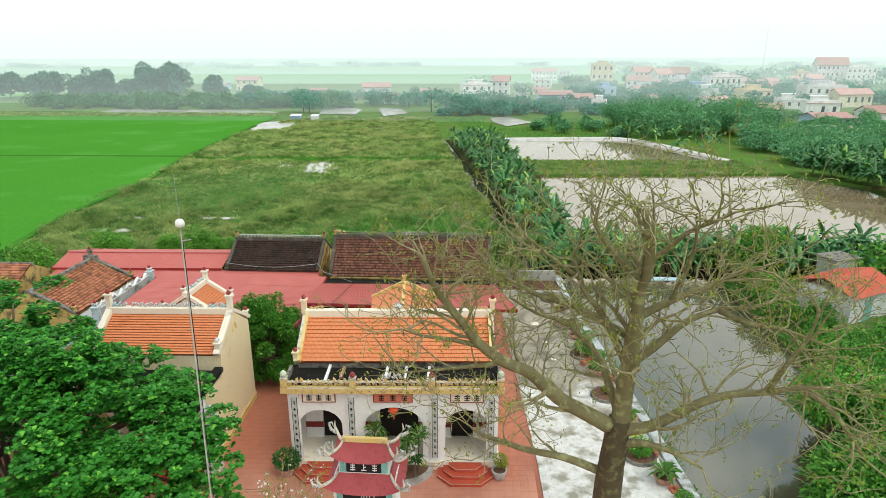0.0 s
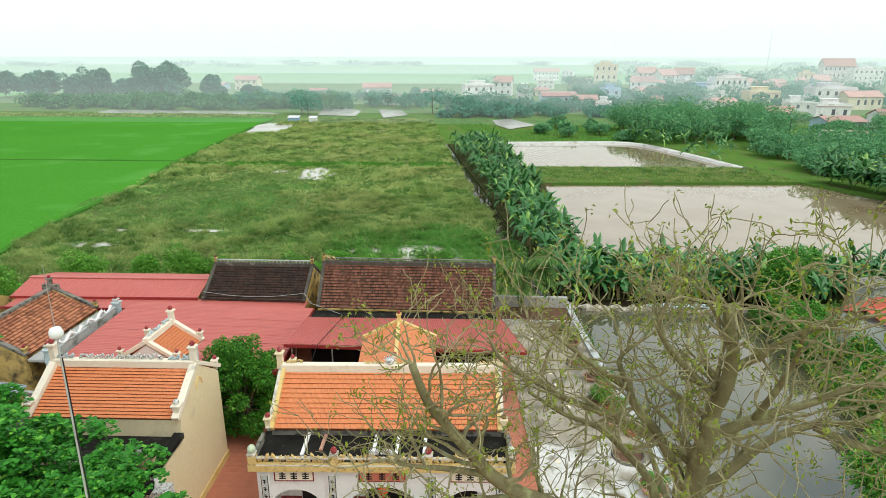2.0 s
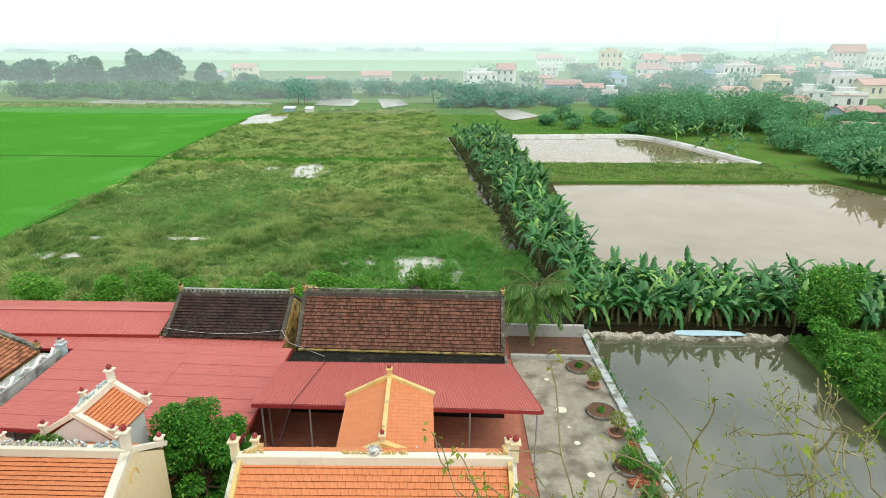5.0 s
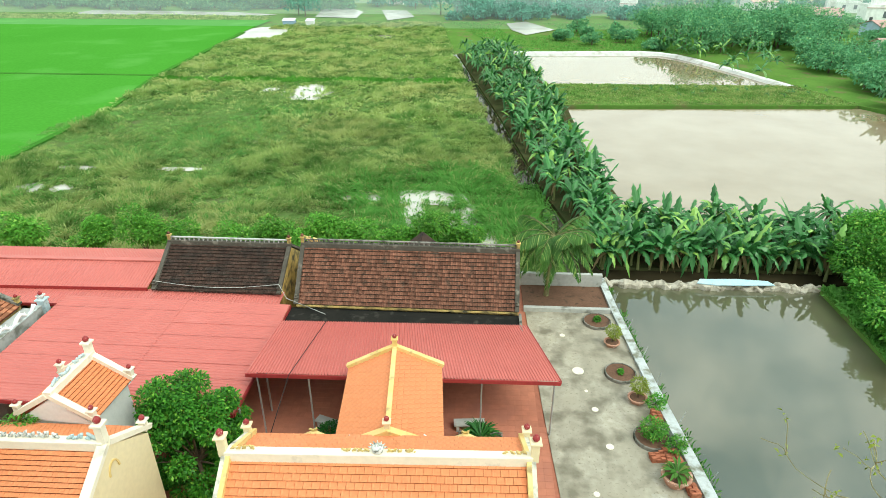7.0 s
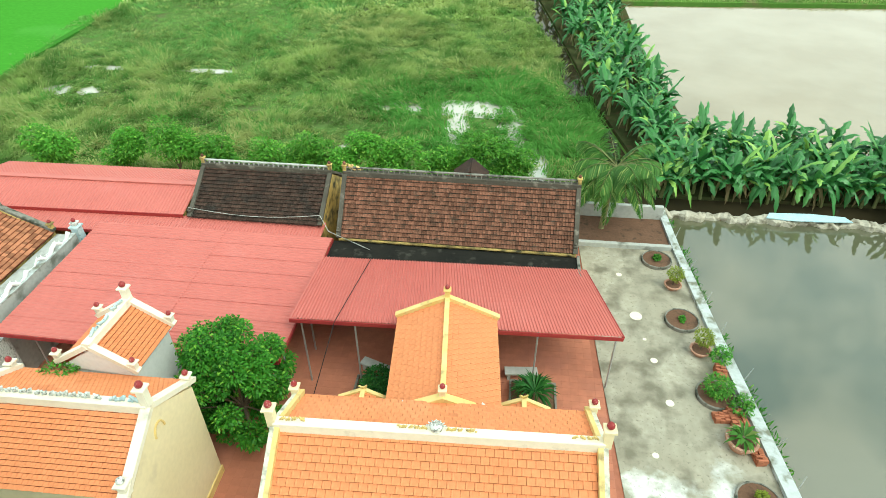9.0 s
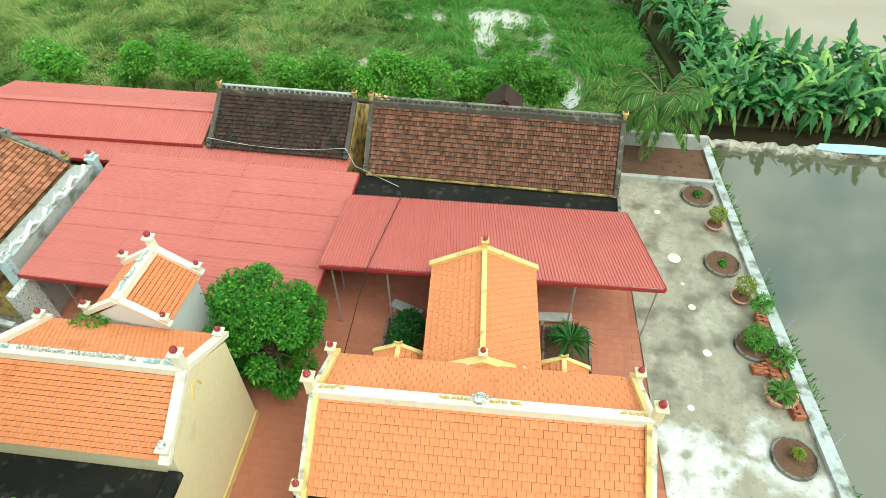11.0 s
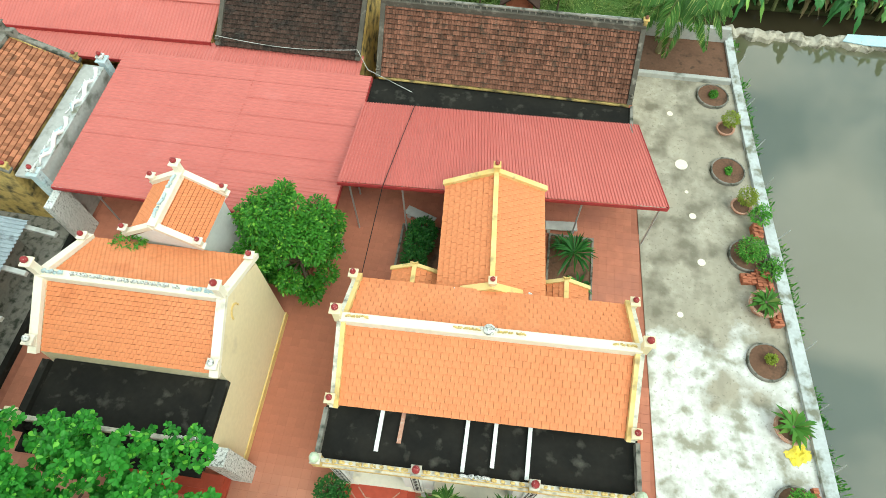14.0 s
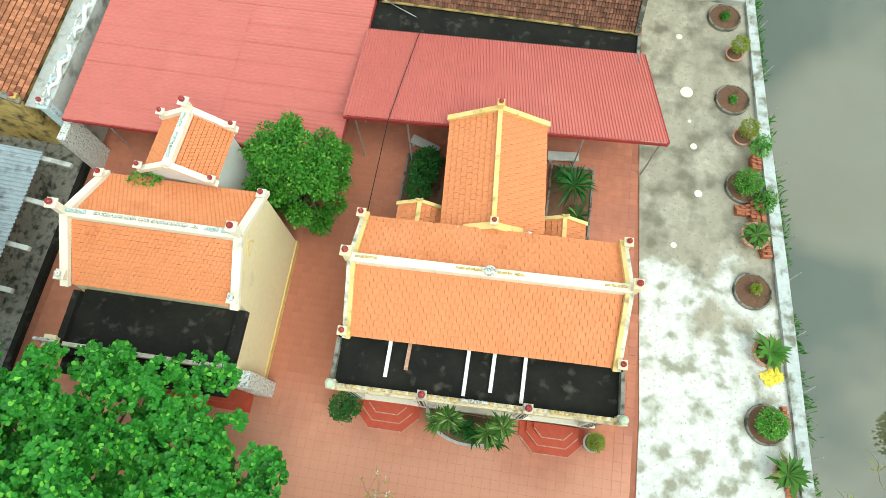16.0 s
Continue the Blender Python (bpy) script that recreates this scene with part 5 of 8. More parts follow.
fw = part("frieze_wall", Geo().box(1.55, 0.0, 0, 1.8, EL - 0.6, 4.25), KERB, E, "grey cement wall with white dragon relief")
for k in range(2):
    g = Geo()
    pts = [(1.66, 0.4 + k * 3.3 + 0.28 * i, 4.4 + 0.2 * math.sin(i * 1.35)) for i in range(11)]
    g.tube(pts, [0.03, 0.07, 0.1, 0.11, 0.11, 0.11, 0.11, 0.1, 0.09, 0.08, 0.12], 7)
    for i in range(1, 10):
        a = Vector(pts[i])
        g.tube([a, a + Vector((0.03, 0.05, 0.2))], [0.06, 0.01], 4)
    part("dragon_relief", g, WHITE, fw, "white plaster dragon", smooth=True)
for k in range(2):
    g = Geo()
    pts = [(1.1 + 0.26 * math.sin(i * 1.25 + k), 0.5 + k * 3.3 + 0.26 * i, 3.76 + 0.03 * math.cos(i * 1.7)) for i in range(12)]
    g.tube(pts, [0.05, 0.09, 0.11, 0.12, 0.12, 0.12, 0.12, 0.11, 0.1, 0.1, 0.13, 0.16], 7)
    part("dragon_relief", g, BLUE_RELIEF, fw, "blue-white plaster dragon coil", smooth=True)
    scroll(fw, "cloud_relief", (0.75, 0.6 + k * 3.3), (0.75, 3.0 + k * 3.3), 3.64, 0.14, WHITE, 80 + k, 0.06, 5)
    scroll(fw, "cloud_relief", (1.42, 0.6 + k * 3.3), (1.42, 3.0 + k * 3.3), 3.64, 0.16, WHITE, 90 + k, 0.06, 7)
part("frieze_coping", Geo().box(1.52, 0.0, 4.25, 1.83, EL - 0.6, 4.31), PALE_CEMENT, fw)
for y in (-0.35, EL - 0.55):
    q = part("frieze_pillar", Geo().box(1.5, y + 0.05, 0, 1.9, y + 0.45, 4.5).box(1.43, y - 0.02, 4.5, 1.97, y + 0.52, 4.6, bevel=0.02), BLUE_RELIEF, E, "white and turquoise corner pillar")
    finial(q, (1.7, y + 0.25, 4.6), 1.0, SILVER, h=0.15)
part("lower_wall", Geo().box(1.95, -1.2, 0, 2.35, 0.1, 3.3), SILVER, E)

# neighbour house beyond the old hall
E2 = thing("far_tiled_house", "low yellow house with orange-brown tile roof", "house", (-37.5, 46.5, 0))
part("house_wall", Geo().box(-3.2, -2.5, -1, 3.2, 2.5, 3.2).prism([(3.2, -2.5, 3.2), (3.2, 2.5, 3.2), (3.2, 0, 4.6)], (-0.3, 0, 0)), OLD_YELLOW, E2)
tiled_slope(part("roof", Geo().box(-3.3, -0.1, 4.4, 3.3, 0.1, 4.72), MOSS_STONE, E2), (-3.4, -2.8, 3.2), (3.2, -2.8, 3.2), (-3.4, 0, 4.65), 0.3, 0.3, RUST_TILE, 0)

# ---- grey shed ----
G = thing("grey_shed", "low shed with grey cement sheet roof", "shed")
corrugated("roof_sheet", (-24.1, 29.0, 3.1), (-24.2, 36.3, 3.1), (-31.0, 36.3, 3.9), (-31.0, 29.0, 3.9), 0.2, GREY_SHEET, G, 0.07)
part("shed_wall", Geo().box(-30.8, 29.2, 0, -25.6, 36.0, 2.9), MOSS_STONE, G)
for y in (36.2, 34.1, 31.9, 29.9):
    part("roof_beam", Geo().beam((-26, y, 2.85), (-22.9 if y > 35 else -23.3, y - 0.25, 2.6), 0.22, 0.2), KERB, G, "pale cement beam end")
structure("service_lane", Geo().box(-32, 22, -0.05, -24.2, 38.6, 0.012), MOSS_STONE, "stained grey cement lane", "lane")
structure("lane_kerb", Geo().box(-24.25, 22, 0, -23.95, 38.0, 0.35, bevel=0.03), BLACK_SLAB, "black stained kerb wall", "kerb")

# ---- trees and plants ----
def limb(g, pts, r0, r1, n=7):
    """A tapered limb through pts, smoothed by halving."""
    pts = [Vector(p) for p in pts]
    fine = []
    for i in range(len(pts) - 1):
        p0, p1, p2, p3 = pts[max(i - 1, 0)], pts[i], pts[i + 1], pts[min(i + 2, len(pts) - 1)]
        for t in (0, 0.33, 0.67):
            fine.append(0.5 * ((2 * p1) + (p2 - p0) * t + (2 * p0 - 5 * p1 + 4 * p2 - p3) * t * t + (3 * p1 - p0 - 3 * p2 + p3) * t ** 3))
    fine.append(pts[-1])
    k = len(fine) - 1
    rad = [r0 + (r1 - r0) * (i / k) ** 0.8 for i in range(k + 1)]
    g.tube(fine, rad, n)
    return fine, rad


def twigs(g, tips, rng, start, way, length, radius, depth, fork=0.8):
    """Crooked side branches that fork, each thinner than the last."""
    n = 4
    p, d = Vector(start), Vector(way).normalized()
    path, rad = [p.copy()], [radius]
    for i in range(n):
        d = (d + Vector((rng.gauss(0, 0.24), rng.gauss(0, 0.24), rng.gauss(0.03, 0.2)))).normalized()
        p = p + d * (length / n)
        path.append(p.copy())
        rad.append(max(0.011, radius * (1 - 0.55 * (i + 1) / n)))
    g.tube(path, rad, 5 if radius > 0.03 else 3, cap=False)
    tips.append((path[-1], d))
    if depth > 0:
        for i in range(1, n + 1):
            for _ in range(2 if i == n else (1 if rng.random() < fork else 0)):
                side = Vector((rng.gauss(0, 1), rng.gauss(0, 1), rng.gauss(0.1, 0.7))).normalized()
                twigs(g, tips, rng, path[i], d * 0.75 + side * 0.75, length * rng.uniform(0.45, 0.8), max(rad[i] * 0.72, 0.014), depth - 1, fork)


K = thing("bare_tree", "large nearly leafless tree with spreading lichen-grey limbs", "tree", (6.2, 18.8, 0))
base = Vector((6.2, 18.8, 0))
LOW_LIMBS = [
    (0.21, [(5.9, 18.6, 9.1), (5.1, 18.5, 9.6), (4.1, 18.3, 10.3), (3.2, 18.2, 11.2), (2.4, 18.1, 11.6), (1.6, 17.9, 12.3), (1.1, 17.8, 13.0), (0.6, 17.7, 13.7), (0.2, 17.5, 14.4), (-0.1, 17.4, 15.3)]),
    (0.12, [(5.9, 18.8, 7.1), (4.6, 19.0, 7.5), (3.3, 19.1, 7.7), (2.4, 19.3, 7.9), (1.7, 19.4, 8.1), (1.6, 19.6, 8.5)]),
    (0.16, [(6.4, 18.6, 8.9), (7.2, 18.4, 9.2), (7.9, 18.2, 9.8), (8.6, 18.0, 10.4), (9.4, 17.8, 10.8), (10.3, 17.6, 11.0), (11.0, 17.4, 11.3), (11.8, 17.2, 11.4)]),
    (0.12, [(6.4, 18.6, 8.4), (7.0, 18.2, 8.7), (7.7, 17.8, 8.7), (8.6, 17.4, 8.4)]),
]
MID_LIMBS = [
    (0.24, [(6.3, 18.7, 9.0), (6.3, 18.6, 10.4), (6.3, 18.4, 11.4), (6.3, 18.3, 12.4), (6.3, 18.1, 13.2), (6.3, 18.0, 14.0), (6.4, 17.8, 14.7), (6.4, 17.7, 15.5), (6.2, 17.5, 16.1), (6.0, 17.4, 16.7)]),
    (0.13, [(6.3, 18.6, 11.3), (7.0, 18.7, 11.8), (7.5, 18.8, 12.2), (8.1, 18.9, 12.7), (9.1, 19.0, 13.1), (10.1, 19.1, 13.1), (11.0, 19.2, 13.4)]),
    (0.11, [(6.6, 18.5, 12.0), (6.1, 18.7, 12.4), (5.4, 18.9, 12.7), (4.6, 19.1, 13.1), (3.6, 19.4, 13.3), (2.9, 19.6, 13.6), (2.2, 19.8, 13.9), (1.7, 20.0, 14.3)]),
]
SIDE_LIMBS = [
    (0.12, [(6.3, 18.4, 13.0), (6.7, 18.3, 13.3), (7.3, 18.2, 13.7), (7.8, 18.1, 14.0), (8.4, 18.0, 14.3), (9.0, 17.9, 14.7), (9.7, 17.8, 14.9)]),
    (0.11, [(6.3, 18.6, 11.3), (5.8, 18.5, 12.3), (5.3, 18.5, 13.2), (4.8, 18.4, 13.8), (4.6, 18.3, 14.3), (4.3, 18.3, 15.0), (4.5, 18.2, 15.4)]),
    (0.12, [(6.2, 18.8, 9.6), (5.9, 19.2, 10.4), (5.7, 19.5, 11.0), (5.2, 19.9, 11.5), (4.5, 20.3, 12.0), (3.6, 20.6, 12.2), (2.7, 21.0, 12.6)]),
]
TOP_LIMBS = [
    (0.08, [(6.4, 17.9, 15.0), (6.9, 17.6, 15.6), (7.3, 17.4, 16.1), (7.9, 17.1, 16.5), (8.2, 16.8, 16.8)]),
    (0.08, [(9.1, 18.9, 13.1), (9.9, 18.7, 12.8), (10.8, 18.5, 12.7), (11.5, 18.4, 12.5), (12.4, 18.2, 12.2)]),
    (0.09, [(11.1, 17.5, 11.3), (11.8, 17.2, 10.9), (12.4, 16.9, 10.2), (12.8, 16.6, 9.5)]),
    (0.07, [(1.6, 18.0, 12.2), (0.7, 17.8, 12.5), (-0.1, 17.6, 12.7), (-0.7, 17.4, 13.0)]),
    (0.07, [(2.4, 18.1, 11.6), (1.5, 18.2, 11.4), (0.4, 18.3, 11.2), (-0.9, 18.4, 11.0)]),
]
END_LIMBS = [
    (0.07, [(4.6, 18.4, 14.3), (4.0, 18.1, 14.8), (3.3, 17.9, 15.4), (2.8, 17.6, 15.9)]),
    (0.07, [(6.4, 18.0, 14.3), (5.6, 17.7, 15.1), (4.9, 17.3, 15.9), (4.5, 17.0, 16.6)]),
    (0.07, [(7.3, 18.2, 13.7), (7.5, 17.8, 14.8), (7.5, 17.4, 15.7), (7.3, 17.0, 16.5)]),
    (0.07, [(10.3, 17.6, 11.0), (10.6, 17.4, 12.1), (10.9, 17.2, 12.9), (11.0, 17.0, 13.9)]),
    (0.10, [(6.2, 18.6, 9.4), (6.6, 20.0, 10.4), (7.2, 21.5, 11.9), (7.8, 23.6, 13.0), (8.5, 25.0, 13.6)]),
    (0.08, [(6.5, 19.9, 9.8), (6.6, 22.0, 9.8), (6.9, 24.2, 9.8), (7.4, 25.6, 10.0)]),
]
g = Geo()
limb(g, [Vector(p) - base for p in ((6.2, 18.8, -0.05), (6.15, 18.75, 1.0), (6.1, 18.7, 4.0), (6.1, 18.7, 6.6), (6.2, 18.7, 8.2), (6.25, 18.65, 9.3))], 0.7, 0.36, 12)
part("trunk", g, TRUNK_BARK, K, smooth=True)
rng = random.Random(5)
twig_geo, tips = Geo(), []
for r, pts in LOW_LIMBS + MID_LIMBS + SIDE_LIMBS + TOP_LIMBS + END_LIMBS:
    g = Geo()
    fine, rad = limb(g, [Vector(p) - base for p in pts], r * 1.4, r * 0.38)
    part("limb", g, BARK, K, smooth=True)
    for i in range(2, len(fine)):
        for _ in range(1 if i > len(fine) * 0.45 or i % 2 else 0):
            d = (fine[i] - fine[i - 1]).normalized()
            side = Vector((rng.gauss(0, 1), rng.gauss(0, 1), rng.gauss(0.25, 0.7))).normalized()
            high = min(1.0, max(0.5, (18.8 - fine[i].z) / 2.2))
            side.z *= high * high
            twigs(twig_geo, tips, rng, fine[i], d * 0.7 + side * 0.9, rng.uniform(0.9, 2.0) * high, max(rad[i] * 0.42, 0.034), 2, 0.45)
tagged(part("twig_spray", twig_geo, TWIG_BARK, K), kind="stuff")
nr = np.random.default_rng(3)
pick = [tips[i] for i in nr.choice(len(tips), min(1500, len(tips)), replace=False)]
pts = np.repeat(np.array([tuple(p) for p, _ in pick]), 5, axis=0)
pts = pts + nr.normal(0, 0.07, pts.shape)
part("young_leaves", leaves("young_leaves", pts, nr.normal(0, 1, pts.shape), nr.uniform(0.08, 0.17, len(pts)), nr.uniform(0.04, 0.07, len(pts)), LEAF_NEW, nr), LEAF_NEW, K, "sparse yellow-green new leaves")


def leafy_tree(name, label, at, clumps, n, size, material, seed, trunk=0.12, group="", broad=0.5, category="tree", shell=0.5):
    """Tapered trunk, limbs into each clump, and a crown of many leaves. Clumps are in the world's metres."""
    at = Vector(at)
    t = thing(name, label, category, at, 0, group)
    top = sum((Vector(c[:3]) for c in clumps), Vector()) / len(clumps) - at
    g = Geo()
    limb(g, [Vector((0, 0, -0.1)), Vector((0, 0, top.z * 0.25)) + 0.1 * top, Vector((top.x * 0.6, top.y * 0.6, top.z * 0.6))], trunk, trunk * 0.7)
    for c in clumps:
        limb(g, [Vector((top.x * 0.4, top.y * 0.4, top.z * 0.45)), (Vector(c[:3]) - at) * 0.6 + top * 0.2, Vector(c[:3]) - at], trunk * 0.5, trunk * 0.15, 5)
    part("trunk", g, BROWN_BARK, t)
    crown("crown", [(c[0] - at.x, c[1] - at.y, c[2] - at.z, *c[3:]) for c in clumps], n, size, material, t, seed, broad=broad, shell=shell)
    return t


# the broad almond tree: leaves in rosettes
T = thing("almond_tree", "broad tropical almond tree with whorls of glossy green leaves", "tree", (-17.5, 21.0, 0))
CL = [(-11.5, 20.9, 4.7, 2.0, 1.2), (-12.0, 18.8, 4.8, 2.2, 1.3), (-17, 22.8, 8.4, 3.3, 1.6), (-14.6, 25.4, 6.5, 2.2, 1.3), (-20.5, 23.7, 7.7, 2.9, 1.6), (-12.8, 22, 5.9, 2.5, 1.5), (-10.6, 19.5, 4.8, 2.4, 1.4),
      (-23.6, 24.4, 6.8, 2.8, 1.5), (-16, 19, 7.0, 3.5, 1.8), (-21, 20, 7.5, 3.5, 2), (-25, 22.2, 6.9, 3.2, 2), (-13, 17, 5.5, 3, 1.6), (-10.2, 17, 4.1, 2.1, 1.3),
      (-18, 23.9, 5.9, 2.3, 1.2), (-9.4, 20.6, 3.5, 1.6, 1.1), (-14.5, 22.5, 7.7, 2.3, 1.3), (-13.2, 26.0, 5.5, 1.7, 1.2), (-12.6, 24.2, 5.9, 1.7, 1.1),
      (-11.0, 22.6, 4.7, 1.8, 1.3), (-15.8, 25.6, 6.7, 1.7, 1.0), (-21.6, 24.5, 5.9, 2.1, 1.2), (-19, 22, 9.1, 2.3, 1.2), (-22, 22.4, 10.3, 2.5, 1.3),
      (-25, 22.8, 10.1, 2.6, 1.4), (-11.9, 25.2, 5.5, 1.4, 1.0), (-28.5, 23.5, 9.5, 2.6, 1.5), (-27.5, 23, 7.9, 2.6, 1.8), (-10.3, 23.6, 4.8, 1.6, 1.0),
      (-12.5, 26.4, 5.6, 1.3, 0.9), (-9.4, 21.4, 3.8, 1.6, 1.1),
      (-20.6, 27.2, 9.4, 2.2, 1.3), (-23.5, 28.4, 8.6, 2.4, 1.4), (-26.5, 27.0, 9.2, 2.4, 1.4), (-18.2, 25.6, 8.6, 2.0, 1.2),
      (-15.6, 24.4, 7.4, 1.9, 1.1), (-12.6, 24.4, 5.6, 1.7, 1.1), (-15.6, 23.6, 6.5, 2.1, 1.2), (-10.8, 24.4, 4.7, 1.6, 1.1), (-12.0, 22.8, 5.0, 1.9, 1.2), (-13.8, 19.6, 5.9, 2.4, 1.4)]
g = Geo()
limb(g, [(0, 0, -0.1), (0.1, 0.1, 2), (0, 0.3, 4.0)], 0.42, 0.26, 9)
for c in CL:
    p = Vector(c[:3]) - Vector((-17.5, 21.0, 0))
    limb(g, [(0, 0.3, 3.4), (p.x * 0.45, p.y * 0.45, 4.6 + p.z * 0.05), p], 0.17, 0.04, 6)
part("trunk", g, BROWN_BARK, T)
nr = np.random.default_rng(11)
sub, sd = ball_points(nr, [(c[0] + 17.5, c[1] - 21.0, c[2], c[3] * 0.88, c[4] * 0.9) for c in CL], 900, 0.7)
sub = sub[sd[:, 2] > -0.55]
ros, out = ball_points(nr, [(*p, r, r * 0.5) for p, r in zip(sub, nr.uniform(0.4, 0.8, len(sub)))], 21000, 0.5)
keep = out[:, 2] > -0.5
ros, out = ros[keep], out[keep]
k = 7
ang = np.tile(np.arange(k) * 2 * np.pi / k, len(ros)) + np.repeat(nr.uniform(0, 6.28, len(ros)), k)
b = np.repeat(ros, k, axis=0)
tilt = np.repeat(out * np.array((0.5, 0.5, 0.3)), k, axis=0)
w = np.stack([np.cos(ang), np.sin(ang), nr.uniform(-0.25, 0.6, len(ang))], axis=1) + tilt
ln = nr.uniform(0.16, 0.29, len(ang)) * np.repeat(nr.uniform(0.7, 1.2, len(ros)), k)
part("crown", round_leaves("crown", b, w, ln, ln * 0.62, LEAF_DEEP, nr, 0.08), LEAF_DEEP, T)

rr = random.Random(21)
lobes = []
for k in range(62):
    a, u = rr.uniform(0, 6.28), rr.random() ** 0.5
    z = rr.uniform(0.8, 5.4)
    spread = 2.3 * math.sin(math.pi * (0.2 + 0.68 * (z - 0.6) / 5.2))
    lobes.append((-11.95 + spread * u * math.cos(a), 36.6 + spread * u * math.sin(a) + 0.12 * z, z, rr.uniform(0.35, 0.75), rr.uniform(0.35, 0.6)))
lobes += [(-12.6, 36.4, 5.9, 0.45, 0.5), (-11.2, 37.4, 5.6, 0.4, 0.45), (-13.5, 36.9, 5.0, 0.45, 0.5), (-10.3, 36.6, 4.6, 0.4, 0.45), (-10.9, 35.4, 1.6, 0.6, 0.6)]
leafy_tree("citrus_tree", "dense bright green citrus tree between the temples", (-11.7, 36.8, 0), lobes, 26000, 0.17, LEAF_CITRUS, 4, shell=0.3)
for i, (x, y, h, r) in enumerate(((-25.5, 58.6, 2.4, 1.7), (-22.2, 59.0, 1.6, 1.4), (-17.8, 58.8, 1.7, 1.6), (-14.5, 58.6, 2.2, 1.5), (-11.8, 58.4, 2.6, 1.4), (-9.0, 58.6, 2.0, 1.5), (-5.8, 58.8, 1.9, 1.4), (-2.6, 58.6, 2.6, 1.6), (-0.6, 59.4, 2.2, 1.3), (-30, 59.5, 1.8, 1.6), (-34, 57, 2.4, 1.9), (-37.5, 52, 2.5, 2.0), (-36.5, 44, 2.6, 2.2))):
    rr = random.Random(i)
    leafy_tree("shrub", "bushy bright green shrub behind the halls", (x, y, -1.3), [(x + rr.uniform(-0.8, 0.8) * r, y + rr.uniform(-0.5, 0.5), h + 0.8 + rr.uniform(-1.8, 0.5), r * 0.6, r * 0.5) for _ in range(8)], 3600, 0.24, LEAF_SHRUB, 20 + i, 0.07, "shrubs behind the halls", category="shrub")
for i, (x, y, h, r) in enumerate(((21.6, 31.5, 2.6, 2.3), (27.4, 37.5, 1.8, 2.2), (24.6, 34.0, 2.6, 2.3), (21.0, 25.5, 2.6, 2.4), (24.8, 27.5, 3.6, 2.8), (30.5, 40, 1.6, 2.2), (28.4, 31.5, 2.8, 2.6), (20.2, 21, 2.4, 2.4), (24, 21.5, 3.6, 2.8), (33.5, 36, 2.4, 2.8), (29, 58.8, 2.4, 1.9), (31, 62, 2.6, 2.2), (37.5, 43, 2.4, 2.4), (30, 25, 4.2, 3), (17.8, 21.5, 1.4, 2.2), (19.2, 24.0, 2.2, 2.2))):
    rr = random.Random(50 + i)
    leafy_tree("garden_tree", "leafy green longan tree on the pond bank", (x, y, -0.35), [(x + rr.uniform(-0.7, 0.7) * r, y + rr.uniform(-0.7, 0.7) * r, h + rr.uniform(-0.9, 0.7), r * 0.62, r * 0.5) for _ in range(11)], 6600, 0.27, LEAF_MID, 80 + i, 0.13, "trees on the pond bank")


# bananas
def banana_leaf(g, start, ang, length, width, rise, droop):
    """An arching blade in two halves folded along the midrib."""
    n = 9
    d = Vector((math.cos(ang), math.sin(ang), 0))
    s = Vector((-d.y, d.x, 0))
    rows = []
    for i in range(n + 1):
        t = i / n
        p = Vector(start) + d * (length * (t - 0.18 * t * t)) + Vector((0, 0, rise * t * length - droop * length * t ** 2.2))
        w = width * 0.5 * (math.sin(math.pi * min(1, 0.12 + 0.88 * t)) ** 0.6) if t < 1 else 0.01
        torn = 0.5 + 0.5 * math.sin(7.3 * i + 5 * ang)
        wl, wr = w * (1.2 if i % 2 else 0.6 + 0.4 * torn), w * (1.2 if (i + int(3 * ang)) % 2 else 0.95 - 0.4 * torn)
        rows.append((p - s * wl - Vector((0, 0, wl * (0.25 + 0.5 * torn))), p, p + s * wr - Vector((0, 0, wr * (0.7 - 0.4 * torn)))))
    k = len(g.v)
    for r in rows:
        g.v.extend(tuple(q) for q in r)
    for i in range(n):
        a = k + 3 * i
        g.f += [(a, a + 1, a + 4, a + 3), (a + 1, a + 2, a + 5, a + 4)]


def banana(seed, at, joined=None, scale=1.0):
    rr = random.Random(seed)
    h = rr.uniform(1.5, 2.9) * scale
    specs = []
    n = rr.randint(9, 13)
    for i in range(n):
        a = i * 2.4 + rr.uniform(-0.4, 0.4)
        up = i / n
        specs.append((a, rr.uniform(1.3, 2.4) * scale, rr.uniform(0.32, 0.56) * scale, 0.35 + 1.3 * up * rr.uniform(0.6, 1.2), rr.uniform(0.7, 1.35) - 0.35 * up))
    if joined is not None:
        x, y, z = at
        for a, ln, wd, ri, dr in specs:
            banana_leaf(joined, (x, y, z + h), a, ln, wd, ri, dr)
        return None
    t = thing("banana_plant", "banana plant with broad arching torn green leaves", "banana plant", at, 0, "banana plants by the ponds")
    part("pseudostem", Geo().tube([(0, 0, -0.1), (0.03, 0, h * 0.5), (0, 0.02, h + 0.1)], [0.14, 0.11, 0.07], 7), PSEUDOSTEM, t)
    for a, ln, wd, ri, dr in specs:
        g = Geo()
        banana_leaf(g, (0, 0, h), a, ln, wd, ri, dr)
        part("leaf", g, LEAF_BANANA, t)
    for i in range(2):
        g = Geo()
        banana_leaf(g, (0, 0, h - 0.1), rr.uniform(0, 6.28), rr.uniform(0.9, 1.3), 0.26, 0.1, 1.25)
        part("dry_leaf", g, LEAF_DRY, t, "withered brown hanging leaf")
    return t


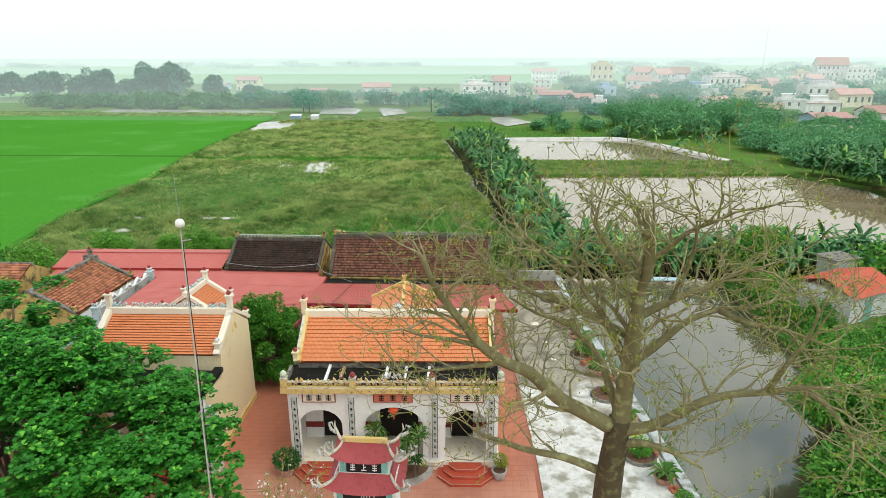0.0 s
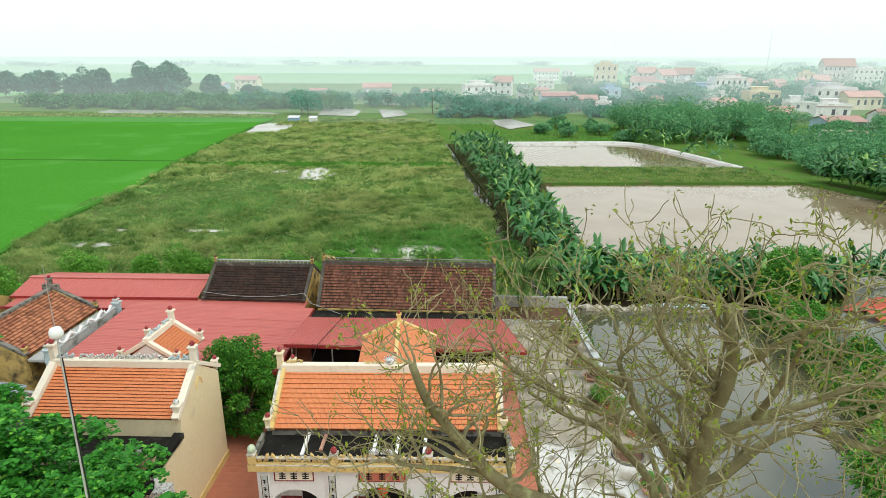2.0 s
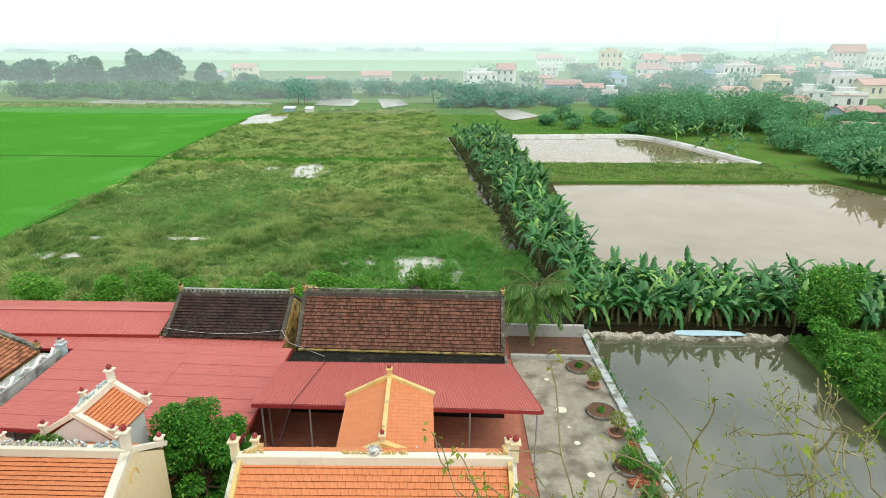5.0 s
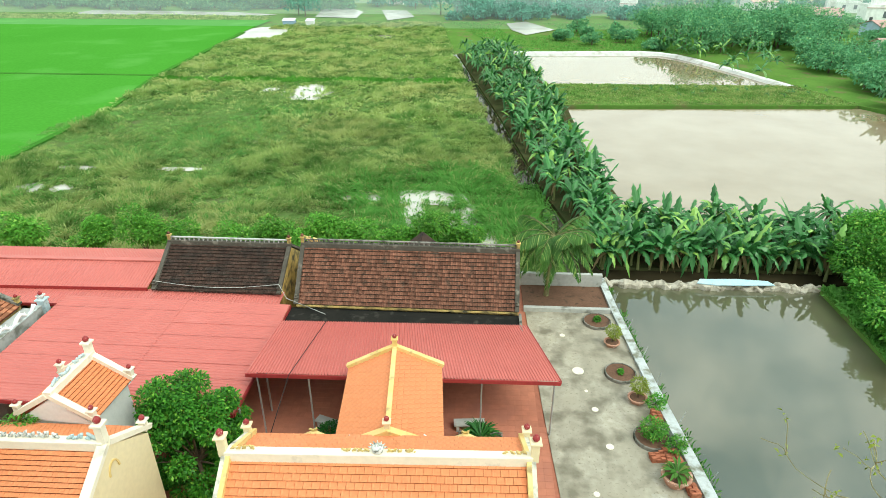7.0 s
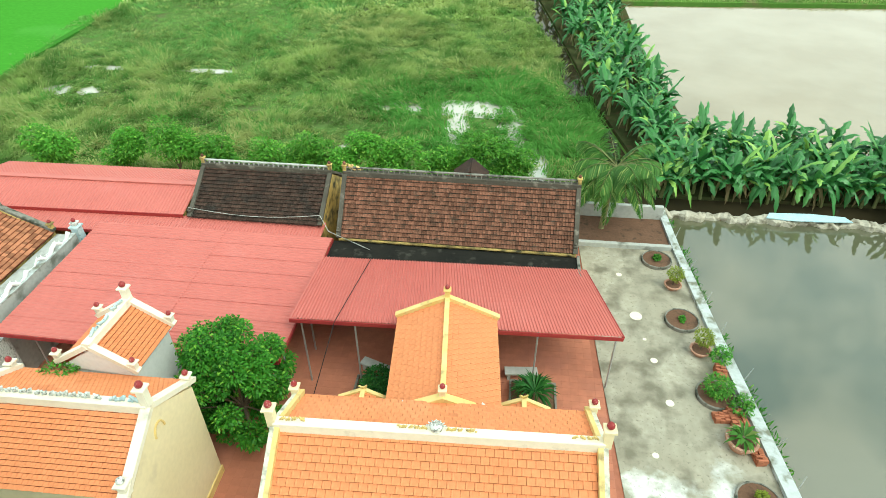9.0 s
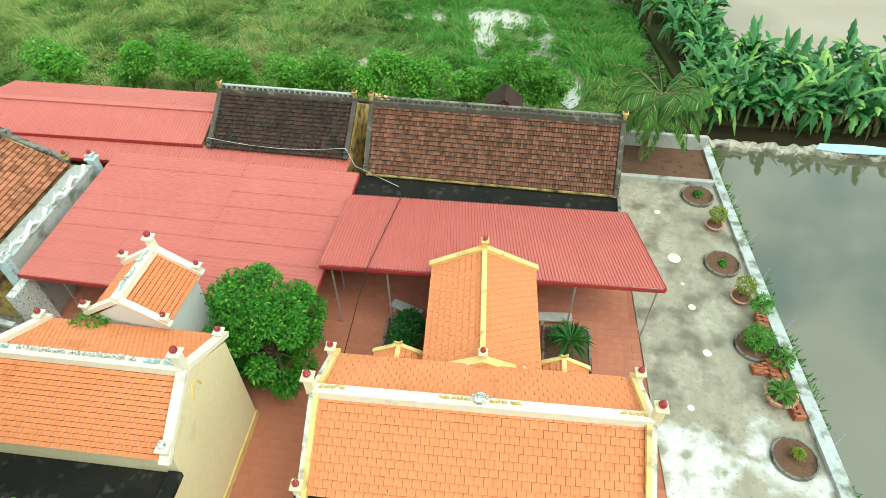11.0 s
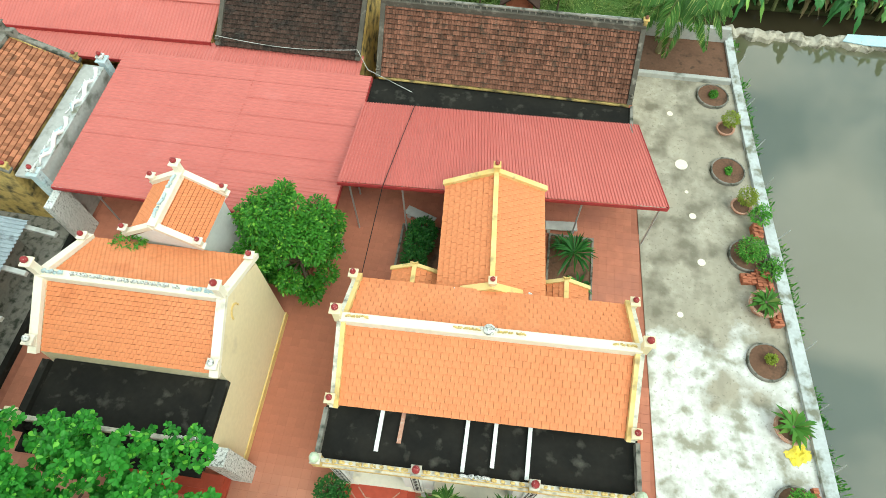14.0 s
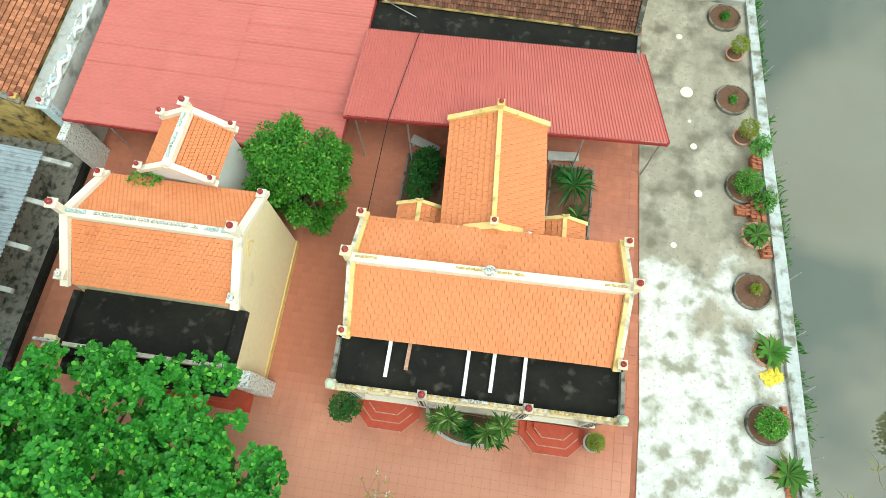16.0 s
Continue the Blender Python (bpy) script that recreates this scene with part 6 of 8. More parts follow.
kinds = [banana(200 + i, (14.0 + i * 1.6, 65.2, -1.05)) for i in range(7)]
rr = random.Random(9)
spots = [(10.8 + 1.45 * i + rr.uniform(-0.5, 0.5), y + rr.uniform(-0.6, 0.6)) for y in (61.8, 63.2, 64.6, 66.2, 67.8) for i in range(25)]
for y in np.arange(67.5, 104, 0.8):
    left = np.interp(y, (66, 77, 87, 104), (9.4, 8.1, 7.1, 4.9))
    for _ in range(2):
        spots.append((left + rr.uniform(0.0, 6.0), y + rr.uniform(-0.5, 0.5)))
spots += [(10.8 + 0.95 * i, 61.3 + rr.uniform(-0.15, 0.3)) for i in range(22)]
spots += [(9.9, 63.6), (27.8, 60.2), (29.2, 58.9), (30.6, 60.0), (33, 59.5), (35, 61)]
for i, (x, y) in enumerate(spots):
    copy_thing(kinds[i % 7], pose(x, y, -1.05, rr.uniform(-5, 5), rr.uniform(-5, 5), rr.uniform(0, 360)))
far = Geo()
for y in np.arange(104, 167, 1.0):
    left = np.interp(y, (108, 149, 166), (4.3, -1.8, -4.2))
    right = np.interp(y, (99, 132, 166), (13.4, 11.4, 8.2))
    for _ in range(2):
        banana(rr.randint(0, 9999), (rr.uniform(left, right), y, -1.05), far)
for i in range(150):
    t = rr.random()
    banana(rr.randint(0, 9999), (64 + 22 * rr.random() + 6 * t, 76 + 58 * t, -1.0), far, 1.2)
for i in range(110):
    t = i / 110
    banana(rr.randint(0, 9999), (float(np.interp(t, (0, 0.6, 1), (67, 69.5, 63))) + rr.uniform(0.6, 4.5), 74 + 44 * t, -1.0), far, 1.35)
for i in range(26):
    banana(rr.randint(0, 9999), (22 + 38 * i / 26 + rr.uniform(-1, 1), 121 + rr.uniform(0, 8), -0.75), far, 0.28)
for i in range(60):
    banana(rr.randint(0, 9999), (rr.uniform(44, 66), rr.uniform(134, 172) if i % 2 else rr.uniform(168, 180), -1.0), far, 1.1) if i % 3 else None
tagged(new("banana_grove", far.mesh("banana_grove")), "dense banana grove along ditch and ponds", "banana plants", "", "stuff").data.materials.append(LEAF_BANANA)


def palm(name, label, at, height, fronds, length, seed, width=0.05, rise=0.75, category="palm", upright=0.9, leaf=LEAF_COCO):
    t = thing(name, label, category, at)
    rr = random.Random(seed)
    part("trunk", Geo().tube([(0, 0, -0.1), (0.12, -0.05, height * 0.5), (0.25, -0.1, height)], [0.2, 0.14, 0.12], 9), BARK, t)
    nr = np.random.default_rng(seed)
    for i in range(fronds):
        a = i * 2.4 + rr.uniform(-0.3, 0.3)
        up = rr.uniform(0.1, upright)
        d = Vector((math.cos(a), math.sin(a), 0))
        pts = []
        for k in range(9):
            u = k / 8
            pts.append(Vector((0.25, -0.1, height)) + d * length * (u - 0.2 * u * u) + Vector((0, 0, length * (up * rise * u - 0.85 * u * u * (1.1 - 0.5 * up)))))
        f = part("frond", Geo().tube(pts, [0.03 - 0.003 * k for k in range(9)], 4), PSEUDOSTEM, t)
        b, w, ln = [], [], []
        for k in range(64):
            u = 0.1 + 0.88 * k / 63
            j = min(int(u * 8), 7)
            p = pts[j].lerp(pts[j + 1], u * 8 - j)
            fw = (pts[j + 1] - pts[j]).normalized()
            sd = Vector((-d.y, d.x, 0))
            for s in (-1, 1):
                b.append(tuple(p))
                w.append(tuple(sd * s * 0.8 + fw * 0.7 - Vector((0, 0, 0.5))))
                ln.append(length * 0.26 * math.sin(math.pi * (0.15 + 0.8 * u)))
        part("blade", leaves("blade", np.array(b), np.array(w), np.array(ln), np.full(len(ln), width), leaf, nr, 0.35), leaf, f)
    return t


palm("coconut_palm", "young coconut palm with drooping feathery fronds", (5.6, 54.9, 0), 4.7, 30, 3.5, 5, 0.075, 0.95)


# ---- grass ----
def field_x(y):
    left = np.interp(y, (57, 84, 100, 136, 202, 228), (-50, -56, -57.3, -62.3, -67.6, -58))
    right = np.interp(y, (57, 76, 86.5, 108, 149, 166, 226), (7.8, 6.1, 4.7, 2.1, -3.4, -5.6, -12))
    return left, right


POOLS = [(-29.6, 124.5, 3.4, 5.6), (-37.0, 126.0, 1.4, 1.6), (-11.0, 75.7, 2.3, 1.5), (-4.4, 76.0, 3.6, 1.9), (-5.6, 71.6, 1.1, 3.0), (-0.4, 70.6, 1.5, 3.4), (1.5, 65.8, 1.2, 3.0),
         (-46.2, 83.0, 2.6, 0.55), (-34.2, 83.2, 3.0, 0.55), (-47.8, 76.3, 1.5, 1.3), (-44.3, 76.5, 1.0, 0.9), (-43.8, 66.6, 1.0, 0.8), (-33.2, 65.0, 0.8, 0.8), (-28, 196, 6, 2.2), (-62, 199, 8, 13), (-15, 66, 0.7, 1.2)]
structure("grass_pools", Geo(), FLOOD, "shallow pools showing among the marsh grass", "water")
pg = Geo()
for i, (x, y, rx, ry) in enumerate(POOLS):
    rr = random.Random(i)
    pg.sheet([(x + rx * 1.25 * rr.uniform(0.8, 1.1) * math.cos(a * 0.3927), y + ry * 1.25 * rr.uniform(0.8, 1.1) * math.sin(a * 0.3927), -1.205 - 0.001 * i) for a in range(16)])
ob = bpy.data.objects["grass_pools"]
ob.data = pg.mesh("grass_pools")
ob.data.materials.append(FLOOD)


def lumps(x, y):
    """A slow uneven field from -1 to 1."""
    return (np.sin(0.31 * x + 0.9 * np.sin(0.13 * y)) * np.sin(0.27 * y + 1.3 * np.sin(0.17 * x + 1)) + 0.6 * np.sin(0.93 * x + 1.1 * y) * np.sin(1.1 * x - 0.7 * y + 2)
            + 0.8 * np.sin(2.3 * x + 0.9 * y + 2 * np.sin(0.5 * y)) * np.sin(1.7 * y - 0.8 * x + 2 * np.sin(0.6 * x))) / 1.9


def tufts(name, label, y0, y1, count, blades, height, width, material, seed, inside=None, band=None):
    nr = np.random.default_rng(seed)
    y = nr.uniform(y0, y1, count)
    l, r = field_x(y) if band is None else (np.full(count, band[0]), np.full(count, band[1]))
    x = l + (r - l) * nr.random(count)
    keep = np.ones(count, bool)
    for px, py, rx, ry in POOLS:
        q = ((x - px) / rx) ** 2 + ((y - py) / ry) ** 2
        keep &= (q > 0.75) | (nr.random(count) < (0.3 if py < 80 else 0.08 if py < 180 else 0.0))
    if inside is not None:
        keep &= inside(x, y, nr)
    keep &= nr.random(count) < 0.75 + 0.9 * lumps(x, y)
    x, y = x[keep], y[keep]
    h = height * np.clip(0.8 + 0.95 * lumps(x, y), 0.25, 2.0) * nr.uniform(0.8, 1.2, len(x))
    n = len(x) * blades
    b = np.repeat(np.stack([x, y, np.full(len(x), -1.27)], axis=1), blades, axis=0) + np.stack([nr.normal(0, 0.2, n), nr.normal(0, 0.2, n), np.zeros(n)], axis=1)
    lean = np.repeat(np.stack([0.9 * np.sin(0.5 * x + 0.4 * y + 1.5 * np.sin(0.2 * x)), 0.7 * np.cos(0.43 * x - 0.3 * y)], axis=1), blades, axis=0)
    w = np.stack([nr.normal(0, 0.4, n) + lean[:, 0], nr.normal(0, 0.4, n) + lean[:, 1], np.ones(n)], axis=1)
    ln = np.repeat(h, blades) * nr.uniform(0.6, 1.2, n)
    tagged(new(name, leaves(name, b, w, ln, width * nr.uniform(0.6, 1.4, n), material, nr, 0.3)), label, "grass", "", "stuff")


def soft_part(x, y):
    """How far the smooth green stretch of the field reaches: 1 inside, fading to 0."""
    q = ((x + 42) / 17) ** 2 + ((y - 104) / 21) ** 2
    return np.clip(1.6 - q + 0.5 * lumps(x * 0.8, y * 0.5), 0, 1)


def strip(x, y):
    """The green cross strip of the field."""
    return np.clip(1.5 - np.abs(y - 135 - 0.02 * x) / 2.6, 0, 1)


def rushes(x, y):
    """Belt of rushes round the flooded corner, thinning outwards."""
    q = ((x + 1.5) / 13) ** 2 + ((y - 74) / 11) ** 2
    return np.clip(1.35 - q + 0.35 * lumps(x, y), 0, 1)


def open_grass(x, y, nr):
    return nr.random(len(x)) > np.maximum.reduce([soft_part(x, y) * 0.9, strip(x, y), rushes(x, y) * 0.85])


tufts("marsh_grass", "tall uneven yellow-green marsh grass", 57.5, 105, 56000, 6, 1.05, 0.075, GRASS_LEAF, 1, open_grass)
tufts("marsh_grass", "tall uneven yellow-green marsh grass beyond", 105, 227, 60000, 5, 1.0, 0.19, GRASS_LEAF, 2, open_grass)
tufts("soft_grass", "shorter smooth green grass in the field", 80, 130, 20000, 5, 0.6, 0.08, GRASS_SOFT, 7, lambda x, y, nr: nr.random(len(x)) < soft_part(x, y), (-60, -20))
tufts("strip_grass", "fresh green grass strip across the field", 130, 141, 9000, 4, 0.55, 0.2, GRASS_DIKE, 8, lambda x, y, nr: nr.random(len(x)) < strip(x, y), (-62, -2))
tufts("rush_bed", "deep green rushes round the flooded patch", 60, 88, 15000, 5, 1.05, 0.09, RUSH_LEAF, 3, lambda x, y, nr: nr.random(len(x)) < rushes(x, y), (-18, 7.3))
tufts("rush_bed", "deep green rushes in the near marsh", 57.5, 82, 12000, 5, 0.9, 0.1, RUSH_LEAF, 4, lambda x, y, nr: nr.random(len(x)) < np.clip(0.5 + 1.2 * lumps(x * 0.6, y * 0.8), 0, 1) * np.clip((82 - y) / 8, 0, 1), (-48, 0))


def scatter(name, label, pts, count, height, width, material, seed, z, hole=None):
    """Grass over a four-cornered patch, with an oval hole."""
    nr = np.random.default_rng(seed)
    u, v = nr.random((count, 1)), nr.random((count, 1))
    a, b, c, d = (np.array(p, dtype=float) for p in pts)
    p = (a * (1 - u) + b * u) * (1 - v) + (d * (1 - u) + c * u) * v
    if hole:
        p = p[((p[:, 0] - hole[0]) / hole[2]) ** 2 + ((p[:, 1] - hole[1]) / hole[3]) ** 2 > 1]
        count = len(p)
    base = np.concatenate([p, np.full((count, 1), z)], axis=1)
    w = np.stack([nr.normal(0, 0.45, count), nr.normal(0, 0.45, count), np.ones(count)], axis=1)
    ln = height * (0.8 + 0.5 * lumps(p[:, 0], p[:, 1])) * nr.uniform(0.6, 1.3, count)
    tagged(new(name, leaves(name, base, w, ln, width * nr.uniform(0.6, 1.4, count), material, nr, 0.3)), label, "grass", "", "stuff")


scatter("dike_grass", "rough grass on the pond dike", [(13, 115.4), (61, 118), (58, 132.4), (12.8, 131.7)], 9000, 0.5, 0.2, GRASS_LEAF, 31, -0.77)
scatter("bank_grass", "weedy grass on the pond bank", [(25.5, 20), (45, 20), (45, 61), (26.4, 57.6)], 9000, 0.7, 0.16, RUSH_LEAF, 32, -0.37)
scatter("edge_weeds", "tall weeds hanging over the pond edge", [(25.6, 24), (27.2, 24), (27.6, 57.5), (26.0, 57.5)], 7000, 0.9, 0.14, RUSH_LEAF, 34, -0.5)
scatter("canal_reeds", "pale green reeds along the far canal", [(-215, 233), (-72, 232), (-74, 245), (-215, 248)], 9000, 1.1, 0.4, GRASS_LEAF, 36, -1.4)
scatter("meadow_grass", "green grass between pools and ponds", [(8, 169), (62, 172), (70, 232), (-10, 232)], 9000, 0.6, 0.4, RUSH_LEAF, 33, -1.4, (15.5, 216, 9, 18))
for i in range(16):
    rr = random.Random(400 + i)
    x, y = 26.5 + rr.uniform(0, 3.2), 33 + i * 1.6
    leafy_tree("bank_bush", "low leafy bush on the edge of the pond", (x, y, -0.4), [(x + rr.uniform(-1, 1), y + rr.uniform(-0.9, 0.9), rr.uniform(0.3, 1.6), 0.8, 0.55) for _ in range(6)], 1300, 0.28, LEAF_MID, 400 + i, 0.05, "bushes on the pond edge", category="shrub")

# ---- in front of the main temple ----
def octagon_steps(name, label, at):
    t = thing(name, label, "steps", at, 1.0, "entrance steps")
    for i, (w, d) in enumerate(((1.45, 1.3), (1.15, 0.95), (0.85, 0.6))):
        c = 0.45 * d + 0.1
        pts = [(-w, 0, i * 0.165), (-w, -d + c, i * 0.165), (-w + c, -d, i * 0.165), (w - c, -d, i * 0.165), (w, -d + c, i * 0.165), (w, 0, i * 0.165)]
        s = part("step", Geo().prism(pts, (0, 0, 0.16)), STEP_RED, t)
        edge = Geo()
        for p, q in zip(pts[1:4], pts[2:5]):
            edge.beam((p[0], p[1], p[2] + 0.16), (q[0], q[1], q[2] + 0.16), 0.05, 0.012)
        part("nosing", edge, POT_CLAY, s)


octagon_steps("entrance_steps", "red painted three-sided entrance steps", (-6.2, 27.82, 0))
octagon_steps("entrance_steps", "red painted three-sided entrance steps", (1.2, 27.9, 0))
pl = thing("round_planter", "half-round cement planter full of dracaenas", "planter", (-2.5, 27.75, 0))
pts = [(2.0 * math.cos(a), -1.35 * abs(math.sin(a)) if 0 < a < math.pi else 0, 0) for a in [math.pi * i / 16 for i in range(17)]]
part("planter_rim", Geo().prism(pts, (0, 0, 0.35)), KERB, pl)
part("planter_soil", Geo().prism([(0.9 * x, 0.9 * y - 0.02, 0.35) for x, y, z in pts], (0, 0, 0.03)), SOIL, pl)
for i, (x, y, h) in enumerate(((-3.42, 27.3, 2.45), (-3.85, 27.2, 1.5), (-2.3, 26.9, 0.35), (-1.2, 27.3, 2.4), (-1.75, 27.0, 2.05), (-2.75, 27.1, 0.4), (-1.35, 26.85, 0.9))):
    nr = np.random.default_rng(60 + i)
    d = thing("dracaena", "spiky dracaena with long strap leaves", "plant", (x, y, 0.36), 0, "dracaenas in the planter")
    part("stem", Geo().tube([(0, 0, 0), (0.03, 0, h)], [0.05, 0.03], 6), BROWN_BARK, d)
    n = 84 if h > 1.4 else 56
    a = nr.uniform(0, 6.28, n)
    up = nr.random(n) if h > 1.4 else np.ones(n)
    w = np.stack([np.cos(a), np.sin(a), nr.uniform(-0.3, 0.7, n) + 0.7 * up], axis=1)
    base_ = np.stack([np.full(n, 0.03), np.zeros(n), h - 0.55 * (1 - up)], axis=1) + nr.normal(0, 0.05, (n, 3))
    lf = LEAF_STRIPED if h > 1.4 else LEAF_DARK
    part("strap_leaves", leaves("strap_leaves", base_, w, nr.uniform(0.5, 0.85, n), np.full(n, 0.09), lf, nr, 0.4), lf, d)


def potted(name, label, at, pot, r, h, kind, seed, size=0.5, category="potted plant", clay=POT_CLAY, leaf=LEAF_MID):
    """pot: 'pot' (tapered, rimmed), 'ring' (wide low ring of cement with soil) or ''."""
    t = thing(name, label, category, at, 0, "plants along the pond wall" if name in ("potted_plant", "ring_bed") else "")
    nr = np.random.default_rng(seed)
    top = 0
    if pot == "pot":
        part("pot", Geo().lathe((0, 0, 0), [(r * 0.7, 0), (r * 0.95, h * 0.8), (r * 1.08, h * 0.82), (r * 1.08, h), (r * 0.9, h), (r * 0.88, h - 0.06)], 16), clay, t, smooth=False)
        part("soil", Geo().lathe((0, 0, h - 0.07), [(r * 0.89, 0), (r * 0.7, 0.03)], 14), SOIL, t)
        top = h - 0.05
    elif pot == "ring":
        part("ring", Geo().lathe((0, 0, 0), [(r, 0), (r, h * 0.9), (r * 0.97, h), (r * 0.91, h), (r * 0.9, h * 0.3)], 20), MOSS_STONE, t)
        part("soil", Geo().lathe((0, 0, 0), [(r * 0.92, 0.02), (r * 0.92, h * 0.75), (r * 0.4, h * 0.85)], 20), SOIL, t)
        top = h * 0.7
    if kind == "bush":
        crown("leaves", [(0, 0, top + size * 0.7, size * 0.8, size * 0.6), (size * 0.4, 0.1, top + size * 0.5, size * 0.5, size * 0.4), (-size * 0.3, -0.2, top + size * 0.9, size * 0.5, size * 0.4)], int(1500 * max(size, 0.4)), 0.11, leaf, t, seed)
        part("stem", Geo().tube([(0, 0, top - 0.05), (0, 0, top + size * 0.7)], [0.04, 0.025], 6), BROWN_BARK, t)
    elif kind == "thin":
        crown("leaves", [(0, 0, top + size * 1.1, size * 0.6, size * 0.5), (0.15, 0.1, top + size * 0.7, size * 0.45, size * 0.4)], int(900 * size) + 60, 0.1, LEAF_NEW, t, seed)
        part("stem", Geo().tube([(0, 0, top - 0.05), (0.05, 0, top + size)], [0.05, 0.02], 6), BROWN_BARK, t)
    elif kind == "cycad":
        n = 26
        a = np.arange(n) * 2.4
        w = np.stack([np.cos(a), np.sin(a), nr.uniform(0.15, 1.1, n)], axis=1)
        part("fronds", leaves("fronds", np.tile((0, 0, top + 0.12), (n, 1)), w, nr.uniform(0.7, 1.0, n) * size * 1.5, np.full(n, 0.17 * size * 1.6), LEAF_PALM, nr, 0.3), LEAF_PALM, t)
        part("stem", Geo().lathe((0, 0, top - 0.02), [(0.12, 0), (0.14, 0.1), (0.06, 0.2)], 8), BROWN_BARK, t)
    return t


for i, (x, y, k, s) in enumerate(((8.64, 51.6, "bush", 0.24), (9.1, 46.2, "bush", 0.16), (9.65, 41.05, "bush", 0.85), (10.06, 35.55, "thin", 0.36), (10.6, 29.4, "bush", 0.8))):
    potted("ring_bed", "round cement-ringed soil bed with a green shrub", (x, y, 0), "ring", 0.92, 0.2, k, 300 + i, s)
for i, (x, y, k, s, r, h) in enumerate(((9.14, 49.1, "thin", 0.75, 0.47, 0.3), (9.55, 43.9, "thin", 0.8, 0.5, 0.32), (10.05, 38.3, "cycad", 0.66, 0.66, 0.55), (10.6, 32.6, "cycad", 0.82, 0.68, 0.5), (11.3, 27.4, "cycad", 0.85, 0.5, 0.4), (11.6, 25.4, "bush", 0.5, 0.4, 0.4))):
    potted("potted_plant", ("clay pot with a spiky green cycad" if k == "cycad" else "low pot with a thin yellow-green shrub"), (x, y, 0), "pot", r, h, k, 320 + i, s)
potted("pot_bush", "dark leafy bush in a pot beside the steps", (-8.0, 27.2, 0), "pot", 0.4, 0.5, "bush", 341, 0.8, leaf=LEAF_DARK)
potted("pot_bush", "pale thin shrub in a white pot beside the steps", (2.95, 27.4, 0), "pot", 0.38, 0.5, "thin", 342, 0.6, clay=KERB)

fs = thing("frangipani", "bare-stemmed frangipani shrub dotted with white blossoms", "shrub", (-5.9, 21.8, 0))
rng2, fg, ft = random.Random(6), Geo(), []
for k in range(11):
    twigs(fg, ft, rng2, (0, 0, 0.05), (rng2.gauss(0, 0.3), rng2.gauss(0, 0.3), 1.3), rng2.uniform(1.7, 2.5), 0.04, 2, 0.4)
tagged(part("stem_spray", fg, TWIG_BARK, fs), kind="stuff")
nr = np.random.default_rng(16)
tp = np.repeat(np.array([tuple(p) for p, _ in ft[::2]]), 3, axis=0)
tp = tp + nr.normal(0, 0.05, tp.shape)
part("blossoms", leaves("blossoms", tp, nr.normal(0, 1, tp.shape), nr.uniform(0.08, 0.14, len(tp)), nr.uniform(0.05, 0.09, len(tp)), WHITE, nr), WHITE, fs, "small white blossoms")
tl = np.repeat(np.array([tuple(p) for p, _ in ft]), 3, axis=0) + nr.normal(0, 0.1, (3 * len(ft), 3))
part("leaves", leaves("leaves", tl, nr.normal(0, 1, tl.shape), nr.uniform(0.1, 0.2, len(tl)), nr.uniform(0.04, 0.07, len(tl)), LEAF_NEW, nr), LEAF_NEW, fs)

# loose brick stacks against the wall, each brick a piece
bm_brick = Geo().box(-0.11, -0.05, 0, 0.11, 0.05, 0.06, bevel=0.006).mesh("brick")
bm_brick.materials.append(BRICK)
for j, (x, y, nx, ny, nz) in enumerate(((10.32, 42.5, 2, 7, 8), (9.7, 39.8, 3, 5, 5), (10.4, 39.75, 3, 10, 6), (10.78, 37.8, 2, 7, 6), (11.55, 29.9, 1, 9, 5), (11.75, 26.8, 2, 4, 3))):
    st = thing("brick_stack", "rough stack of loose red bricks by the wall", "bricks", (x, y, 0), 4 + j, "brick stacks")
    rr = random.Random(j)
    for a in range(nx):
        for b_ in range(ny):
            for c in range(max(1, nz - rr.randint(0, 2))):
                o = new("brick", bm_brick)
                o.parent = st
                o.matrix_basis = pose((a - nx / 2) * 0.235 + rr.uniform(-0.015, 0.015), (b_ - ny / 2) * 0.112, c * 0.062, 0, 0, rr.uniform(-4, 4))
for at, s in (((10.5, 40.1, 0.38), 0.5), ((10.3, 43.2, 0.42), 0.5)):
    t = thing("weed", "green weed growing over the bricks", "plant", at)
    crown("leaves", [(0, 0, 0.15, s, 0.25), (0.3, 0.4, 0.1, s * 0.8, 0.2)], 500, 0.13, LEAF_MID, t, 77)
g = Geo()
rr = random.Random(4)
nx = 9
vs = [(0.55 * (i / nx - 0.5) * 2 * (0.75 + 0.3 * rr.random()), 0.4 * (j / nx - 0.5) * 2 * (0.75 + 0.3 * rr.random()), 0.03 + 0.16 * rr.random() * (1 - abs(i / nx - 0.5) - abs(j / nx - 0.5))) for j in range(nx + 1) for i in range(nx + 1)]
g.add(vs, [(j * (nx + 1) + i, j * (nx + 1) + i + 1, (j + 1) * (nx + 1) + i + 1, (j + 1) * (nx + 1) + i) for j in range(nx) for i in range(nx)])
cl = new("yellow_cloth", g.mesh("yellow_cloth"))
cl.data.materials.append(surface("yellow_sheeting", (0.75, 0.6, 0.05), (0.8, 0.68, 0.12), None, 0.6, 2, 8))
cl.matrix_basis = pose(10.95, 31.6, 0.0, 0, 0, 30)
tagged(cl, "crumpled yellow plastic sheet on the concrete", "sheeting")
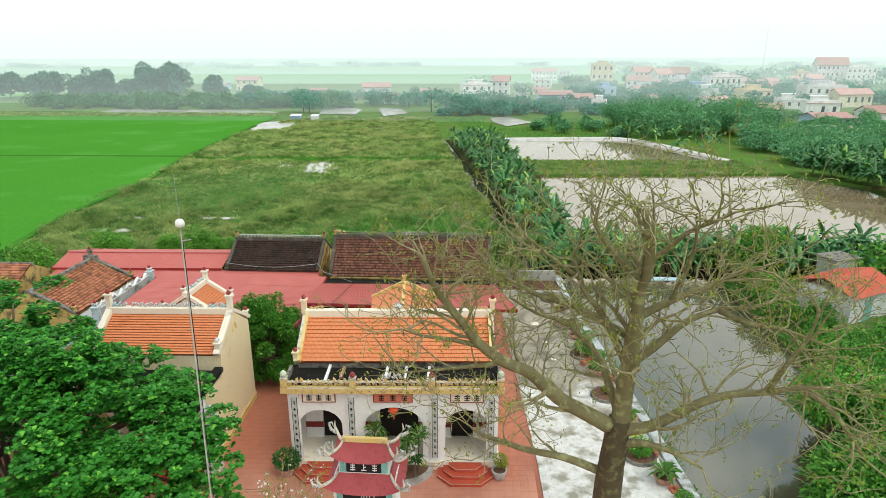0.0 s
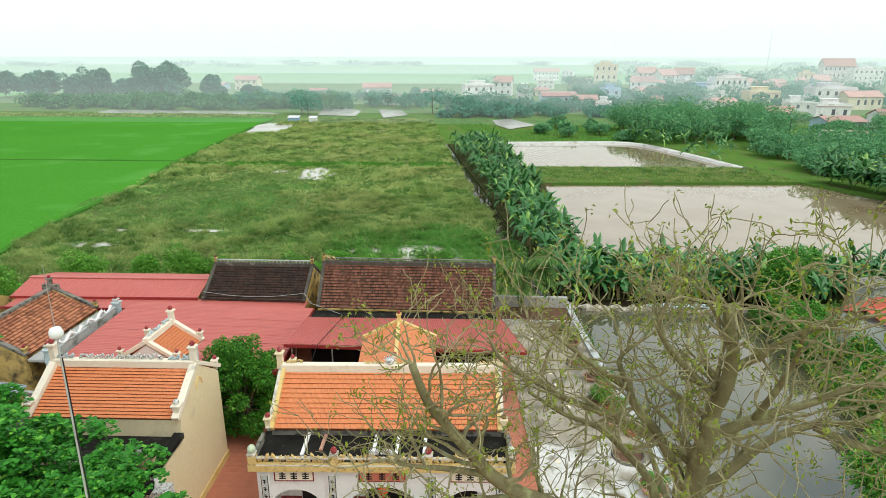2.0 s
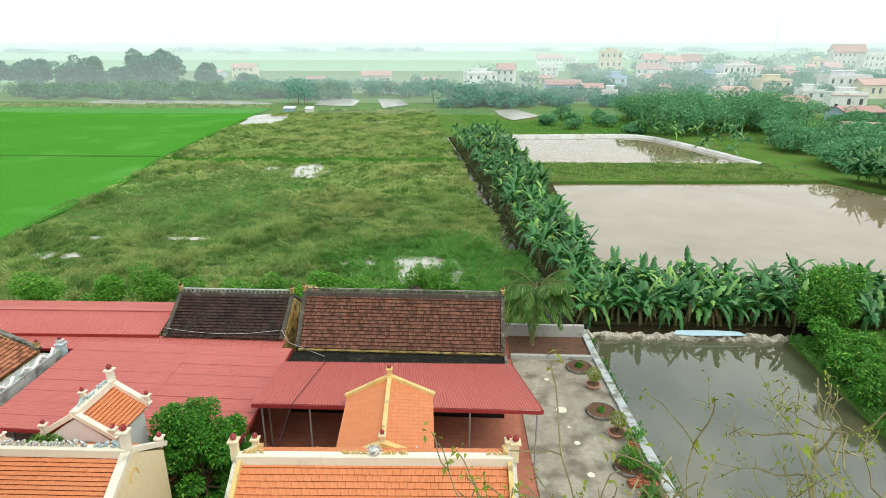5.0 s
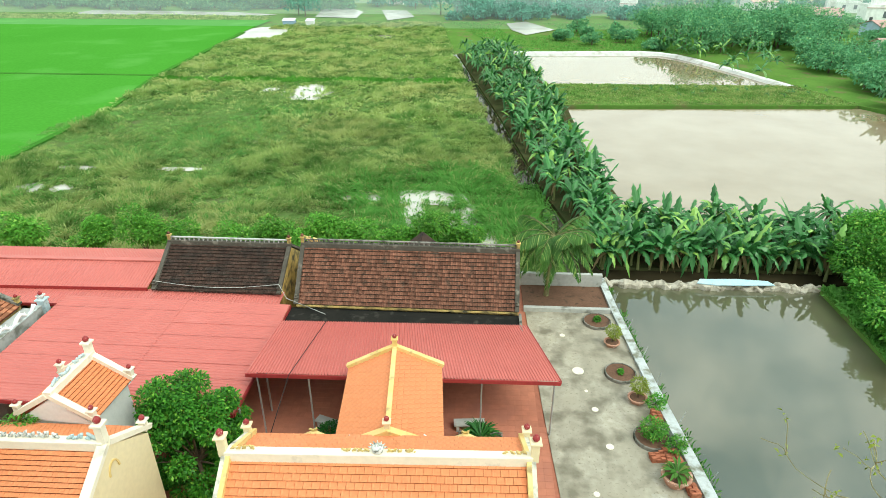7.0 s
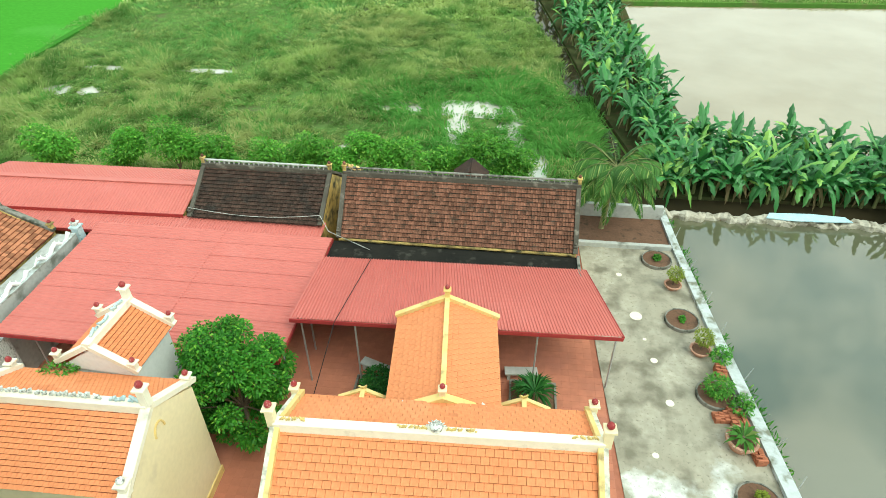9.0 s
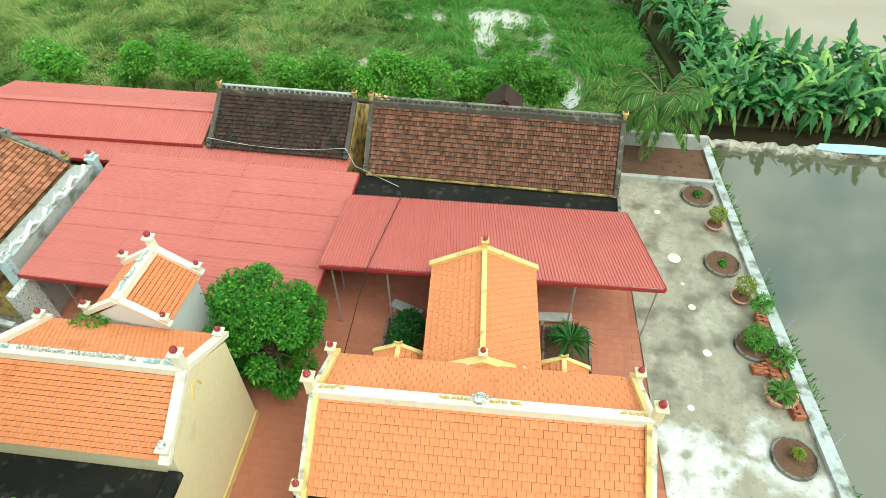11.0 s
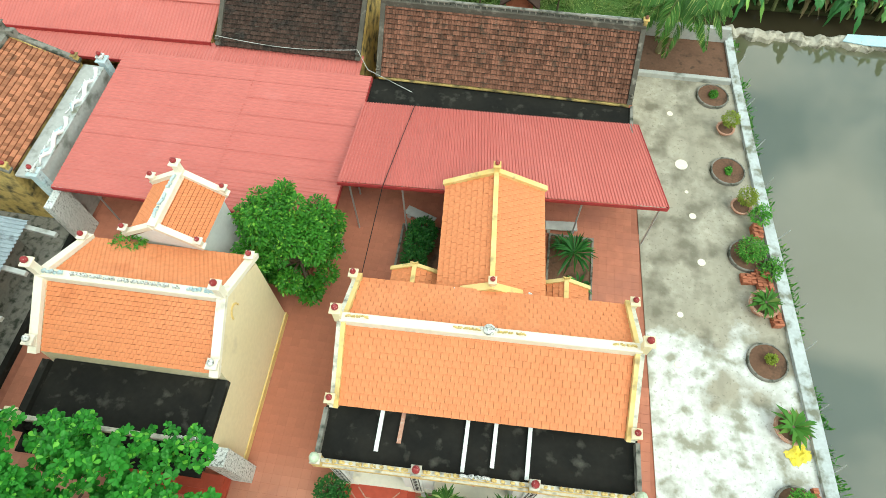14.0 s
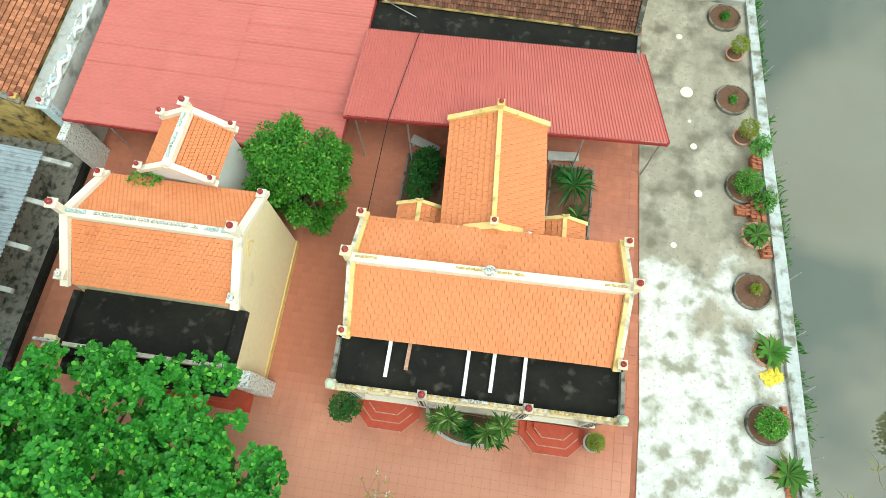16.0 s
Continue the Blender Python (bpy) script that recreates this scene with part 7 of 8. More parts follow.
for i, (x, y, r) in enumerate(((7.45, 40.4, 0.2), (7.15, 43.1, 0.18), (6.7, 46.4, 0.34), (6.2, 50.0, 0.17), (6.3, 37.4, 0.15), (6.1, 34.9, 0.16), (6.9, 44.6, 0.1))):
    d = new("drain_cover", Geo().lathe((0, 0, 0), [(r, 0), (r, 0.014), (r * 0.9, 0.02), (r * 0.4, 0.016)], 18).mesh("drain_cover"))
    d.data.materials.append(PALE_CREAM)
    d.matrix_basis = pose(x, y, 0.001)
    tagged(d, "round whitened cement cover set in the yard", "drain cover", "covers in the yard")

# garden beds beside the link roof
for x0, y0, x1, y1 in ((-7.6, 37.0, -5.3, 40.4), (-0.15, 37.0, 2.1, 40.9)):
    b = thing("garden_bed", "low-kerbed dark garden bed beside the link hall", "flower bed", ((x0 + x1) / 2, (y0 + y1) / 2, 0))
    w, h = (x1 - x0) / 2, (y1 - y0) / 2
    part("kerb", Geo().box(-w, -h, 0, w, -h + 0.1, 0.2).box(-w, h - 0.1, 0, w, h, 0.2).box(-w, -h + 0.1, 0, -w + 0.1, h - 0.1, 0.2).box(w - 0.1, -h + 0.1, 0, w, h - 0.1, 0.2), MOSS_STONE, b)
    part("soil", Geo().box(-w + 0.1, -h + 0.1, 0, w - 0.1, h - 0.1, 0.12), SOIL, b)
hd = thing("hedge", "dense dark green clipped bush", "shrub", (-6.65, 38.9, 0.1))
crown("leaves", [(0.1, 0.2, 0.5, 0.7, 0.5), (0.2, 0.9, 0.55, 0.7, 0.5), (0, -0.6, 0.4, 0.6, 0.4)], 2600, 0.15, LEAF_DARK, hd, 12)
for i, (x, y) in enumerate(((0.95, 39.2), (1.4, 38.0), (0.5, 40.1))):
    c = thing("fan_palm", "spiky dark green fan palm in the garden bed", "palm", (x, y, 0.1), 0, "palms in the garden bed")
    nr = np.random.default_rng(90 + i)
    n = 90 if i == 0 else 40
    a = nr.uniform(0, 6.28, n)
    w = np.stack([np.cos(a), np.sin(a), nr.uniform(0.0, 1.4, n)], axis=1)
    hh = 1.3 if i == 0 else 0.3
    part("stem", Geo().tube([(0, 0, 0), (0, 0, hh)], [0.09, 0.06], 7), BROWN_BARK, c)
    part("fronds", leaves("fronds", np.tile((0, 0, hh), (n, 1)), w, nr.uniform(0.7, 1.1, n) * (1.3 if i == 0 else 0.85), np.full(n, 0.1), LEAF_DARK, nr, 0.3), LEAF_DARK, c)
bench = thing("stone_bench", "grey stone bench under the canopy", "bench", (-6.75, 40.85, 0), -20, "benches by the garden beds")
part("seat", Geo().box(-0.8, -0.25, 0.4, 0.8, 0.25, 0.5, bevel=0.02), KERB, bench)
for x in (-0.6, 0.6):
    part("leg", Geo().box(x - 0.08, -0.2, 0, x + 0.08, 0.2, 0.4), KERB, bench)
copy_thing(bench, pose(0.4, 41.25, 0, 0, 0, 5))

# ---- two-tiered gate ----
Q = thing("gate_pavilion", "two-tiered gate with red tiled roofs and upturned eaves", "gate", (-2.45, 19.95, 0), -2)
Q.matrix_basis = pose(-2.48, 19.95, -0.35, 0, 0, -2) @ Matrix.Diagonal((0.8, 0.8, 1.1, 1))


def curved_roof(parent, w_ridge, w_eave, depth, z_top, z_eave, d_top=0.0):
    """Hipped roof with eaves that sweep up to the corners; four sides."""
    n, rows = 12, 6
    for s in range(4):
        g = Geo()
        for j in range(rows + 1):
            v = j / rows
            for i in range(n + 1):
                u = i / n * 2 - 1
                hw, hd = w_ridge + (w_eave - w_ridge) * v, d_top + (depth - d_top) * v
                lift = 0.28 * v * v * abs(u) ** 3
                z = z_top + (z_eave - z_top) * (v ** 0.7) + lift
                x, y = ((u * hw, -hd), (hw, u * hd), (-u * hw, hd), (-hw, -u * hd))[s]
                g.v.append((x, y, z))
        for j in range(rows):
            for i in range(n):
                a = j * (n + 1) + i
                g.f.append((a, a + n + 1, a + n + 2, a + 1))
        part("roof_slope", g, surface("wine_red_tile", (0.36, 0.06, 0.07), (0.42, 0.09, 0.09), (0.25, 0.06, 0.06), 0.5, 2, 16), parent, "wine-red scale tiles", smooth=True)
    for sx in (-1, 1):
        for sy in (-1, 1):
            pts = [(sx * (w_ridge + (w_eave - w_ridge) * v), sy * (d_top + (depth - d_top) * v), z_top + (z_eave - z_top) * v ** 0.7 + 0.28 * v * v + 0.03) for v in (0, 0.25, 0.5, 0.75, 1.0)]
            pts += [(sx * (w_eave + 0.15), sy * (depth + 0.08), z_eave + 0.52), (sx * (w_eave + 0.1), sy * (depth + 0.05), z_eave + 0.75)]
            part("hip_curl", Geo().tube(pts, [0.05, 0.06, 0.065, 0.065, 0.07, 0.06, 0.015], 6), STAINED_CREAM, parent, smooth=True)
            part("eave_curl", Geo().tube([(sx * (w_eave + 0.06), sy * depth, z_eave + 0.3), (sx * (w_eave + 0.34), sy * (depth + 0.1), z_eave + 0.38), (sx * (w_eave + 0.42), sy * (depth + 0.12), z_eave + 0.6), (sx * (w_eave + 0.26), sy * (depth + 0.08), z_eave + 0.66), (sx * (w_eave + 0.22), sy * (depth + 0.07), z_eave + 0.54)], [0.07, 0.07, 0.055, 0.04, 0.02], 6), SILVER, parent, smooth=True)


up = part("upper_storey", Geo().box(-1.15, -0.5, 5.8, 1.15, 0.5, 6.55), WHITE, Q)
curved_roof(up, 1.0, 1.5, 0.85, 6.95, 6.5)
part("ridge", Geo().box(-1.05, -0.08, 6.92, 1.05, 0.08, 7.1, bevel=0.02), YELLOW, up, "ochre ridge bar")
low = part("lower_storey", Geo().box(-1.45, -0.65, 0.3, -1.0, 0.65, 5.75).box(1.0, -0.65, 0.3, 1.45, 0.65, 5.75).box(-1.0, -0.6, 3.2, 1.0, 0.6, 5.7), WHITE, Q)
curved_roof(low, 1.2, 1.8, 1.25, 5.95, 5.5, 0.5)
for z, w in ((6.02, 0.8), (4.95, 1.0)):
    p = part("sign_board", Geo().box(-w, -0.56 if z > 6 else -0.7, z, w, -0.505 if z > 6 else -0.605, z + 0.4), INK, Q, "black board with white writing")
    for s in (-1, 1):
        part("sign_cheek", Geo().box(s * (w + 0.15) - 0.14, -0.57 if z > 6 else -0.71, z, s * (w + 0.15) + 0.14, -0.51 if z > 6 else -0.61, z + 0.42), TEAL, p)
    g = Geo()
    y0 = -0.575
    if z > 6:
        for u in (-0.5, 0.5):
            ch_ = Geo()
            for dz in (0.08, 0.17, 0.26):
                ch_.box(u - 0.11, y0, z + dz, u + 0.11, y0 + 0.012, z + dz + 0.035)
            ch_.box(u - 0.02, y0 - 0.001, z + 0.06, u + 0.02, y0 + 0.011, z + 0.33)
            part("character", ch_, WHITE, p)
        g.box(-0.13, y0, z + 0.07, 0.13, y0 + 0.012, z + 0.11).box(-0.02, y0 - 0.001, z + 0.07, 0.02, y0 + 0.011, z + 0.33).box(0.0, y0 + 0.001, z + 0.19, 0.1, y0 + 0.013, z + 0.23)
        part("character", g, WHITE, p)
    else:
        cu = bpy.data.curves.new("lettering", "FONT")
        cu.body, cu.size, cu.extrude, cu.align_x = "2011", 0.4, 0.008, "CENTER"
        cu.materials.append(WHITE)
        tx = new("lettering", cu)
        tx.parent = p
        tx.matrix_basis = pose(0.15, -0.715, z + 0.07, 90, 0, 0)

# ---- lamp mast ----
V = thing("lamp_mast", "tall thin grey mast with a white globe lamp on top", "lamp mast", (-6.6, 15.83, 0))
part("mast", Geo().tube([(0, 0, 0), (0.16, 0, 7.0), (0.38, 0, 16.55)], [0.035, 0.024, 0.016], 8), KERB, V)
part("globe_lamp", Geo().lathe((0.38, 0, 16.52), [(0.04, 0), (0.11, 0.04), (0.12, 0.12), (0.09, 0.2), (0.02, 0.23)], 12), WHITE, V, "white globe", smooth=True)
part("aerial", Geo().tube([(0.38, 0, 16.74), (0.39, 0, 17.9)], [0.008, 0.005], 5), STEEL, V)
part("bracket", Geo().tube([(0.36, 0, 16.15), (0.62, 0, 16.2)], [0.015, 0.015], 5), STEEL, V)
part("stay_cable", Geo().tube([(0.1, 0.05, 0.2), (0.24, 0.03, 7), (0.39, 0.01, 16.2)], [0.012, 0.012, 0.012], 5), INK, V)
cb = thing("power_cable", "sagging pale cable strung between the old halls", "cable")
part("cable", Geo().tube([Vector((-18.75, 47.9, 4.4)).lerp(Vector((-11.1, 47.9, 4.4)), t / 10) - Vector((0, 0, 0.35 * math.sin(math.pi * t / 10))) for t in range(11)] + [Vector((-10.4, 47.0, 4.0)), Vector((-8.0, 46.3, 3.46))], [0.018] * 13, 5), KERB, cb)
cb2 = thing("canopy_cable", "thin dark cable hanging over the red canopy", "cable")
part("cable", Geo().tube([(-7.6, 45.1, 3.86), (-7.9, 42, 4.16), (-8.1, 39.6, 4.42), (-8.6, 36.2, 2.2), (-8.8, 35.2, 1.2)], [0.02] * 5, 5), INK, cb2)
v = thing("creeper", "small green creeper on the shrine roof", "plant", (-17.5, 34.6, 5.5))
crown("leaves", [(0, 0, 0.1, 0.6, 0.2), (0.4, 0.1, 0.1, 0.4, 0.15)], 420, 0.13, LEAF_MID, v, 15)

# ---- neighbour across the pond ----
R = thing("red_roofed_house", "low grey house with a red sheet roof", "house", (33.6, 51.0, -0.4), 28)
part("house_wall", Geo().box(-2.8, -2.3, 0, 2.8, 2.3, 2.5), FAR_GREY, R)
corrugated("roof_sheet", (-3.2, -2.7, 2.5), (3.2, -2.7, 2.5), (3.2, 0, 3.5), (-3.2, 0, 3.5), 0.25, HOUSE_RED, R)
corrugated("roof_sheet", (3.2, 2.7, 2.5), (-3.2, 2.7, 2.5), (-3.2, 0, 3.5), (3.2, 0, 3.5), 0.25, HOUSE_RED, R)
part("door", Geo().box(-1, -2.35, 0, 0, -2.3, 2.0), TEAL, R)
W = thing("flat_roofed_hut", "small weathered white hut with a flat roof", "hut", (36.6, 57.6, -0.4), 20)
part("hut_wall", Geo().box(-1.4, -1.0, 0, 1.4, 1.0, 2.7), KERB, W)
part("hut_roof", Geo().box(-1.6, -1.2, 2.7, 1.6, 1.2, 2.85, bevel=0.02), MOSS_STONE, W)
part("hut_door", Geo().box(-0.4, -1.04, 0, 0.4, -1.0, 1.9), DARK_WOOD, W)


# ---- village ----
def village_house(at, w, d, h, roof, wall, storeys, turn, seed):
    rr = random.Random(seed)
    t = thing("village_house", ("pale rendered village house with a pink-red pitched roof" if roof == "pitched" else "tall narrow flat-roofed village house"), "house", (*at, -1.4), turn, "village houses")
    body = h * (0.72 if roof == "pitched" else 0.94)
    g = Geo().box(-w / 2, -d / 2, 0, w / 2, d / 2, body)
    if roof == "pitched":
        for s in (-1, 1):
            g.prism([(s * w / 2, -d / 2, body), (s * w / 2, d / 2, body), (s * w / 2, 0, h - 0.15)], (-s * 0.25, 0, 0))
    part("wall", g, wall, t)
    if roof == "pitched":
        for s in (-1, 1):
            n = Vector((0, s * (h - body), d / 2)).normalized()
            part("roof", Geo().prism([(-w / 2 - 0.4, s * (d / 2 + 0.5), body - 0.25), (w / 2 + 0.4, s * (d / 2 + 0.5), body - 0.25), (w / 2 + 0.4, 0, h), (-w / 2 - 0.4, 0, h)], n * 0.15), HAZED_PINK, t)
    else:
        g = Geo()
        for x0, y0, x1, y1 in ((-w / 2, -d / 2, w / 2, -d / 2 + 0.2), (-w / 2, d / 2 - 0.2, w / 2, d / 2), (-w / 2, -d / 2 + 0.2, -w / 2 + 0.2, d / 2 - 0.2), (w / 2 - 0.2, -d / 2 + 0.2, w / 2, d / 2 - 0.2)):
            g.box(x0, y0, body, x1, y1, body + 0.8)
        part("parapet", g, wall, t)
        part("stair_hut", Geo().box(-w * 0.25, -d * 0.1, body, w * 0.2, d * 0.35, body + 2.2).box(-w * 0.3, -d * 0.16, body + 2.2, w * 0.25, d * 0.4, body + 2.4), wall, t)
        part("cornice", Geo().box(-w / 2 - 0.25, -d / 2 - 0.25, body - 0.25, w / 2 + 0.25, -d / 2 - 0.01, body - 0.05), HAZED_PINK if rr.random() < 0.4 else wall, t)
    fl = body / storeys
    cols = max(2, int(w / 3.2))
    for f in range(storeys):
        for c in range(cols):
            x = -w / 2 + (c + 0.5) * w / cols
            if f == 0 and c == 0:
                part("door", Geo().box(x - 0.5, -d / 2 - 0.05, 0.1, x + 0.5, -d / 2 - 0.01, 2.1), DARK_WOOD, t)
                continue
            q = part("window", Geo().box(x - 0.65, -d / 2 - 0.08, f * fl + fl * 0.35, x + 0.65, -d / 2 - 0.01, f * fl + fl * 0.8), FAR_WALL, t)
            part("pane", Geo().box(x - 0.55, -d / 2 - 0.1, f * fl + fl * 0.38, x + 0.55, -d / 2 - 0.081, f * fl + fl * 0.77), GLASS_DARK, q)
    return t


CREAM_WALL = surface("yellow_house_wall", (0.78, 0.71, 0.54), (0.74, 0.67, 0.5), (0.56, 0.5, 0.38), 0.85, 0.15, 1.2, bump=0.05)
BLUE_WALL = surface("pale_blue_house_wall", (0.42, 0.55, 0.7), (0.48, 0.6, 0.72), (0.4, 0.45, 0.5), 0.85, 0.15, 1.2, bump=0.05)
MIDDLE_HOUSES = [((-19, 331), 10.2, 5.4, "pitched", 1), ((5, 325), 15.3, 8.2, "flat", 2), ((20, 370), 10.1, 10.8, "pitched", 2), ((29, 334), 6.7, 6.1, "flat", 2), ((41, 371), 10.2, 4.4, "pitched", 1),
         ((42, 302), 16.0, 6.1, "pitched", 1), ((53, 290), 9.1, 5.3, "pitched", 1), ((70, 586), 22.7, 10.8, "pitched", 2), ((53, 444), 11.4, 5.7, "flat", 2), ((90, 588), 9.8, 8.2, "flat", 2),
         ((86, 494), 14.7, 6.0, "pitched", 1), ((91, 433), 14.5, 16.9, "flat", 3), ((69, 315), 8.2, 7.0, "flat", 2), ((57, 271), 6.0, 3.5, "flat", 1)]
RIGHT_HOUSES = [((126, 464), 14.1, 14.1, "pitched", 3), ((132, 436), 14.1, 13.3, "pitched", 3), ((144, 437), 12.6, 14.3, "pitched", 3), ((100, 361), 15.0, 5.5, "pitched", 1), ((87, 299), 9.0, 4.5, "pitched", 1),
         ((129, 363), 17.5, 5.6, "flat", 1), ((125, 333), 9.1, 5.2, "flat", 1), ((144, 364), 20.0, 10.7, "flat", 2), ((109, 280), 9.8, 4.9, "pitched", 1), ((179, 403), 20.1, 7.2, "pitched", 2),
         ((174, 371), 15.0, 6.7, "pitched", 2), ((131, 293), 13.4, 7.0, "flat", 2), ((106, 226), 11.5, 5.8, "pitched", 1), ((139, 276), 11.2, 3.9, "flat", 1)]
EDGE_HOUSES = [((279, 501), 24.2, 20.0, "pitched", 3), ((286, 477), 21.4, 13.3, "flat", 3), ((159, 289), 18.0, 9.0, "flat", 2), ((132, 239), 11.4, 5.4, "flat", 1), ((169, 284), 16.2, 7.8, "pitched", 1),
         ((116, 205), 12.5, 4.4, "pitched", 1), ((98, 170), 9.8, 3.9, "pitched", 1), ((132, 206), 8.5, 6.4, "pitched", 1), ((-82, 348), 9.8, 4.9, "pitched", 1), ((-50, 350), 15.4, 7.7, "pitched", 1),
         ((-34, 300), 7.0, 4.6, "pitched", 1), ((-147, 421), 15.5, 9.0, "pitched", 2), ((-167, 426), 7.5, 4.6, "pitched", 1), ((183, 346), 8.6, 5.7, "flat", 2)]
HOUSES = MIDDLE_HOUSES + RIGHT_HOUSES + EDGE_HOUSES
rh = random.Random(31)
for _ in range(26):
    hy = rh.uniform(380, 520)
    HOUSES.append(((rh.uniform(0.24, 0.56) * hy, hy), rh.uniform(5.5, 11), rh.choice((4.5, 5.5, 6.5, 7.5, 9, 10.5)), rh.choice(("pitched", "pitched", "flat")), rh.choice((1, 2, 2))))
for i, (at, w, h, roof, st) in enumerate(HOUSES):
    village_house(at, w, random.Random(i).uniform(7, 10), h, roof, (FAR_WALL, FAR_WALL, FAR_GREY, FAR_WALL, CREAM_WALL, BLUE_WALL, FAR_WALL)[i % 7], st, random.Random(i + 5).uniform(-25, 25), i)


# ---- far trees ----
def far_crown(clumps, n, size, seed):
    nr = np.random.default_rng(seed)
    p, d = ball_points(nr, clumps, n, 0.7)
    ln = nr.uniform(0.7, 1.3, n) * size
    return p, d + nr.normal(0, 0.6, (n, 3)), ln


def wood(name, label, spots, seed, material=LEAF_HAZED, leaf=0.9, per=260):
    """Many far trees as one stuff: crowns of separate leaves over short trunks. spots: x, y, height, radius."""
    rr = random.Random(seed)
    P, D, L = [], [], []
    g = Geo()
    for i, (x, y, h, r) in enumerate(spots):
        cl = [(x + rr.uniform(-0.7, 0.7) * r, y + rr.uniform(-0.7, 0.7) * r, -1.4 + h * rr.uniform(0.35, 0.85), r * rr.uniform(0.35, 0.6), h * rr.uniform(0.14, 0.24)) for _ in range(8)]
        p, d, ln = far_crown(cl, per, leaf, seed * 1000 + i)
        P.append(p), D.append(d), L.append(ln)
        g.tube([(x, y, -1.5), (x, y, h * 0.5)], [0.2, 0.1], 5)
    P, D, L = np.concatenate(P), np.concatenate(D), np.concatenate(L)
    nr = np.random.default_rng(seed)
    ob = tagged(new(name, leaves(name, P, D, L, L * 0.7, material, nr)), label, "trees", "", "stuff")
    t = new(name + "_trunks", g.mesh(name + "_trunks"))
    t.data.materials.append(BROWN_BARK)
    t.parent = ob
    tagged(t, kind="stuff")


rr = random.Random(77)
tall = [(x + rr.uniform(-5, 5), 330 + rr.uniform(-16, 16), h * rr.uniform(0.85, 1.12), rr.uniform(4, 6.5)) for x, h in ((-262, 11), (-254, 10), (-246, 14), (-238, 16), (-231, 12), (-224, 13), (-217, 16), (-211, 14), (-204, 11), (-197, 15), (-191, 17), (-186, 14), (-181, 18), (-176, 11),
                                                                                                                      (-166, 13), (-161, 17), (-156, 15), (-152, 18), (-148, 16), (-143, 11), (-134, 7), (-124, 8), (-112, 6))]
wood("tree_belt", "belt of tall bamboo and eucalyptus beyond the rice", tall, 1, leaf=1.25, per=2200)
low_row = [(-190 + 2.6 * i + rr.uniform(-1.5, 1.5), rr.uniform(264, 282), rr.uniform(2.5, 5), rr.uniform(2, 3.5)) for i in range(54)]
wood("canal_scrub", "low banana and scrub along the canal", low_row + [(-200 + 2.4 * i + rr.uniform(-2, 2), rr.uniform(276, 300), rr.uniform(4, 7), rr.uniform(3, 4.5)) for i in range(60)], 2, leaf=0.75, per=480, material=HAZED_BAMBOO)
wood("village_trees", "round green trees between the far ponds and houses",
     [(-62, 246, 8, 5), (-66, 252, 9, 6), (-14, 255, 11, 6), (-8, 262, 10, 6), (-3, 248, 8, 5), (2, 258, 7, 5), (-35, 290, 7, 4), (-60, 300, 7, 4), (10, 290, 7, 5), (16, 283, 6, 4), (30, 330, 9, 6), (8, 360, 12, 8), (70, 330, 8, 5), (38, 280, 5, 4), (62, 282, 6, 4), (80, 288, 7, 5), (92, 300, 8, 6), (112, 310, 8, 6), (-85, 300, 6, 4), (-92, 290, 6, 5)]
     + [(rr.uniform(60, 200), rr.uniform(270, 430), rr.uniform(4, 7.5), rr.uniform(3.5, 6)) for _ in range(70)] + [(rr.uniform(70, 240), rr.uniform(290, 470), rr.uniform(6, 9.5), rr.uniform(4, 6)) for _ in range(60)] + [(rr.uniform(-12, 60), rr.uniform(236, 285), rr.uniform(2, 5.5), rr.uniform(2.5, 4.5)) for _ in range(60)] + [(rr.uniform(-110, 10), rr.uniform(276, 330), rr.uniform(4, 7), rr.uniform(3, 5)) for _ in range(40)], 3, leaf=0.85, per=450)
wood("bamboo_thicket", "dense green bamboo thicket beside the fish ponds",
     [(rr.uniform(48, 92), rr.uniform(172, 208), rr.uniform(6, 10.5), rr.uniform(4, 6)) for _ in range(44)] + [(rr.uniform(70, 112), rr.uniform(126, 168), rr.uniform(3.5, 6.5), rr.uniform(3.2, 4.6)) for _ in range(52)]
     + [(rr.uniform(82, 135), rr.uniform(85, 130), rr.uniform(3.5, 6.5), rr.uniform(3, 5)) for _ in range(34)] + [(rr.uniform(60, 100), rr.uniform(62, 85), rr.uniform(4, 7), rr.uniform(3, 4.5)) for _ in range(16)]
     + [(rr.uniform(20, 45), rr.uniform(150, 185) + 25, rr.uniform(2, 4), rr.uniform(2, 3)) for _ in range(10)] + [(rr.uniform(85, 150), rr.uniform(165, 260), rr.uniform(2.5, 4.5), rr.uniform(2.5, 4)) for _ in range(24)] + [(rr.uniform(96, 150), rr.uniform(140, 198), rr.uniform(3.5, 6), rr.uniform(3, 4.5)) for _ in range(30)], 4, leaf=0.5, per=1050, material=HAZED_BAMBOO)
wood("right_bank_trees", "green garden trees beyond the temple pond", [(rr.uniform(40, 66), rr.uniform(22, 62), rr.uniform(4, 7), rr.uniform(2.5, 4)) for _ in range(26)], 5, LEAF_MID, 0.5, 520)
wood("left_edge_trees", "green trees and bananas left of the halls", [(-42, 50, 5, 3), (-46, 56, 4.5, 3), (-44, 44, 5, 3), (-49, 48, 5, 3), (-47, 38, 5.5, 3.2), (-52, 55, 4, 3), (-40, 36, 5, 3)], 6, LEAF_MID, 0.4, 900)
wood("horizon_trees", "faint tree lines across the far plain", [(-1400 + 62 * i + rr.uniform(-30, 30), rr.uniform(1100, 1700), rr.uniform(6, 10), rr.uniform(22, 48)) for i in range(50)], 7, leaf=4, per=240)
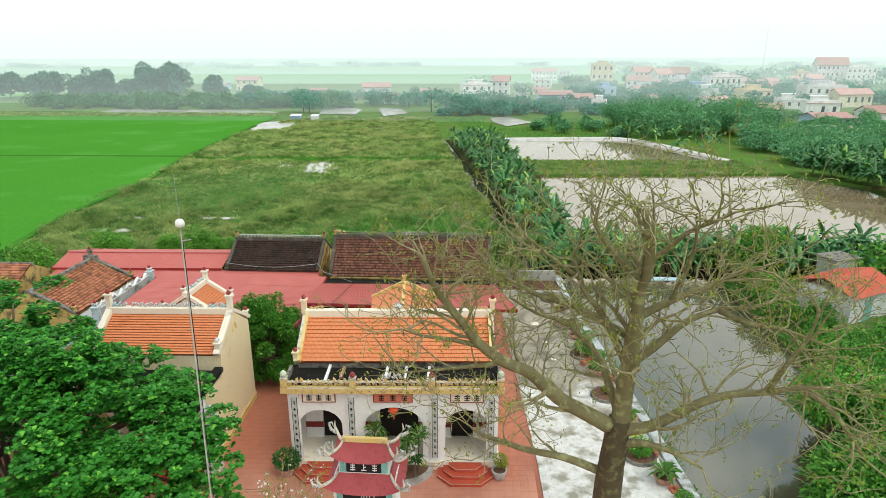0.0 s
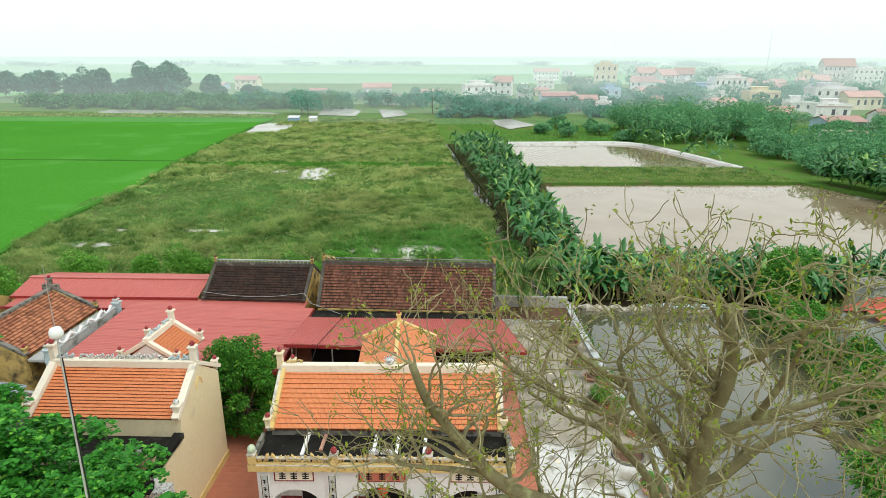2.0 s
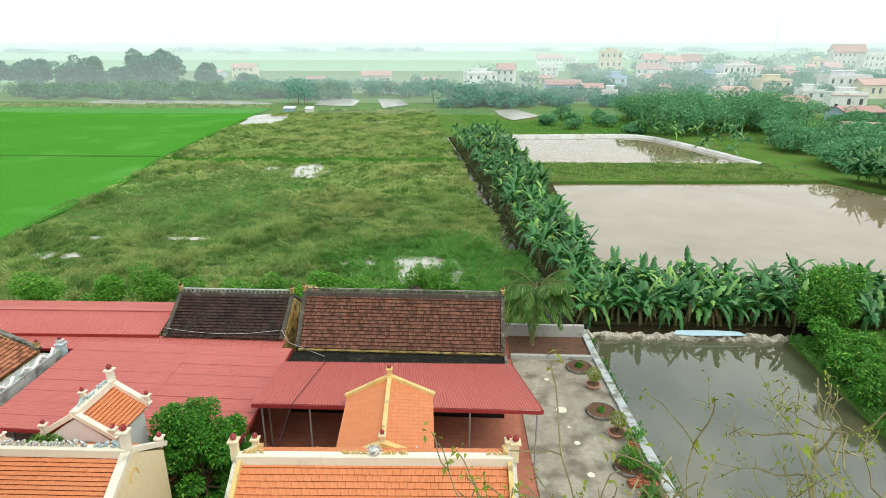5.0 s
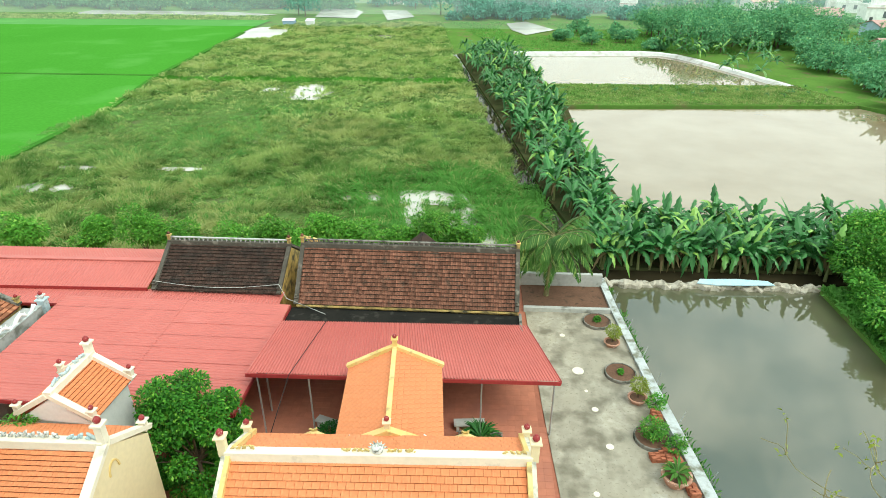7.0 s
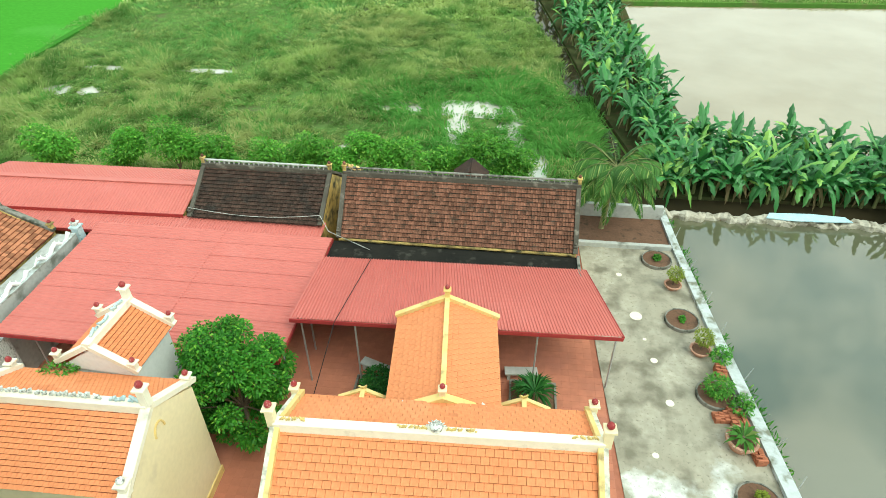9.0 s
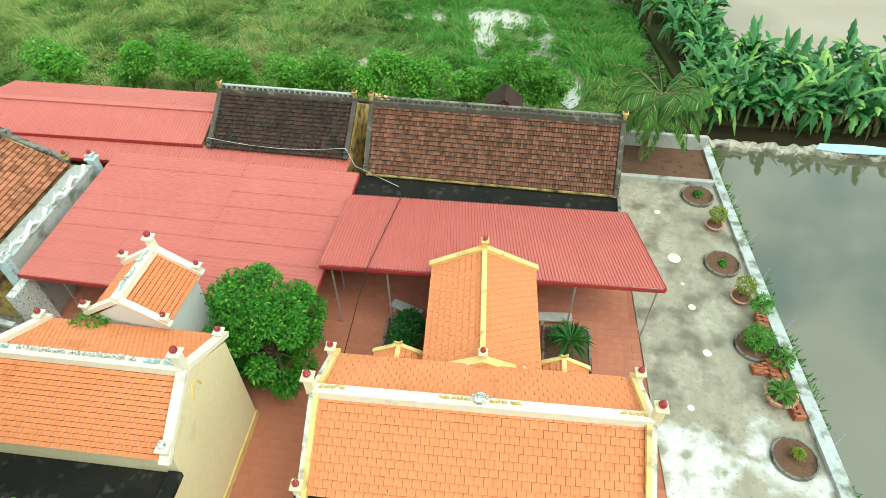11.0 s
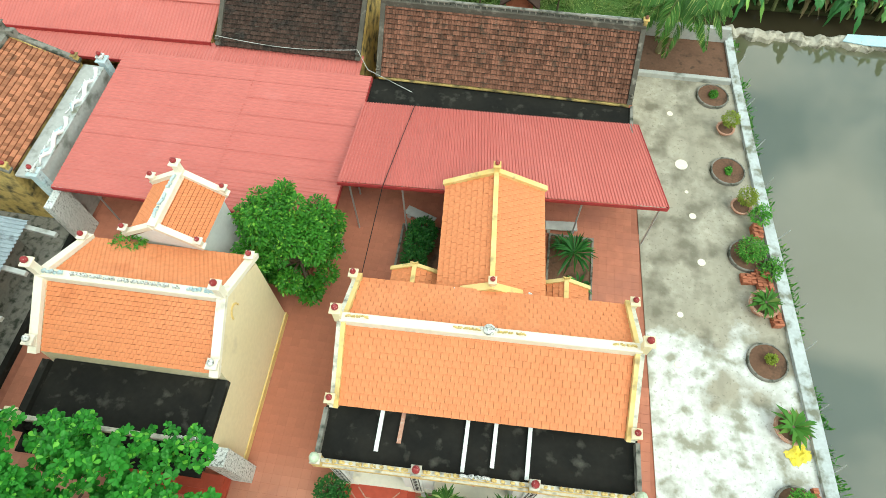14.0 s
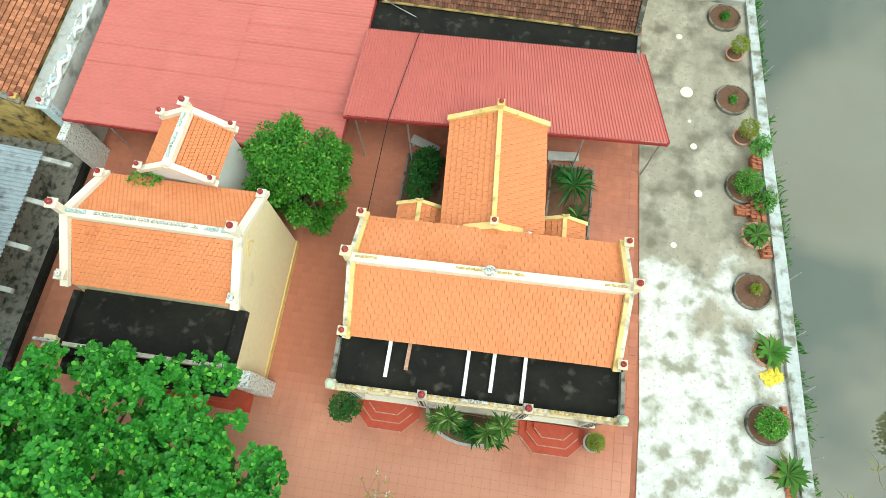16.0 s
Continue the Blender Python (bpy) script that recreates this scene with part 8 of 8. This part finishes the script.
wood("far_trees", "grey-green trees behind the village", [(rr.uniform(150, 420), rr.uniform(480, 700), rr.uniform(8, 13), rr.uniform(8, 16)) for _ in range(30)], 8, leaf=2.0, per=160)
ms = thing("radio_mast", "thin lattice mast far behind the village", "mast", (345, 760, -1.4))
part("mast", Geo().tube([(0, 0, 0), (0, 0, 52)], [0.5, 0.15], 4), STEEL, ms)
for nm, lb, at, sz in (("duck_hut", "small blue tarpaulin hut by the flooded corner", (-60, 219), 3.6), ("pump_shelter", "small white shelter beside the hut", (-53, 218), 2.4)):
    h = thing(nm, lb, "hut", (*at, -1.3))
    part("hut_body", Geo().box(-sz / 2, -1.2, 0, sz / 2, 1.2, 1.6), surface(nm + "_cover", (0.2, 0.33, 0.5), (0.28, 0.4, 0.55), None, 0.6, 1, 4) if nm == "duck_hut" else FAR_WALL, h)
    part("hut_roof", Geo().prism([(-sz / 2 - 0.2, -1.4, 1.6), (sz / 2 + 0.2, -1.4, 1.6), (sz / 2 + 0.2, 1.4, 2.1), (-sz / 2 - 0.2, 1.4, 2.1)], (0, 0, 0.1)), FAR_GREY, h)

# ---- far haze over the plain: glowing see-through sheets stand in for it ----
def haze_glow_material(name, density, top):
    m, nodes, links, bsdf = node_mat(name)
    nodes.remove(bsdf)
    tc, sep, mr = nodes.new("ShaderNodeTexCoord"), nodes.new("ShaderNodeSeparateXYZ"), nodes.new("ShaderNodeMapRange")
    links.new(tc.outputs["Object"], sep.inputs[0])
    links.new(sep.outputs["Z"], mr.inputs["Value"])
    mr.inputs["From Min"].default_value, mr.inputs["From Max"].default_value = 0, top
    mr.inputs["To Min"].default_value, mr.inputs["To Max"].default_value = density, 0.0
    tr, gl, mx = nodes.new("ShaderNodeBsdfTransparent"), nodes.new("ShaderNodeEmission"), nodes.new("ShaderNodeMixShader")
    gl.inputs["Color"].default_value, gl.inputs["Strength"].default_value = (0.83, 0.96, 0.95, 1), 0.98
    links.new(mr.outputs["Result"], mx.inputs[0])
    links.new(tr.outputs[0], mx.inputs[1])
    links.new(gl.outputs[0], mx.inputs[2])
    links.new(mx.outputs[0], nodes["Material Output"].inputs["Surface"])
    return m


# added glowing sheets, denser with distance, whiten whatever stands behind them
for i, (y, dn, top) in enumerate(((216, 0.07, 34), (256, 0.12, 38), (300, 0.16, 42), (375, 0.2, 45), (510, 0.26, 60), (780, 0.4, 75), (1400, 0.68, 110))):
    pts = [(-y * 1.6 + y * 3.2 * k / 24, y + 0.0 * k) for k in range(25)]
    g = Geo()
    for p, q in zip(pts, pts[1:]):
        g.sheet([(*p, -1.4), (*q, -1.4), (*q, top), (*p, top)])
    structure("backdrop_mist_%d" % (i + 1), g, haze_glow_material("glowing_haze_%d" % (i + 1), dn, top), "glowing see-through sheet standing in for far haze", "mist")

nr = np.random.default_rng(8)
n = 2600
ys = nr.uniform(22, 57, n)
ys = ys[np.sin(ys * 1.7) + np.sin(ys * 0.63 + 1) > -0.3]
xs = np.interp(ys, [p[1] for p in WALL_OUT[::-1]], [p[0] for p in WALL_OUT[::-1]]) + np.abs(nr.normal(0, 0.24, len(ys))) + 0.02
bs = np.stack([xs, ys, np.full(len(xs), -0.6)], axis=1)
tagged(new("wall_weeds", leaves("wall_weeds", bs, np.stack([nr.normal(0.3, 0.3, len(xs)), nr.normal(0, 0.4, len(xs)), np.ones(len(xs))], axis=1), nr.uniform(0.2, 0.65, len(xs)), nr.uniform(0.04, 0.09, len(xs)), LEAF_MID, nr)),
       "green weeds along the foot of the pond wall", "weeds", "", "stuff")

# leaning stakes with a slack cord on the pond side of the wall
for i, y in enumerate((54.6, 51.3, 48.2, 45.6, 42.4, 38.6, 36.4, 33.6, 31.0, 28.2)):
    x = float(np.interp(y, [p[1] for p in WALL_OUT[::-1]], [p[0] for p in WALL_OUT[::-1]]))
    rr = random.Random(700 + i)
    t = thing("fence_stake", "thin pale stake leaning out over the pond", "stake", (x + 0.12, y, -0.58), 0, "stakes along the pond")
    part("stake", Geo().tube([(0, 0, 0), (rr.uniform(0.2, 0.45), rr.uniform(0.05, 0.4), rr.uniform(0.9, 1.2))], [0.028, 0.02], 6), KERB, t)

# ---- paving of the courtyard ----
tile = Geo().box(0.003, 0.003, -0.05, 0.397, 0.397, 0.0, bevel=0.003)
tile_me = tile.mesh("paving_tile")
tile_me.materials.append(PAVING)
court = structure("courtyard_paving", Geo().box(-24.0, 6, -0.058, 4.0, 46.9, -0.007), JOINT, "red terracotta paving of the temple courtyard", "paving")
rest, made = Geo(), 0
for i in range(-60, 13):
    for j in range(15, 118):
        x, y = i * 0.4, j * 0.4
        if x < -23.9 or x + 0.4 > np.interp(y, (5, 28.8, 42.6, 52.7), (5.24, 5.03, 4.33, 4.0)):
            continue
        inside = (-7.6 < x < 2.4 and 28.6 < y < 34.4) or (-19.2 < x < -13 and 27.8 < y < 34.2) or y > 46.4
        if inside:
            continue
        if made < 300 and -12.4 < x < -8.2 and 27 < y < 40:
            o = new("paving_tile", tile_me)
            o.parent = court
            o.matrix_basis = pose(x, y, 0)
            made += 1
        else:
            k = len(rest.v)
            rest.v.extend((a + x, b + y, c) for a, b, c in tile.v)
            rest.f.extend(tuple(n + k for n in f) for f in tile.f)
tagged(part("paving_tiles", rest, PAVING, court), kind="stuff")
